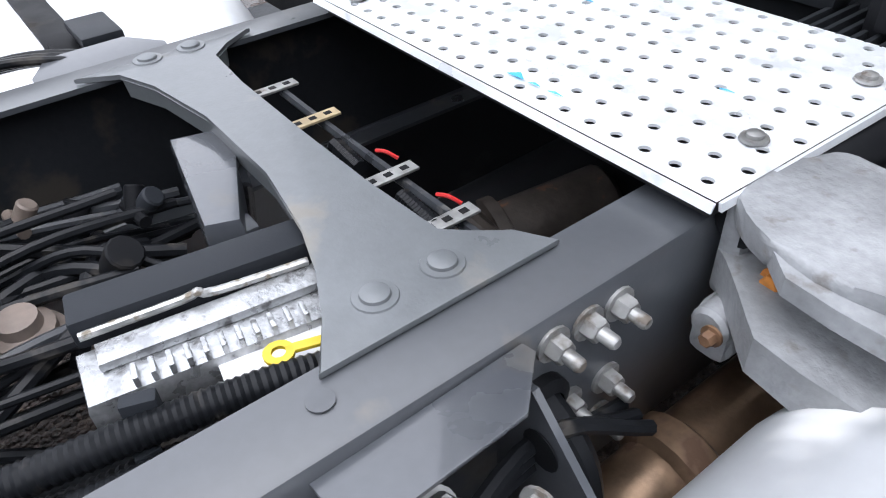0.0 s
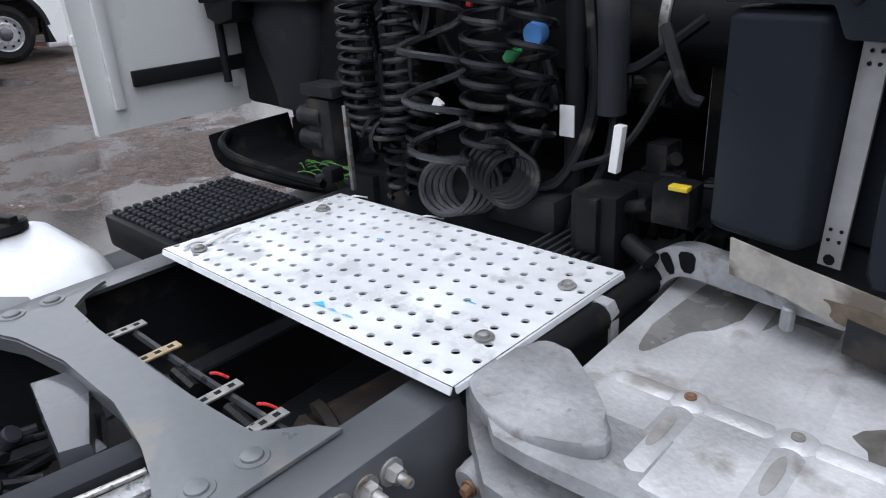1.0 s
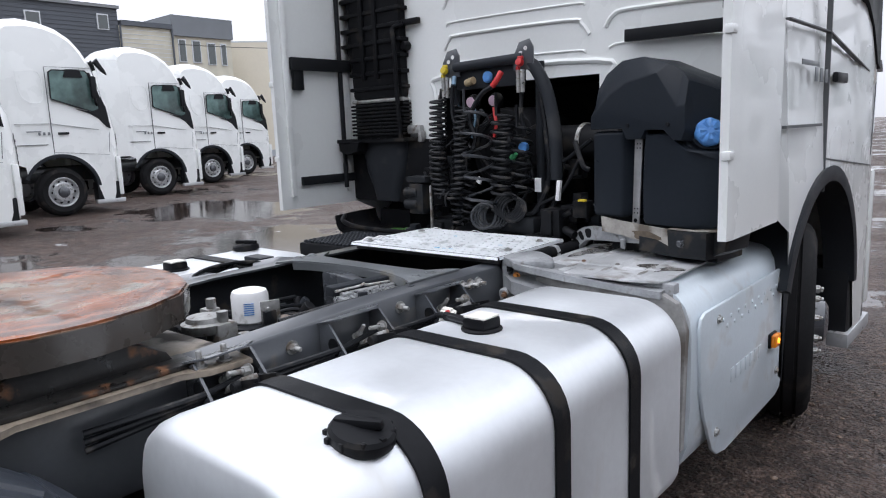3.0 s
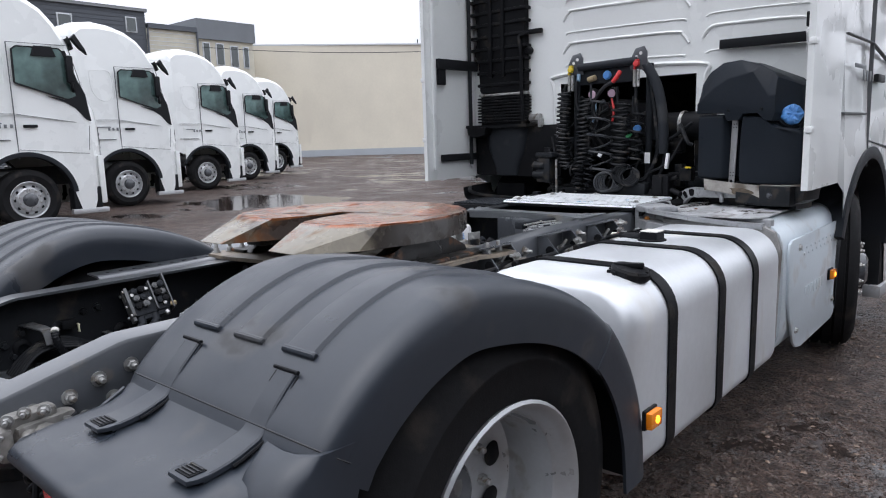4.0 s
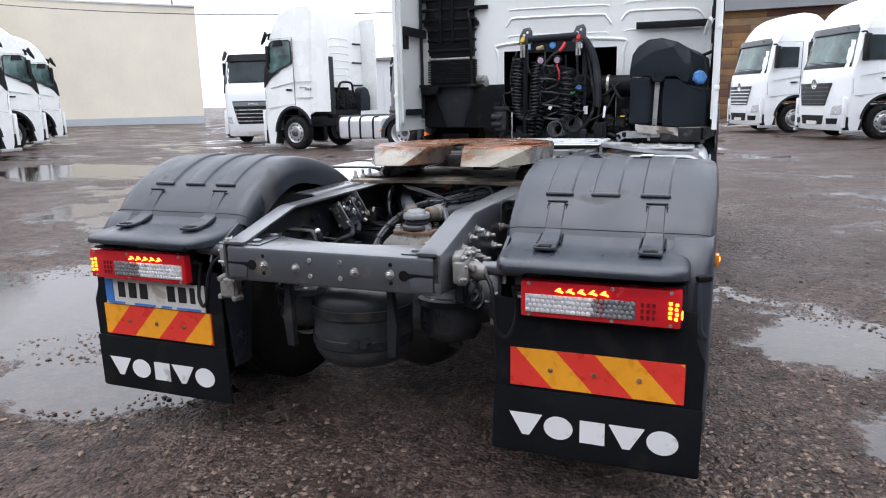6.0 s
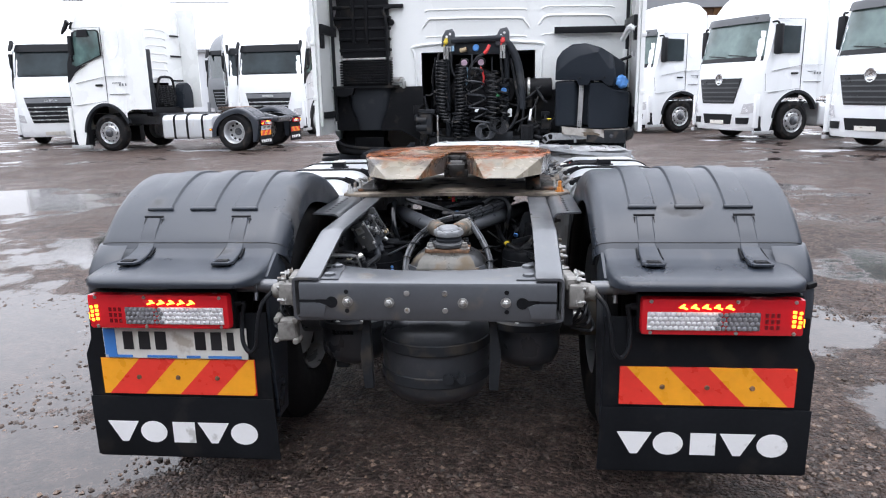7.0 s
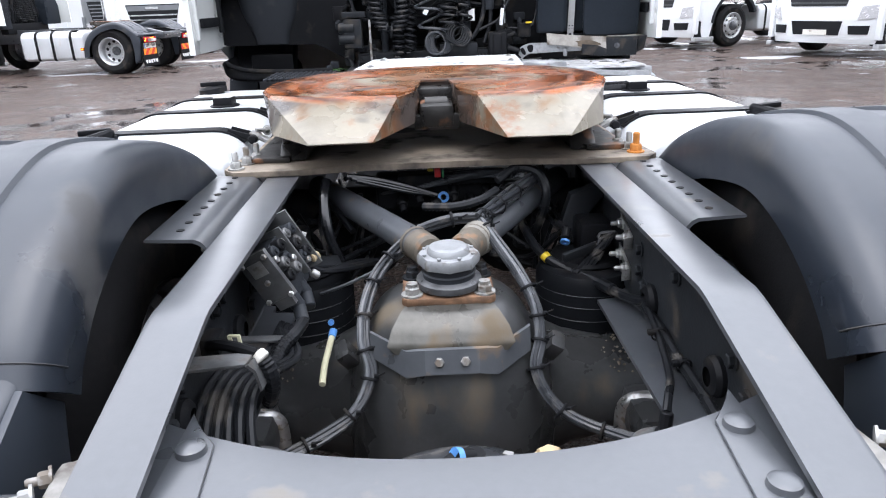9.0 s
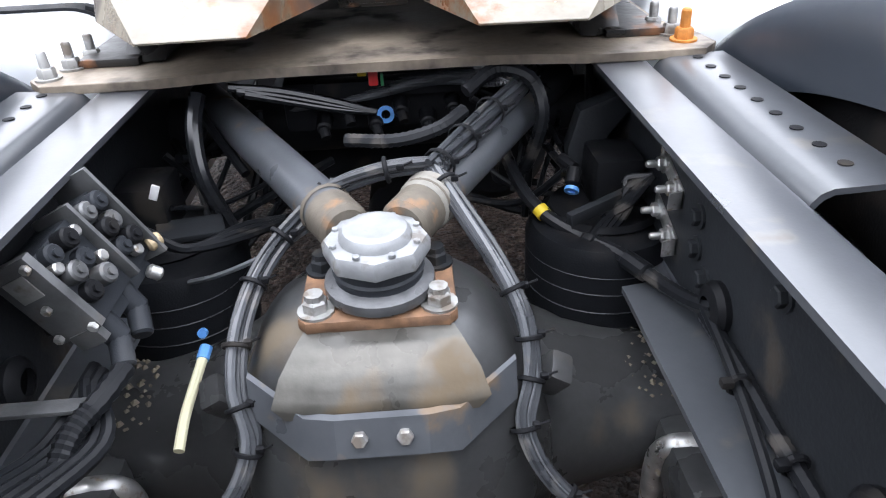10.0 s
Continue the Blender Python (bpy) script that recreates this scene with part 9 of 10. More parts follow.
def rod_joint(root):
    bm = bmesh.new()
    slab(bm, [(x, y, 0.788) for x, y in ((-0.094, 0.630), (-0.084, 0.618), (0.084, 0.618), (0.094, 0.630), (0.094, 0.752), (0.084, 0.762), (-0.084, 0.762), (-0.094, 0.752))], (0, 0, 0.017), 0.004)
    pl = part("joint_plate", bm, M_RUSTY, root, "rusty joint plate")
    for x in (-0.073, 0.073):
        for y in (0.642, 0.735):
            loose("bolt", lambda b: (bolt(b, (x, y, 0.805), (0, 0, 1), 0.0155, 0.016, True, 0.0), lathe(b, [(0.012, 0.016), (0.0115, 0.024), (0, 0.025)], (x, y, 0.807), (0, 0, 1), 10)), M_DULL if y < 0.7 else M_CHASSIS_DK, parent=pl)
    c = (0.003, 0.680, 0.812)
    loose("joint_base", lambda b: lathe(b, [(0.066, 0.0), (0.068, 0.006), (0.067, 0.014), (0.060, 0.018), (0.054, 0.020)], c, (0, -0.03, 1), 30), M_GREY_DK, parent=pl)
    loose("joint_waist", lambda b: lathe(b, [(0.056, 0.014), (0.0535, 0.022), (0.056, 0.030), (0.053, 0.033), (0.055, 0.046)], c, (0, -0.03, 1), 30), M_PLASTIC, parent=pl)
    joint = loose("rod_joint", lambda b: (lathe(b, [(0.056, 0.044), (0.0635, 0.047), (0.0645, 0.052), (0.0645, 0.063), (0.061, 0.069), (0.050, 0.070), (0.0, 0.070)], c, (0, -0.03, 1), 8), lathe(b, [(0.044, 0.069), (0.0425, 0.076), (0.038, 0.082), (0.030, 0.0845), (0.026, 0.0838), (0, 0.0845)], c, (0, -0.03, 1), 32)), M_GREY_CAP, "grey domed rod joint", parent=pl)
    for k in range(8):
        a = 2 * math.pi * (k + 0.5) / 8
        loose("screw", lambda b: bolt(b, (c[0] + 0.0525 * math.cos(a), c[1] - 0.002 + 0.0525 * math.sin(a), 0.8815), (0, 0, 1), 0.0046, 0.004, False), M_GREY_CAP, parent=joint)
    for s in (-1, 1):
        loose("v_rod", lambda b: cyl(b, (s * 0.045, 0.745, 0.868), (s * 0.34, 1.29, 0.872), 0.0325, n=20), M_RODS, "grey tubular V rod", parent=pl)
        loose("rod_collar", lambda b: (cyl(b, (s * 0.035, 0.725, 0.866), (s * 0.062, 0.775, 0.868), 0.0345, 0.0350, n=18, edge=0.006), lathe(b, [(0.034, 0), (0.037, 0.003), (0.034, 0.006)], (s * 0.064, 0.780, 0.868), (s * 0.295, 0.545, 0.004), 18)), M_COLLAR, "dusty tan collar of the rod", parent=pl)
    # pale ribbed boot on one rod
    loose("rod_boot", lambda b: lathe(b, [(0.033, 0), (0.0375, 0.004), (0.034, 0.011), (0.0385, 0.016), (0.035, 0.023), (0.0395, 0.028), (0.036, 0.035), (0.039, 0.041), (0.034, 0.046)], (0.060, 0.772, 0.868), (0.295, 0.545, 0.004), 20), M_BOOT, parent=pl)
    return pl


def bundle_along(root, way, count, spread, r, ties, tone, seed):
    """Wires that run side by side, held by cable ties."""
    rnd = random.Random(seed)
    bundle = tagged(new("cable_bundle"), "")
    bundle.parent, bundle.matrix_basis = root, Matrix.Identity(4)
    turn = [rnd.uniform(0, 6.28) for _ in range(count)]
    for k in range(count):
        pts = []
        for i, p in enumerate(way):
            a = turn[k] + 0.35 * i
            q = spread * (0.45 + 0.55 * (k % 3) / 2)
            pts.append(V(*p) + V(q * math.cos(a), 0.5 * q * math.sin(2 * a), q * math.sin(a)))
        loose("cable", lambda b: tube(b, pts, r * (1.15 if k % 3 == 0 else 1.0), 7, 7), tone if k % 3 else M_CABLE_LT, parent=bundle)
    run = curve_pts(way, 8)
    for k in ties:
        if k + 1 < len(run):
            d = run[k + 1] - run[k]
            w = spread + r * 1.2
            loose("cable_tie", lambda b: (lathe(b, [(w, 0), (w + 0.0018, 0.0015), (w + 0.0018, 0.005), (w, 0.0065)], run[k], d, 12), box(b, run[k] + V(w * 0.9, -0.004, 0.004), (0.010, 0.008, 0.008), 0.002), cyl(b, run[k] + V(w * 0.9, -0.004, 0.004), run[k] + V(w * 0.9 + 0.016, -0.006, 0.012), 0.0016, n=5)), M_PLASTIC_BK, parent=bundle)
    return bundle


def valve_block(root):
    """Cast block with end plates and a face of solenoids, bolted to the rail at a slant."""
    o = V(-0.349, 0.590, 0.929)
    a = V(0.020, 0.148, 0.022).normalized()
    d = V(0.047, -0.034, -0.104)
    d = (d - a * d.dot(a)).normalized()
    n = d.cross(a).normalized()
    if n.x < 0:
        n = -n

    def at(u, v, w):
        return o + a * u + d * v + n * w

    def block(b, u0, u1, v0, v1, w0, w1, bevel=0.004):
        slab(b, [at(u0, v0, w0), at(u1, v0, w0), at(u1, v1, w0), at(u0, v1, w0)], n * (w1 - w0), bevel)

    vb = loose("valve_block", lambda b: (block(b, 0.008, 0.142, 0.006, 0.108, -0.065, -0.004), block(b, 0.02, 0.13, 0.10, 0.125, -0.05, -0.012)), M_PLASTIC, "dark grey valve block with fittings", parent=root)
    loose("end_plate", lambda b: (block(b, -0.004, 0.008, -0.004, 0.104, -0.060, 0.006, 0.003), block(b, -0.006, 0.006, 0.100, 0.122, -0.045, -0.004, 0.003)), M_BLOCK, "dull cast end plate", parent=vb)
    loose("name_label", lambda b: block(b, -0.0065, -0.0050, 0.012, 0.042, -0.045, -0.012, 0.0004), M_DULL, parent=vb)
    for v, w in ((0.008, -0.052), (0.008, 0.0), (0.095, -0.052), (0.098, 0.0), (0.058, -0.028)):
        loose("bolt", lambda b: bolt(b, at(-0.005, v, w), -a, 0.006, 0.006, False), M_STEEL, parent=vb)
    loose("mid_plate", lambda b: block(b, 0.082, 0.088, -0.006, 0.105, -0.05, 0.012, 0.002), M_BLOCK, parent=vb)
    loose("far_plate", lambda b: block(b, 0.136, 0.142, -0.018, 0.118, -0.05, 0.016, 0.002), M_BLOCK, parent=vb)
    for i, u in enumerate((0.026, 0.052, 0.104, 0.122)):
        for j, v in enumerate((0.018, 0.046, 0.074)):
            h = 0.012 + 0.006 * ((i + j) % 2)
            loose("solenoid", lambda b: (lathe(b, [(0.0125, 0), (0.0125, h), (0.010, h + 0.003), (0.005, h + 0.003), (0.005, h + 0.007), (0, h + 0.007)], at(u, v, -0.005), n, 14),), (M_PLASTIC, M_BLOCK, M_PLASTIC_BK)[(i * 2 + j) % 3], parent=vb)
    for u, v in ((0.016, 0.030), (0.070, 0.020), (0.070, 0.060), (0.115, 0.090)):
        loose("port", lambda b: cyl(b, at(u, v, -0.004), at(u, v, 0.010), 0.0075, n=10, edge=0.002), M_STEEL, parent=vb)
    loose("tan_port", lambda b: cyl(b, at(0.135, 0.100, 0.0), at(0.150, 0.104, 0.012), 0.010, n=12, edge=0.003), M_TAN, parent=vb)
    loose("clear_port", lambda b: cyl(b, at(0.11, 0.118, -0.004), at(0.115, 0.135, 0.002), 0.009, n=12, edge=0.003), M_STEEL, parent=vb)
    # elbow plugs on the lower side, with their ribbed hoses
    for u in (0.025, 0.075):
        loose("elbow_plug", lambda b: (cyl(b, at(u, 0.105, -0.025), at(u - 0.005, 0.145, -0.02), 0.0165, 0.015, n=14, edge=0.004), cyl(b, at(u - 0.004, 0.138, -0.02), at(u - 0.035, 0.160, -0.015), 0.0135, n=12, edge=0.003)), M_PLASTIC, parent=vb)
    p = at(-0.010, 0.160, -0.015)
    loose("ribbed_hose", lambda b: tube(b, [p, p + V(-0.008, -0.045, -0.002), p + V(-0.028, -0.09, -0.012), p + V(-0.035, -0.14, -0.035), p + V(-0.028, -0.20, -0.055)], 0.0115, 9, 6, 0.002, 0.0055), M_HOSE, parent=vb)
    return vb


def air_tank(root):
    tk = loose("air_tank", lambda b: lathe(b, [(0, 0), (0.10, 0.006), (0.16, 0.03), (0.188, 0.07), (0.192, 0.10), (0.192, 0.25), (0.186, 0.285), (0.165, 0.312), (0.13, 0.330), (0.08, 0.341), (0, 0.346)], (0, 0.13, 0.375), (0, 0.04, 1), 40), M_CHASSIS_DK2, "dark grey air tank")
    for z2 in (0.47, 0.585):
        loose("tank_band", lambda b: lathe(b, [(0.1925, 0), (0.1955, 0.004), (0.1955, 0.036), (0.1925, 0.04)], (0, 0.13, z2), (0, 0.04, 1), 36), M_CHASSIS_DK, parent=tk)
    loose("drain_valve", lambda b: (cyl(b, (0.10, -0.03, 0.52), (0.105, -0.075, 0.52), 0.014), lathe(b, [(0.02, 0), (0.02, 0.01), (0, 0.012)], (0.06, -0.05, 0.515), (0, -1, 0), 10)), M_CHASSIS_DK, parent=tk)
    loose("brass_plug", lambda b: bolt(b, (0.131, 0.215, 0.708), (0, 0, 1), 0.021, 0.018), M_BRASS, "brass plug", parent=tk)
    loose("tank_fitting", lambda b: (cyl(b, (0.012, 0.19, 0.715), (0.018, 0.19, 0.752), 0.016), cyl(b, (0.014, 0.19, 0.742), (-0.012, 0.178, 0.752), 0.0145), cyl(b, (-0.012, 0.178, 0.752), (-0.05, 0.16, 0.735), 0.010)), M_PLASTIC_BK, parent=tk)
    loose("blue_ring", lambda b: cyl(b, (-0.004, 0.182, 0.749), (-0.012, 0.178, 0.752), 0.0155), M_BLUE, parent=tk)
    loose("pale_chip", lambda b: slab(b, [(0.062, 0.235, 0.7135), (0.078, 0.228, 0.7130), (0.080, 0.238, 0.7127), (0.068, 0.243, 0.7130)], (0, 0, 0.001)), M_DULL, parent=tk)
    for s in (-1, 1):
        loose("tank_hanger", lambda b: slab(b, [(s * 0.20, -0.06, 0.76), (s * 0.215, -0.06, 0.76), (s * 0.235, -0.06, 0.60), (s * 0.225, -0.06, 0.48), (s * 0.195, -0.06, 0.48)], (0, 0.03, 0), 0.002), M_CHASSIS_DK)


def rail_end_castings(root):
    """Castings on the rail ends that carry the arches and lamps."""
    for s in (-1, 1):
        cb = loose("carrier_casting", lambda b: (box(b, (s * 0.46, 0.03, 0.80), (0.05, 0.14, 0.09), 0.018, (0, 0, 12)), cyl(b, (s * 0.45, 0.02, 0.80), (s * 0.55, 0.02, 0.80), 0.040, 0.028, edge=0.01), box(b, (s * 0.455, 0.005, 0.845), (0.042, 0.11, 0.045), 0.014, (0, 0, 8), 3), box(b, (s * 0.475, -0.055, 0.81), (0.05, 0.03, 0.075), 0.012), cyl(b, (s * 0.45, 0.0, 0.815), (s * 0.515, -0.02, 0.82), 0.022, 0.014, n=12, edge=0.004)), M_CAST_MID, "dirty cast carrier bolted to the rail end")
        if s < 0:
            loose("lower_casting", lambda b: (box(b, (s * 0.482, -0.035, 0.682), (0.070, 0.045, 0.078), 0.014, (0, 0, 10), 3), box(b, (s * 0.482, -0.058, 0.682), (0.058, 0.010, 0.058), 0.004, (0, 0, 10)), [cyl(b, (s * (0.482 + dx), -0.066, 0.682 + dz), (s * (0.482 + dx), -0.02, 0.682 + dz), 0.0105, 0.016, n=12, edge=0.003) for dx, dz in ((-0.032, 0.036), (0.032, 0.038), (-0.028, -0.038), (0.036, -0.032))]), M_CAST_MID, "grey cast valve on the rail end", parent=cb)
        loose("casting_link", lambda b: box(b, (s * 0.455, -0.005, 0.74), (0.03, 0.03, 0.09), 0.008), M_CHASSIS_DK, parent=cb)
        for y, z2 in ((-0.045, 0.86), (-0.01, 0.868), (0.03, 0.862), (-0.06, 0.79), (-0.01, 0.775), (0.05, 0.78), (0.075, 0.82), (-0.055, 0.832)):
            loose("bolt", lambda b: bolt(b, (s * 0.478, y, z2), (s, -0.5, 0.1), 0.010, 0.012, True, 0.010), M_DULL, parent=cb)
        loose("carrier_tube", lambda b: (cyl(b, (s * 0.53, 0.03, 0.812), (s * 0.68, 0.03, 0.815), 0.024, n=16), lathe(b, [(0.0245, 0), (0.0275, 0.002), (0.0275, 0.014), (0.0245, 0.016)], (s * 0.60, 0.03, 0.813), (s, 0, 0), 16), cyl(b, (s * 0.608, 0.02, 0.79), (s * 0.608, 0.01, 0.765), 0.008, n=8)), M_CHASSIS, parent=cb)
        loose("lamp_cable", lambda b: tube(b, [(s * 0.545, 0.0, 0.80), (s * 0.575, -0.03, 0.76), (s * 0.590, -0.045, 0.68), (s * 0.598, -0.045, 0.62), (s * 0.625, -0.04, 0.595), (s * 0.65, -0.03, 0.63), (s * 0.655, -0.01, 0.70), (s * 0.645, -0.005, 0.76)], 0.0075, 8, 6), M_HOSE)
        for k in range(4):
            loose("cable", lambda b: tube(b, [(s * 0.47, 0.10, 0.83 - 0.03 * k), (s * (0.50 + 0.01 * k), 0.02, 0.80 - 0.03 * k), (s * (0.49 + 0.012 * k), -0.03, 0.76 - 0.025 * k), (s * 0.465, 0.02, 0.68)], 0.006, 6, 5), M_HOSE, parent=cb)


def rear_bay():
    axle(truck)
    rod_joint(truck)
    valve_block(truck)
    air_tank(truck)
    rail_end_castings(truck)
    # wires that come along one rod, part behind the joint and run down both sides
    bundle_along(truck, [(0.27, 1.16, 0.935), (0.215, 1.04, 0.930), (0.160, 0.945, 0.922), (0.115, 0.865, 0.914), (0.080, 0.805, 0.906)], 12, 0.016, 0.0050, (6, 14, 22, 30), M_CABLE, 5)
    bundle_along(truck, [(0.080, 0.810, 0.906), (0.108, 0.765, 0.873), (0.148, 0.700, 0.825), (0.176, 0.655, 0.772), (0.181, 0.615, 0.715), (0.165, 0.570, 0.668), (0.188, 0.535, 0.618), (0.235, 0.505, 0.585), (0.33, 0.455, 0.568), (0.43, 0.41, 0.56)], 8, 0.0105, 0.0050, (3, 20, 27, 33, 40, 52, 60), M_CABLE, 6)
    bundle_along(truck, [(0.090, 0.815, 0.908), (0.02, 0.800, 0.912), (-0.055, 0.800, 0.890), (-0.110, 0.770, 0.856), (-0.150, 0.725, 0.820), (-0.173, 0.660, 0.775), (-0.176, 0.605, 0.725), (-0.163, 0.570, 0.672), (-0.190, 0.535, 0.618), (-0.245, 0.505, 0.585), (-0.33, 0.455, 0.565), (-0.43, 0.40, 0.555)], 8, 0.0105, 0.0050, (8, 17, 26, 34, 42, 50, 57, 66, 76), M_CABLE, 7)
    loose("single_wire", lambda b: tube(b, [(-0.055, 0.81, 0.90), (-0.07, 0.79, 0.86), (-0.11, 0.77, 0.835), (-0.17, 0.78, 0.80), (-0.24, 0.81, 0.76), (-0.31, 0.86, 0.72)], 0.0042, 6, 6), M_CABLE_LT)
    loose("flex_hose", lambda b: tube(b, [(-0.045, 0.93, 0.905), (0.03, 0.905, 0.910), (0.09, 0.91, 0.922), (0.13, 0.95, 0.932)], 0.0095, 8, 6, 0.0015, 0.005), M_HOSE)
    loose("loop_hose", lambda b: tube(b, [(0.14, 1.03, 0.935), (0.19, 1.06, 0.958), (0.245, 1.05, 0.945), (0.262, 1.02, 0.90), (0.250, 1.02, 0.84), (0.235, 1.04, 0.79)], 0.011, 8, 6, 0.0015, 0.006), M_HOSE)
    for k in range(7):
        loose("cable", lambda b: tube(b, [(0.215 - 0.006 * k, 1.05, 0.938), (0.17 - 0.012 * k, 1.08 + 0.006 * k, 0.950 - 0.004 * k), (0.10 - 0.02 * k, 1.11, 0.945 - 0.006 * k), (0.02 - 0.03 * k, 1.15, 0.93 - 0.008 * k)], 0.0046, 6, 6), M_CABLE)
    # bright pipe bends beside the axle
    for s in (-1, 1):
        loose("pipe_bend", lambda b: tube(b, [(s * 0.372, 0.655, 0.40), (s * 0.372, 0.655, 0.49), (s * 0.380, 0.648, 0.525), (s * 0.405, 0.640, 0.540), (s * 0.45, 0.63, 0.540), (s * 0.56, 0.60, 0.53)], 0.0165, 12, 6), M_STEEL, "bright bent steel pipe")
        loose("bag_head", lambda b: (lathe(b, [(0.052, 0), (0.052, 0.09), (0.047, 0.108), (0.034, 0.118), (0.016, 0.121), (0, 0.121)], (s * 0.322, 0.282, 0.575), (0, 0, 1), 24),), M_BLOCK, "grey domed head of the air bag")
        loose("bag_plug", lambda b: (cyl(b, (s * 0.322, 0.276, 0.69), (s * 0.322, 0.272, 0.715), 0.015, n=12, edge=0.003), cyl(b, (s * 0.322, 0.272, 0.712), (s * 0.326, 0.278, 0.745), 0.0105, n=10, edge=0.002)), M_PLASTIC_BK)
    # harness on one rail, with yellow tape, and its tails
    har = loose("harness", lambda b: tube(b, [(0.20, 1.10, 0.83), (0.222, 1.0, 0.785), (0.251, 0.939, 0.760), (0.300, 0.888, 0.742), (0.348, 0.840, 0.735), (0.380, 0.765, 0.735), (0.398, 0.695, 0.748), (0.412, 0.645, 0.765)], 0.0105, 9, 6, 0.0012, 0.006), M_HOSE, "taped black wiring harness")
    for a, b2 in (((0.348, 0.840, 0.735), (0.380, 0.765, 0.735)), ((0.30, 0.888, 0.742), (0.325, 0.865, 0.738))):
        loose("tape_sleeve", lambda b: cyl(b, V(*a).lerp(V(*b2), 0.2), V(*a).lerp(V(*b2), 0.8), 0.0145, n=10, edge=0.003), M_HOSE, parent=har)
    loose("yellow_tape", lambda b: cyl(b, (0.247, 0.946, 0.763), (0.254, 0.934, 0.757), 0.0125), M_YELLOW, "yellow tape", parent=har)
    loose("harness_tail", lambda b: tube(b, [(0.405, 0.66, 0.76), (0.398, 0.58, 0.755), (0.385, 0.48, 0.748), (0.365, 0.38, 0.745), (0.340, 0.315, 0.752), (0.326, 0.280, 0.742)], 0.0070, 8, 6), M_HOSE, parent=har)
    loose("harness_tail", lambda b: tube(b, [(0.405, 0.655, 0.752), (0.406, 0.56, 0.748), (0.402, 0.46, 0.745), (0.400, 0.36, 0.745), (0.396, 0.26, 0.742), (0.380, 0.17, 0.735), (0.36, 0.10, 0.72)], 0.0092, 8, 6, 0.0013, 0.005), M_HOSE, parent=har)
    for p in ((0.392, 0.52, 0.752), (0.401, 0.41, 0.746)):
        loose("cable_tie", lambda b: (lathe(b, [(0.013, 0), (0.015, 0.002), (0.015, 0.007), (0.013, 0.009)], p, (0, 1, 0.1), 10), box(b, V(*p) + V(-0.016, 0, 0.008), (0.014, 0.012, 0.010), 0.003)), M_PLASTIC_BK, parent=har)
    loose("tail_clamp", lambda b: (box(b, (0.375, 0.155, 0.745), (0.075, 0.018, 0.012), 0.003, (0, 0, 15)), cyl(b, (0.365, 0.15, 0.735), (0.36, 0.11, 0.72), 0.014, n=10)), M_DULL, parent=har)
    for y, z2 in ((0.645, 0.768), (0.315, 0.782), (0.15, 0.77)):
        loose("grommet", lambda b: lathe(b, [(0.016, 0), (0.034, 0), (0.035, 0.008), (0.030, 0.016), (0.024, 0.018), (0.016, 0.020)], (0.4185, y, z2), (-1, 0, 0), 20), M_PLASTIC_BK)
        loose("grommet", lambda b: lathe(b, [(0.016, 0), (0.030, 0), (0.031, 0.008), (0.024, 0.016), (0.016, 0.018)], (-0.4185, y - 0.05, z2), (1, 0, 0), 20), M_PLASTIC_BK)
    for z2 in (0.847, 0.772):
        br = loose("nut_plate", lambda b: (slab(b, [(0.4185, 0.800, z2 - 0.022), (0.4185, 0.895, z2 + 0.012), (0.4185, 0.895, z2 + 0.036), (0.4185, 0.800, z2 + 0.006)], (-0.004, 0, 0), 0.001), slab(b, [(0.4185, 0.800, z2 - 0.022), (0.4185, 0.800, z2 + 0.006), (0.398, 0.800, z2 + 0.002), (0.398, 0.800, z2 - 0.024)], (0, 0.004, 0), 0.001)), M_STEEL, "small zinc plate with two nuts")
        for y, dz in ((0.825, -0.002), (0.872, 0.016)):
            loose("nut", lambda b: bolt(b, (0.4145, y, z2 + dz), (-1, 0, 0), 0.0105, 0.010, True, 0.012), M_STEEL, parent=br)
    for s in (-1, 1):
        for y, z2 in ((0.74, 0.845), (0.735, 0.80), (0.70, 0.775), (0.27, 0.835), (0.215, 0.80), (0.19, 0.765), (0.24, 0.76), (1.0, 0.76), (0.52, 0.87)):
            loose("bolt_head", lambda b: bolt(b, (s * 0.4185, y, z2), (-s, 0, 0), 0.012, 0.010), M_CHASSIS_DK)
    # blue-ringed elbow and the dark arms round it
    loose("elbow_fitting", lambda b: (cyl(b, (0.293, 0.925, 0.812), (0.300, 0.945, 0.830), 0.012, n=12, edge=0.002), cyl(b, (0.300, 0.945, 0.830), (0.285, 0.975, 0.835), 0.010, n=10)), M_PLASTIC_BK)
    loose("blue_ring", lambda b: lathe(b, [(0.006, 0), (0.0115, 0), (0.0115, 0.006), (0.006, 0.006)], (0.292, 0.921, 0.808), (-0.3, -0.7, -0.6), 14), M_BLUE)
    loose("arm_bracket", lambda b: slab(b, [(0.315, 1.0, 0.72), (0.305, 1.02, 0.83), (0.33, 1.05, 0.885), (0.42, 1.06, 0.915), (0.42, 1.06, 0.87), (0.365, 1.05, 0.835), (0.350, 1.02, 0.74)], (0, 0.04, 0), 0.008), M_CHASSIS_DK)
    loose("arm_bracket", lambda b: box(b, (0.325, 0.88, 0.795), (0.11, 0.014, 0.020), 0.003, (0, -8, 24)), M_CHASSIS_DK)
    loose("arm_bracket", lambda b: box(b, (-0.30, 0.93, 0.775), (0.10, 0.05, 0.012), 0.004, (10, 5, 20)), M_CHASSIS_DK)
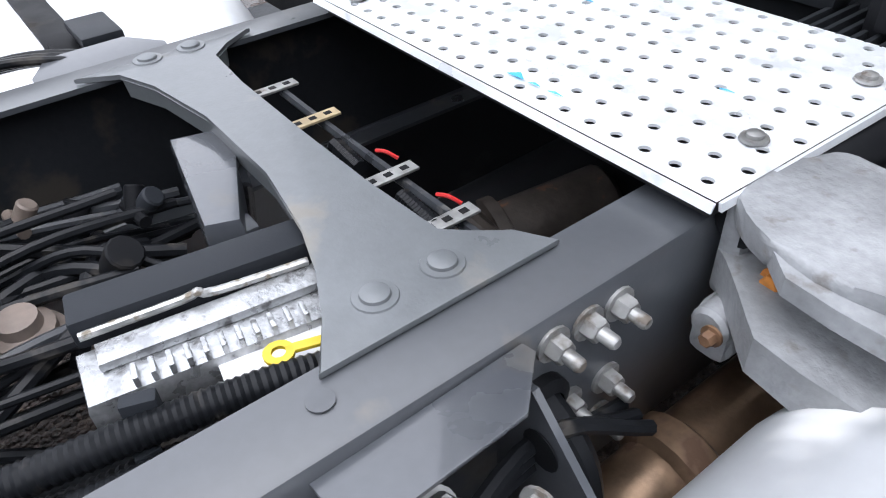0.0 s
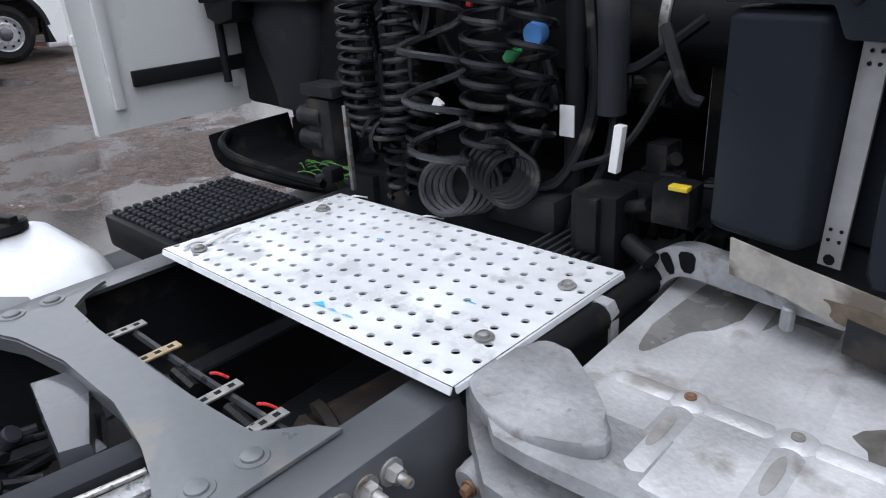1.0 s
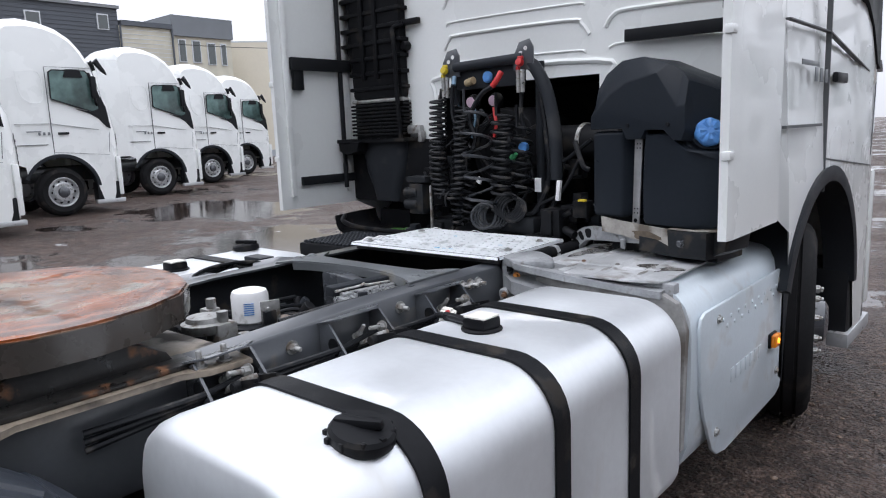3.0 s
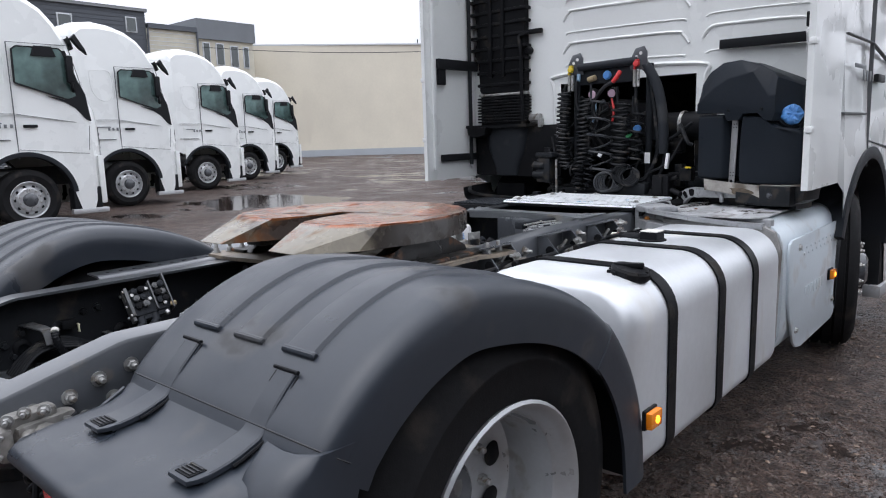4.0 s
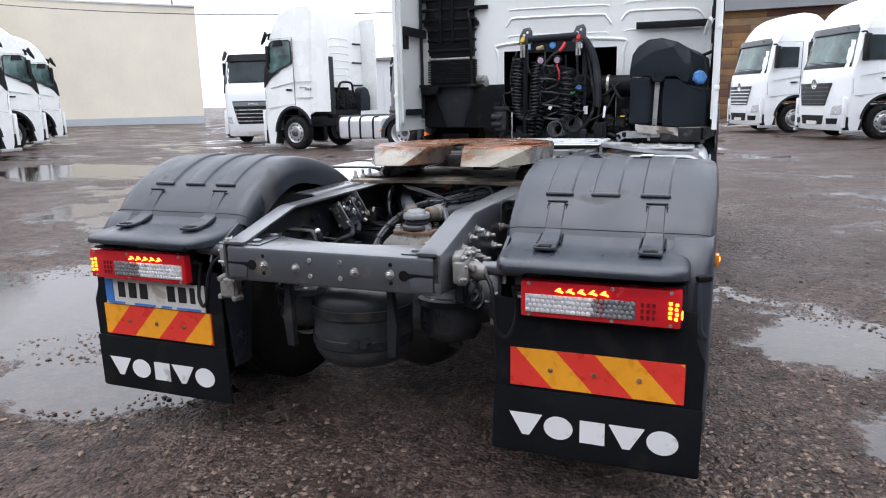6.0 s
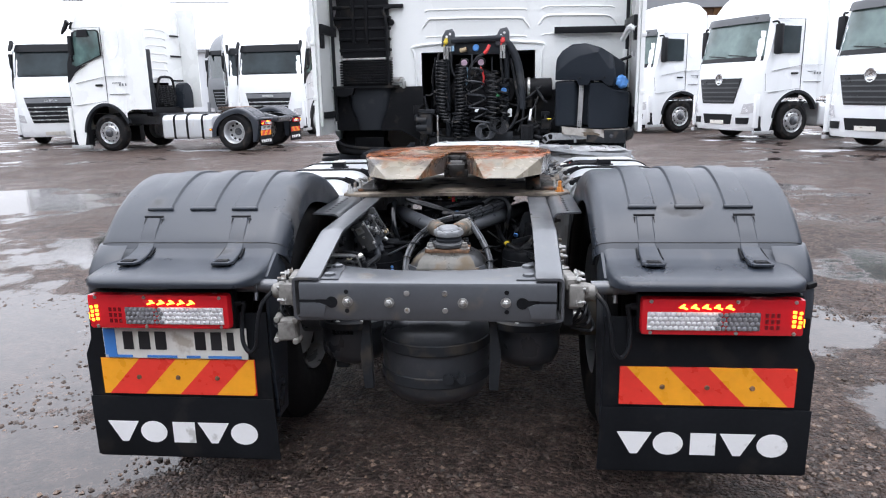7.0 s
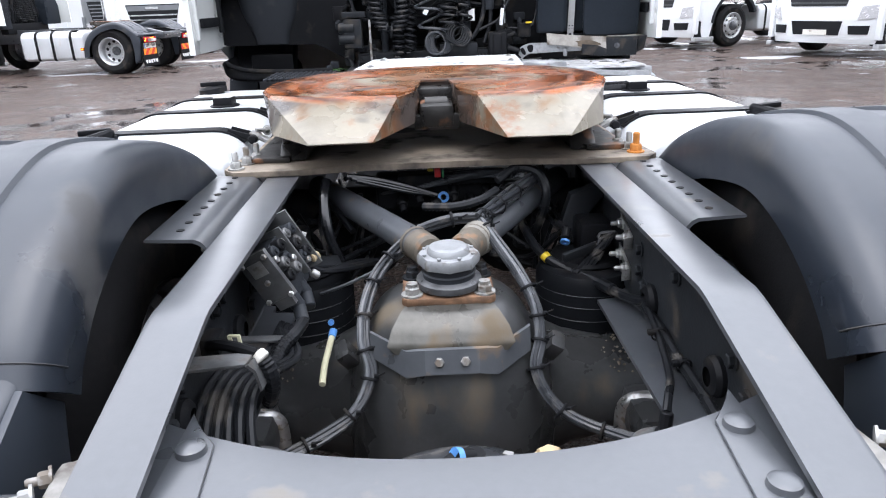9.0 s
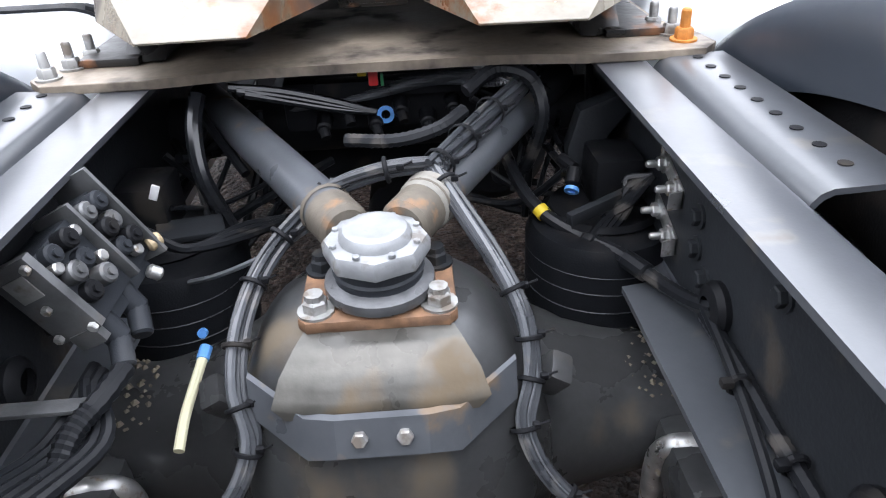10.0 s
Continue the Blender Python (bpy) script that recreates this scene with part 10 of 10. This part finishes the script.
    for k in range(4):
        loose("cable", lambda b: tube(b, [(0.31 + 0.01 * k, 0.875, 0.745), (0.335 + 0.012 * k, 0.88, 0.775 + 0.006 * k), (0.37, 0.875 + 0.01 * k, 0.80 + 0.008 * k), (0.405, 0.89, 0.835)], 0.006, 6, 6), M_HOSE)
    # tags, tube and brackets on the other side
    loose("white_tag", lambda b: box(b, (-0.330, 0.905, 0.852), (0.012, 0.004, 0.024), 0.001, (0, 24, 0)), M_LETTER)
    loose("pale_ring", lambda b: (box(b, (-0.383, 0.436, 0.821), (0.007, 0.005, 0.026), 0.001, (0, -6, 0)), box(b, (-0.366, 0.432, 0.823), (0.006, 0.005, 0.026), 0.001, (0, -6, 0)), box(b, (-0.375, 0.434, 0.834), (0.020, 0.005, 0.004), 0.001), box(b, (-0.375, 0.434, 0.809), (0.020, 0.005, 0.004), 0.001)), M_PALETUBE, "pale plastic cable tag")
    loose("pale_tube", lambda b: (tube(b, [(-0.258, 0.735, 0.672), (-0.262, 0.69, 0.660), (-0.266, 0.65, 0.646), (-0.266, 0.607, 0.630)], 0.0072, 10, 4)), M_PALETUBE, "pale yellow plastic tube")
    loose("tube_tip", lambda b: (cyl(b, (-0.258, 0.735, 0.672), (-0.256, 0.755, 0.678), 0.009, n=10), lathe(b, [(0, 0), (0.007, 0), (0.007, 0.008), (0, 0.009)], (-0.262, 0.775, 0.690), (0, -1, 0.3), 10)), M_BLUE)
    loose("tube_bracket", lambda b: (slab(b, [(-0.418, 0.262, 0.858), (-0.340, 0.286, 0.852), (-0.322, 0.296, 0.848), (-0.318, 0.330, 0.846), (-0.340, 0.326, 0.852), (-0.418, 0.308, 0.858)], (0, 0, 0.005), 0.001), slab(b, [(-0.322, 0.296, 0.848), (-0.312, 0.300, 0.835), (-0.306, 0.303, 0.80), (-0.304, 0.330, 0.80), (-0.310, 0.332, 0.835), (-0.318, 0.330, 0.846)], (0.004, 0, 0.003))), M_BLOCK, "bare metal cable bracket")
    loose("far_bracket", lambda b: (box(b, (-0.365, 0.545, 0.770), (0.115, 0.022, 0.006), 0.002, (0, 6, 8)), box(b, (-0.312, 0.550, 0.756), (0.010, 0.022, 0.03), 0.003)), M_BLOCK)
    for k in range(6):
        loose("hose", lambda b: tube(b, [(-0.335 + 0.012 * (k % 3), 0.62 - 0.01 * k, 0.765), (-0.352 + 0.013 * k, 0.50, 0.752), (-0.385 + 0.013 * k, 0.37, 0.800 - 0.004 * k), (-0.400 + 0.016 * k, 0.28, 0.775), (-0.395 + 0.018 * k, 0.20, 0.70), (-0.37 + 0.012 * k, 0.13, 0.60)], 0.0078, 8, 6), M_HOSE)
    loose("side_plug", lambda b: (tube(b, [(-0.415, 0.40, 0.83), (-0.385, 0.375, 0.848), (-0.345, 0.350, 0.853), (-0.312, 0.336, 0.849)], 0.0095, 9, 5), box(b, (-0.405, 0.41, 0.835), (0.035, 0.05, 0.035), 0.008), bolt(b, (-0.4185, 0.47, 0.865), (1, 0, 0), 0.010, 0.012)), M_PLASTIC_BK)
    loose("white_joint", lambda b: cyl(b, (-0.313, 0.337, 0.849), (-0.302, 0.332, 0.841), 0.0125, n=14, edge=0.002), M_PLATEWHITE)
    loose("ribbed_hose", lambda b: tube(b, [(-0.302, 0.332, 0.841), (-0.294, 0.331, 0.820), (-0.296, 0.340, 0.790), (-0.305, 0.358, 0.760), (-0.315, 0.375, 0.735)], 0.0112, 9, 6, 0.002, 0.0055), M_HOSE)
    # dark hoses and the valve row under the mounting plate
    loose("hanging_hose", lambda b: tube(b, [(-0.285, 1.06, 0.945), (-0.290, 1.02, 0.905), (-0.282, 0.985, 0.84), (-0.262, 0.985, 0.77), (-0.245, 1.0, 0.70)], 0.0135, 10, 6), M_GLOSSHOSE, "glossy black hose")
    for k in range(3):
        loose("hanging_hose", lambda b: tube(b, [(-0.235 + 0.012 * k, 1.06, 0.955 - 0.006 * k), (-0.16, 1.08, 0.938 - 0.007 * k), (-0.08, 1.10, 0.910 - 0.006 * k), (-0.01, 1.12, 0.880)], 0.0075, 8, 6), M_GLOSSHOSE)
    vr = loose("valve_manifold", lambda b: (box(b, (0.0, 1.18, 0.885), (0.34, 0.07, 0.09), 0.012), box(b, (0.02, 1.14, 0.92), (0.26, 0.04, 0.03), 0.008)), M_PLASTIC_BK, "dark valve manifold with plugs")
    for k in range(6):
        p = V(-0.10 + 0.045 * k, 1.145, 0.865 + 0.022 * (k % 2))
        loose("plug", lambda b: (cyl(b, p, p + V(0, -0.035, -0.008), 0.0155, 0.013, n=12, edge=0.003), cyl(b, p + V(0, -0.033, -0.008), p + V(0.004, -0.045, -0.02), 0.009, n=10)), M_PLASTIC_BK, parent=vr)
    loose("blue_ring", lambda b: lathe(b, [(0.008, 0), (0.015, 0), (0.015, 0.007), (0.008, 0.007)], (0.008, 1.128, 0.872), (0, -1, 0.2), 14), M_BLUE, parent=vr)
    loose("red_connector", lambda b: (box(b, (-0.006, 1.090, 0.948), (0.016, 0.012, 0.024), 0.003),), M_RED, "red connector", parent=vr)
    loose("yellow_connector", lambda b: box(b, (-0.024, 1.092, 0.955), (0.015, 0.010, 0.006), 0.002), M_YELLOW, parent=vr)
    loose("green_connector", lambda b: box(b, (0.008, 1.093, 0.944), (0.005, 0.010, 0.020), 0.002), M_GREENCAP, parent=vr)
    rnd = random.Random(21)
    for k in range(30):
        s = -1 if k % 2 else 1
        a = V(s * rnd.uniform(0.10, 0.40), rnd.uniform(1.10, 1.35), rnd.uniform(0.70, 0.93))
        c = V(s * rnd.uniform(0.20, 0.41), rnd.uniform(0.92, 1.15), rnd.uniform(0.62, 0.86))
        loose("hose", lambda b: tube(b, [a, (a + c) / 2 + V(rnd.uniform(-0.05, 0.05), 0, rnd.uniform(-0.05, 0.05)), c], rnd.uniform(0.0045, 0.009), 7, 6), M_HOSE)
    for k in range(3):
        loose("hose", lambda b: tube(b, [(-0.41, 0.90, 0.80 + 0.01 * k), (-0.34, 0.87, 0.79 + 0.008 * k), (-0.28, 0.85, 0.785), (-0.22, 0.90 + 0.02 * k, 0.77), (-0.15, 1.0, 0.75)], 0.007, 7, 6), M_HOSE)
    # front cross tube and the dark parts under the coupling
    loose("cross_tube", lambda b: (cyl(b, (-0.42, 1.32, 0.80), (0.42, 1.32, 0.80), 0.06, n=18), box(b, (0, 1.45, 0.72), (0.5, 0.1, 0.2), 0.03)), M_CHASSIS_DK)
    loose("side_tank", lambda b: (cyl(b, (-0.25, 1.55, 0.60), (-0.25, 2.15, 0.60), 0.13, n=24, edge=0.03), cyl(b, (0.25, 1.55, 0.60), (0.25, 2.15, 0.60), 0.13, n=24, edge=0.03)), M_CHASSIS_DK)


M_CAST_MID = surf("grey_casting", (0.24, 0.232, 0.216), 0.55, 0.3, var=0.3, scale=24, bump=0.5, bscale=120, dirt=((0.10, 0.09, 0.08), 0.3, 16))
M_PALETUBE = surf("pale_plastic_tube", (0.62, 0.60, 0.42), 0.4, var=0.1, bump=0.0)
M_PAD = surf("worn_dusty_steel", (0.085, 0.082, 0.073), 0.36, 0.4, var=0.3, scale=14, bump=0.25, bscale=60, dirt=((0.10, 0.075, 0.046), 0.2, 9.0), streak=0.5)
M_MUD = surf("dried_mud", (0.17, 0.145, 0.11), 0.9, var=0.3, scale=30, bump=0.2)
M_RODS = surf("grey_rod_paint", (0.075, 0.081, 0.090), 0.40, 0.1, var=0.15, scale=12, bump=0.1, dirt=((0.15, 0.11, 0.075), 0.08, 14.0))
M_GREY_DK = surf("dark_cast_ring", (0.09, 0.093, 0.098), 0.38, 0.3, var=0.25, scale=30, bump=0.3)
M_COLLAR = surf("dusty_collar", (0.11, 0.095, 0.075), 0.6, 0.1, var=0.25, scale=30, bump=0.3, dirt=((0.22, 0.12, 0.06), 0.2, 20))
M_BOOT = surf("pale_boot", (0.22, 0.21, 0.185), 0.6, var=0.2, scale=30, bump=0.2, dirt=((0.2, 0.18, 0.15), 0.2, 20))
M_BLOCK = surf("dull_cast_plate", (0.11, 0.113, 0.116), 0.45, 0.4, var=0.25, scale=30, bump=0.25, dirt=((0.09, 0.085, 0.08), 0.2, 30.0))
M_BRASS = surf("brass_plug", (0.50, 0.39, 0.23), 0.42, 0.6, var=0.15, scale=30, bump=0.1)
M_CABLE_LT = surf("pale_grey_cable", (0.085, 0.091, 0.10), 0.38, var=0.2, scale=20, bump=0.05, dirt=((0.12, 0.115, 0.11), 0.15, 30.0))
M_GLOSSHOSE = surf("glossy_hose", (0.010, 0.011, 0.013), 0.16, var=0.1, bump=0.0, spec=0.6)
rear_bay()

# ---- other parked trucks across the yard ----
def other_truck(name, label, style, group, paint=None):
    root = thing(name, label, "truck", group)
    cab(root, paint or M_WHITE_FAR, style)
    for s in (-1, 1):
        wheel(root, s * 1.055, FRONT_Y, s, False)
        wheel(root, s * 1.075, REAR_Y, s, True)
        bm = bmesh.new()
        vs = loft(bm, [[(s * x, y, z) for x, z in ((0.43, 0.70), (0.43, 0.97), (0.36, 0.97), (0.36, 0.70))] for y in (-0.1, 5.6)], closed=True)
        bm.faces.new(vs[0][::-1])
        bm.faces.new(vs[-1])
        part("chassis_rail", bm, M_CHASSIS_DK, root)
        fuel_tank(root, s, 2.2, 3.75, (2.5, 3.0, 3.5))
    return root


def set_down(ob, hub, heading, side):
    m = pose(0, 0, 0, 0, 0, heading)
    p = m @ Vector((side * 1.2, FRONT_Y, 0))
    return pose(hub[0] - p.x, hub[1] - p.y, 0, 0, 0, heading)


star = other_truck("star_front_truck", "white truck with a dark slatted grille", "star", "trucks parked facing the yard")
star.matrix_basis = set_down(star, (7.65, 17.1), 114, -1)
for k in (1, -1):
    copy_thing(star, set_down(star, (7.65 + 1.95 * k, 17.1 - 4.0 * k), 114, -1))
pale = other_truck("pale_grille_truck", "white truck with a white slatted grille", "pale", "trucks parked facing the yard")
pale.matrix_basis = set_down(pale, (7.65 - 3.9, 17.1 + 8.0), 114, -1)
bars = other_truck("barred_grille_truck", "white truck with bright grille bars", "bars", "trucks parked behind")
bars.matrix_basis = Matrix.Translation((-7.7, 27.9, 0)) @ pose(0, 0, 0, 0, 0, 176)
copy_thing(bars, Matrix.Translation((-15.2, 24.9, 0)) @ pose(0, 0, 0, 0, 0, 190))
copy_thing(bars, Matrix.Translation((-11.4, 29.0, 0)) @ pose(0, 0, 0, 0, 0, 205))
dark = other_truck("dark_cab_truck", "dark grey truck between white ones", "high", "trucks parked behind", M_GREYTRIM)
dark.matrix_basis = Matrix.Translation((-10.6, 31.6, 0)) @ pose(0, 0, 0, 0, 0, 178)


# ---- buildings round the yard ----
M_BEIGE = surf("beige_render", (0.70, 0.65, 0.54), 0.85, var=0.05, scale=0.4, fine=6, bump=0.1, bscale=30, dirt=((0.66, 0.61, 0.51), 0.04, 0.6), streak=0.2)
M_PLINTH = surf("grey_blue_plinth", (0.40, 0.43, 0.46), 0.8, var=0.06, scale=1.0, bump=0.1)
M_SIDING = surf("dark_grey_siding", (0.085, 0.095, 0.11), 0.55, var=0.12, scale=0.7, bump=0.05)
M_SIDING_LT = surf("mid_grey_siding", (0.17, 0.185, 0.20), 0.55, var=0.1, scale=0.7, bump=0.05)
M_CREAM = surf("cream_brick", (0.58, 0.55, 0.45), 0.85, var=0.1, scale=1.2, bump=0.1)
M_TIMBER = [surf("timber_" + n, c, 0.8, var=0.3, scale=1.5, fine=14, bump=0.2) for n, c in (("ochre", (0.20, 0.11, 0.045)), ("red_brown", (0.10, 0.042, 0.026)), ("brown", (0.13, 0.07, 0.036)), ("pale", (0.24, 0.16, 0.085)))]
M_ROOF = surf("grey_sheet_roof", (0.20, 0.21, 0.22), 0.5, var=0.1, scale=0.8, bump=0.0)
M_PALEWALL = surf("pale_sheet_wall", (0.60, 0.62, 0.64), 0.6, var=0.05, scale=0.4, bump=0.0)


def upright_box(bm, a, b, depth, z0, z1):
    """A wall from a to b (x, y), depth thick behind it."""
    a, b = V(*a, 0), V(*b, 0)
    n = V(-(b - a).y, (b - a).x, 0).normalized() * depth
    slab(bm, [a + V(0, 0, z0), b + V(0, 0, z0), b + n + V(0, 0, z0), a + n + V(0, 0, z0)], (0, 0, z1 - z0))


def building(name, label):
    return thing(name, label, "building")


wh = building("beige_warehouse", "beige rendered windowless warehouse with a grey plinth")
bm = bmesh.new()
upright_box(bm, (-48.5, 32.0), (-38.0, 45.0), 14, 0.55, 9.1)
part("wall", bm, M_BEIGE, wh)
bm = bmesh.new()
upright_box(bm, (-48.46, 31.97), (-37.96, 44.97), 14, 0.0, 0.62)
part("plinth", bm, M_PLINTH, wh)
bm = bmesh.new()
upright_box(bm, (-48.6, 31.9), (-37.9, 44.9), 14.3, 9.1, 9.22)
part("coping", bm, M_PALEWALL, wh)
bm = bmesh.new()
cyl(bm, (-39.3, 44.0, 9.2), (-39.3, 44.0, 9.6), 0.06)
part("roof_lamp", bm, M_SIDING, wh)

off = building("long_office_building", "long building with dark grey siding and cream brick")
for y0, y1, z0, z1, m, n in ((-40, 23.2, 0, 10.3, M_SIDING, "siding_wall"), (23.2, 26.9, 0, 9.3, M_CREAM, "brick_wall"), (26.9, 31.6, 0, 8.9, M_CREAM, "brick_wall")):
    bm = bmesh.new()
    upright_box(bm, (-45, y0), (-45, y1), 12, z0, z1)
    part(n, bm, m, off)
for y0, y1, z0, z1, m in ((-40, 23.3, 10.3, 10.5, M_ROOF), (23.3, 26.9, 9.3, 9.62, M_SIDING), (26.85, 31.7, 8.9, 10.3, M_SIDING_LT)):
    bm = bmesh.new()
    upright_box(bm, (-44.8, y0), (-44.8, y1), 12.4, z0, z1)
    part("eave", bm, m, off)
bm = bmesh.new()
for k in range(36):
    box(bm, (-44.985, -8.4, 1.0 + 0.26 * k), (0.03, 63.2, 0.05))
ob = part("siding_board", bm, M_SIDING, off)
ob["kind"] = "stuff"
bm = bmesh.new()
for k in range(28):
    box(bm, (-44.99, 25.05, 1.5 + 0.28 * k), (0.02, 3.6, 0.04))
ob = part("brick_course", bm, M_PALEWALL, off)
ob["kind"] = "stuff"
for y, w, z, h in ((22.2, 0.75, 9.4, 1.0), (27.6, 0.6, 7.9, 1.6), (28.7, 0.7, 7.9, 1.6), (29.9, 0.7, 7.8, 1.6), (30.9, 0.5, 7.8, 1.6), (18.0, 0.9, 9.2, 1.0), (27.6, 0.6, 5.0, 1.6), (28.7, 0.7, 5.0, 1.6), (29.9, 0.7, 5.0, 1.6)):
    bm = bmesh.new()
    box(bm, (-44.97, y, z), (0.08, w, h), 0.01)
    win = part("window", bm, M_PALEWALL, off, "white framed window")
    bm = bmesh.new()
    box(bm, (-44.94, y, z), (0.06, w - 0.16, h - 0.16))
    part("pane", bm, M_GLASS, win)
for y in (23.25, 26.9):
    bm = bmesh.new()
    tube(bm, [(-44.85, y, 9.3), (-44.85, y, 8.6), (-44.9, y, 8.2), (-44.9, y, 0.3)], 0.07, 8, 3)
    part("downpipe", bm, M_SIDING, off)

tim = building("timber_clad_shed", "shed clad in ochre and red-brown timber under a grey roof")
bm = bmesh.new()
upright_box(bm, (-2.2, 43.0), (14, 43.0), 10, 0, 6.0)
part("shed_wall", bm, M_TIMBER[2], tim)
bm = bmesh.new()
upright_box(bm, (-2.6, 42.5), (14.4, 42.5), 11, 6.0, 7.2)
part("roof", bm, M_ROOF, tim)
rnd = random.Random(4)
for j in range(15):
    x = -2.2
    while x < 13.9:
        w = rnd.uniform(1.6, 3.6)
        w = min(w, 14 - x)
        bm = bmesh.new()
        box(bm, (x + w / 2, 42.97, 0.2 + 0.4 * j), (w - 0.02, 0.06, 0.385), 0.01)
        part("plank", bm, M_TIMBER[rnd.choice((0, 0, 1, 2, 2, 3))], tim)
        x += w
bm = bmesh.new()
box(bm, (-1.3, 42.9, 1.25), (1.6, 0.08, 2.5), 0.02)
part("grey_door", bm, M_SIDING_LT, tim)

pw = building("pale_warehouse", "pale sheet-metal warehouse in the distance")
bm = bmesh.new()
upright_box(bm, (-34, 58.0), (-8, 62.0), 12, 0, 5.2)
part("sheet_wall", bm, M_PALEWALL, pw)
bm = bmesh.new()
upright_box(bm, (-34.4, 57.7), (-7.6, 61.7), 12.8, 5.2, 5.45)
part("roof", bm, M_ROOF, pw)
for k in range(16):
    bm = bmesh.new()
    p = V(-34, 57.97, 0).lerp(V(-8, 61.97, 0), (k + 0.5) / 16)
    box(bm, (p.x, p.y, 2.6), (0.06, 0.06, 5.1), 0, (0, 0, 8.7))
    part("sheet_rib", bm, M_PALEWALL, pw)

# unseen plain walls added to the right and behind, to cut low sky light
for name, p, q in (("shade_wall_east", (13.0, -13.0), (13.0, 11.0)), ("shade_wall_south", (-44.0, -13.0), (13.0, -13.0))):
    bm = bmesh.new()
    box(bm, ((p[0] + q[0]) / 2, (p[1] + q[1]) / 2, 3.4), (abs(q[0] - p[0]) + 0.3, abs(q[1] - p[1]) + 0.3, 7.2), 0.05)
    ob = part(name, bm, M_SIDING)
    tagged(ob, "unseen dark grey wall added to cut low sky light", "wall", "", "structure")

bm = bmesh.new()
a, b = V(-44.8, 27.2, 8.3), V(-14.0, 34.0, 6.1)
tube(bm, [a.lerp(b, t) - V(0, 0, 1.1 * 4 * t * (1 - t) * 0.5) for t in [k / 12 for k in range(13)]], 0.022, 6, 1)
wire = part("overhead_wire", bm, M_BLACKTRIM)
tagged(wire, "black overhead wire between the buildings", "wire")


# ---- loose things and stones on the yard ----
bm = bmesh.new()
box(bm, (-2.95, 12.0, 0.04), (0.45, 0.10, 0.07), 0.02, (0, 0, 10))
deb = part("broken_strip", bm, M_BLACKTRIM)
tagged(deb, "broken black and orange plastic strip on the gravel", "debris")
bm = bmesh.new()
box(bm, (-2.62, 11.95, 0.045), (0.22, 0.09, 0.06), 0.02, (0, 0, -8))
part("orange_end", bm, M_SIGNYEL, deb)

def stone_material():
    m = surf("wet_stone", (0.125, 0.10, 0.085), 0.5, var=0.35, scale=30, fine=120, bump=0.3, bscale=300)
    n, ln = m.node_tree.nodes, m.node_tree.links.new
    base = n["Principled BSDF"].inputs["Base Color"]
    old = base.links[0].from_socket
    geo = n.new("ShaderNodeNewGeometry")
    ramp = n.new("ShaderNodeValToRGB")
    ramp.color_ramp.elements[0].color, ramp.color_ramp.elements[1].color = (0.20, 0.16, 0.13, 1), (2.0, 1.75, 1.5, 1)
    mid = ramp.color_ramp.elements.new(0.7)
    mid.color = (0.75, 0.62, 0.55, 1)
    mul = n.new("ShaderNodeMix")
    mul.data_type, mul.blend_type = "RGBA", "MULTIPLY"
    mul.inputs[0].default_value = 1.0
    ln(geo.outputs["Random Per Island"], ramp.inputs[0])
    ln(old, mul.inputs[6])
    ln(ramp.outputs[0], mul.inputs[7])
    ln(mul.outputs[2], base)
    return m


M_STONE = stone_material()
rnd = random.Random(17)
base = []
for k in range(6):
    bm0 = bmesh.new()
    bmesh.ops.create_icosphere(bm0, subdivisions=1, radius=1)
    vs = [v.co * (1 + 0.35 * (noise.noise(v.co * 1.3 + V(k * 7, 0, 0)))) for v in bm0.verts]
    fs = [[v.index for v in f.verts] for f in bm0.faces]
    bm0.free()
    base.append((vs, fs))
octa = [V(1, 0, 0), V(0, 1, 0), V(-1, 0, 0), V(0, -1, 0), V(0, 0, 1), V(0, 0, -1)]
octa_faces = [[0, 1, 4], [1, 2, 4], [2, 3, 4], [3, 0, 4], [1, 0, 5], [2, 1, 5], [3, 2, 5], [0, 3, 5]]
small = []
for k in range(8):
    small.append(([v * rnd.uniform(0.6, 1.25) + V(rnd.uniform(-0.25, 0.25), rnd.uniform(-0.25, 0.25), 0) for v in octa], octa_faces))
verts, faces = [], []
for k in range(100000):
    big = k < 12000
    r = 0.5 + (15 * rnd.random() ** 1.6 if big else 8 * rnd.random() ** 0.9)
    a = rnd.uniform(0, 2 * math.pi)
    x, y = 0.8 + r * math.cos(a), 0.0 + r * math.sin(a)
    if abs(x) < 0.9 and 0.4 < y < 6 or (y > 2.5 and x < 1.0) or x < -5:
        continue
    if any(((x - px) / rx) ** 2 + ((y - py) / ry) ** 2 < 0.8 for px, py, rx, ry in POOLS):
        continue
    if noise.noise((x * 0.9, y * 0.9, 7.0)) < -0.15 and not big:
        continue
    size = 0.003 + 0.016 * rnd.random() ** 3 if big else 0.003 + 0.012 * rnd.random() ** 2
    vs, fs = base[k % 6] if big else small[k % 8]
    t = rnd.uniform(0, 6.28)
    c, s = math.cos(t), math.sin(t)
    o = len(verts)
    z = ground_z(x, y)
    sq = rnd.uniform(0.45, 0.9)
    verts += [(x + size * (v.x * c - v.y * s), y + size * (v.x * s + v.y * c), z + size * (v.z * sq + 0.1)) for v in vs]
    faces += [[i + o for i in f] for f in fs]
me = bpy.data.meshes.new("gravel")
me.from_pydata(verts, [], faces)
me.materials.append(M_STONE)
gravel = new("gravel", me)
tagged(gravel, "loose wet stones scattered over the yard", "gravel", kind="stuff")
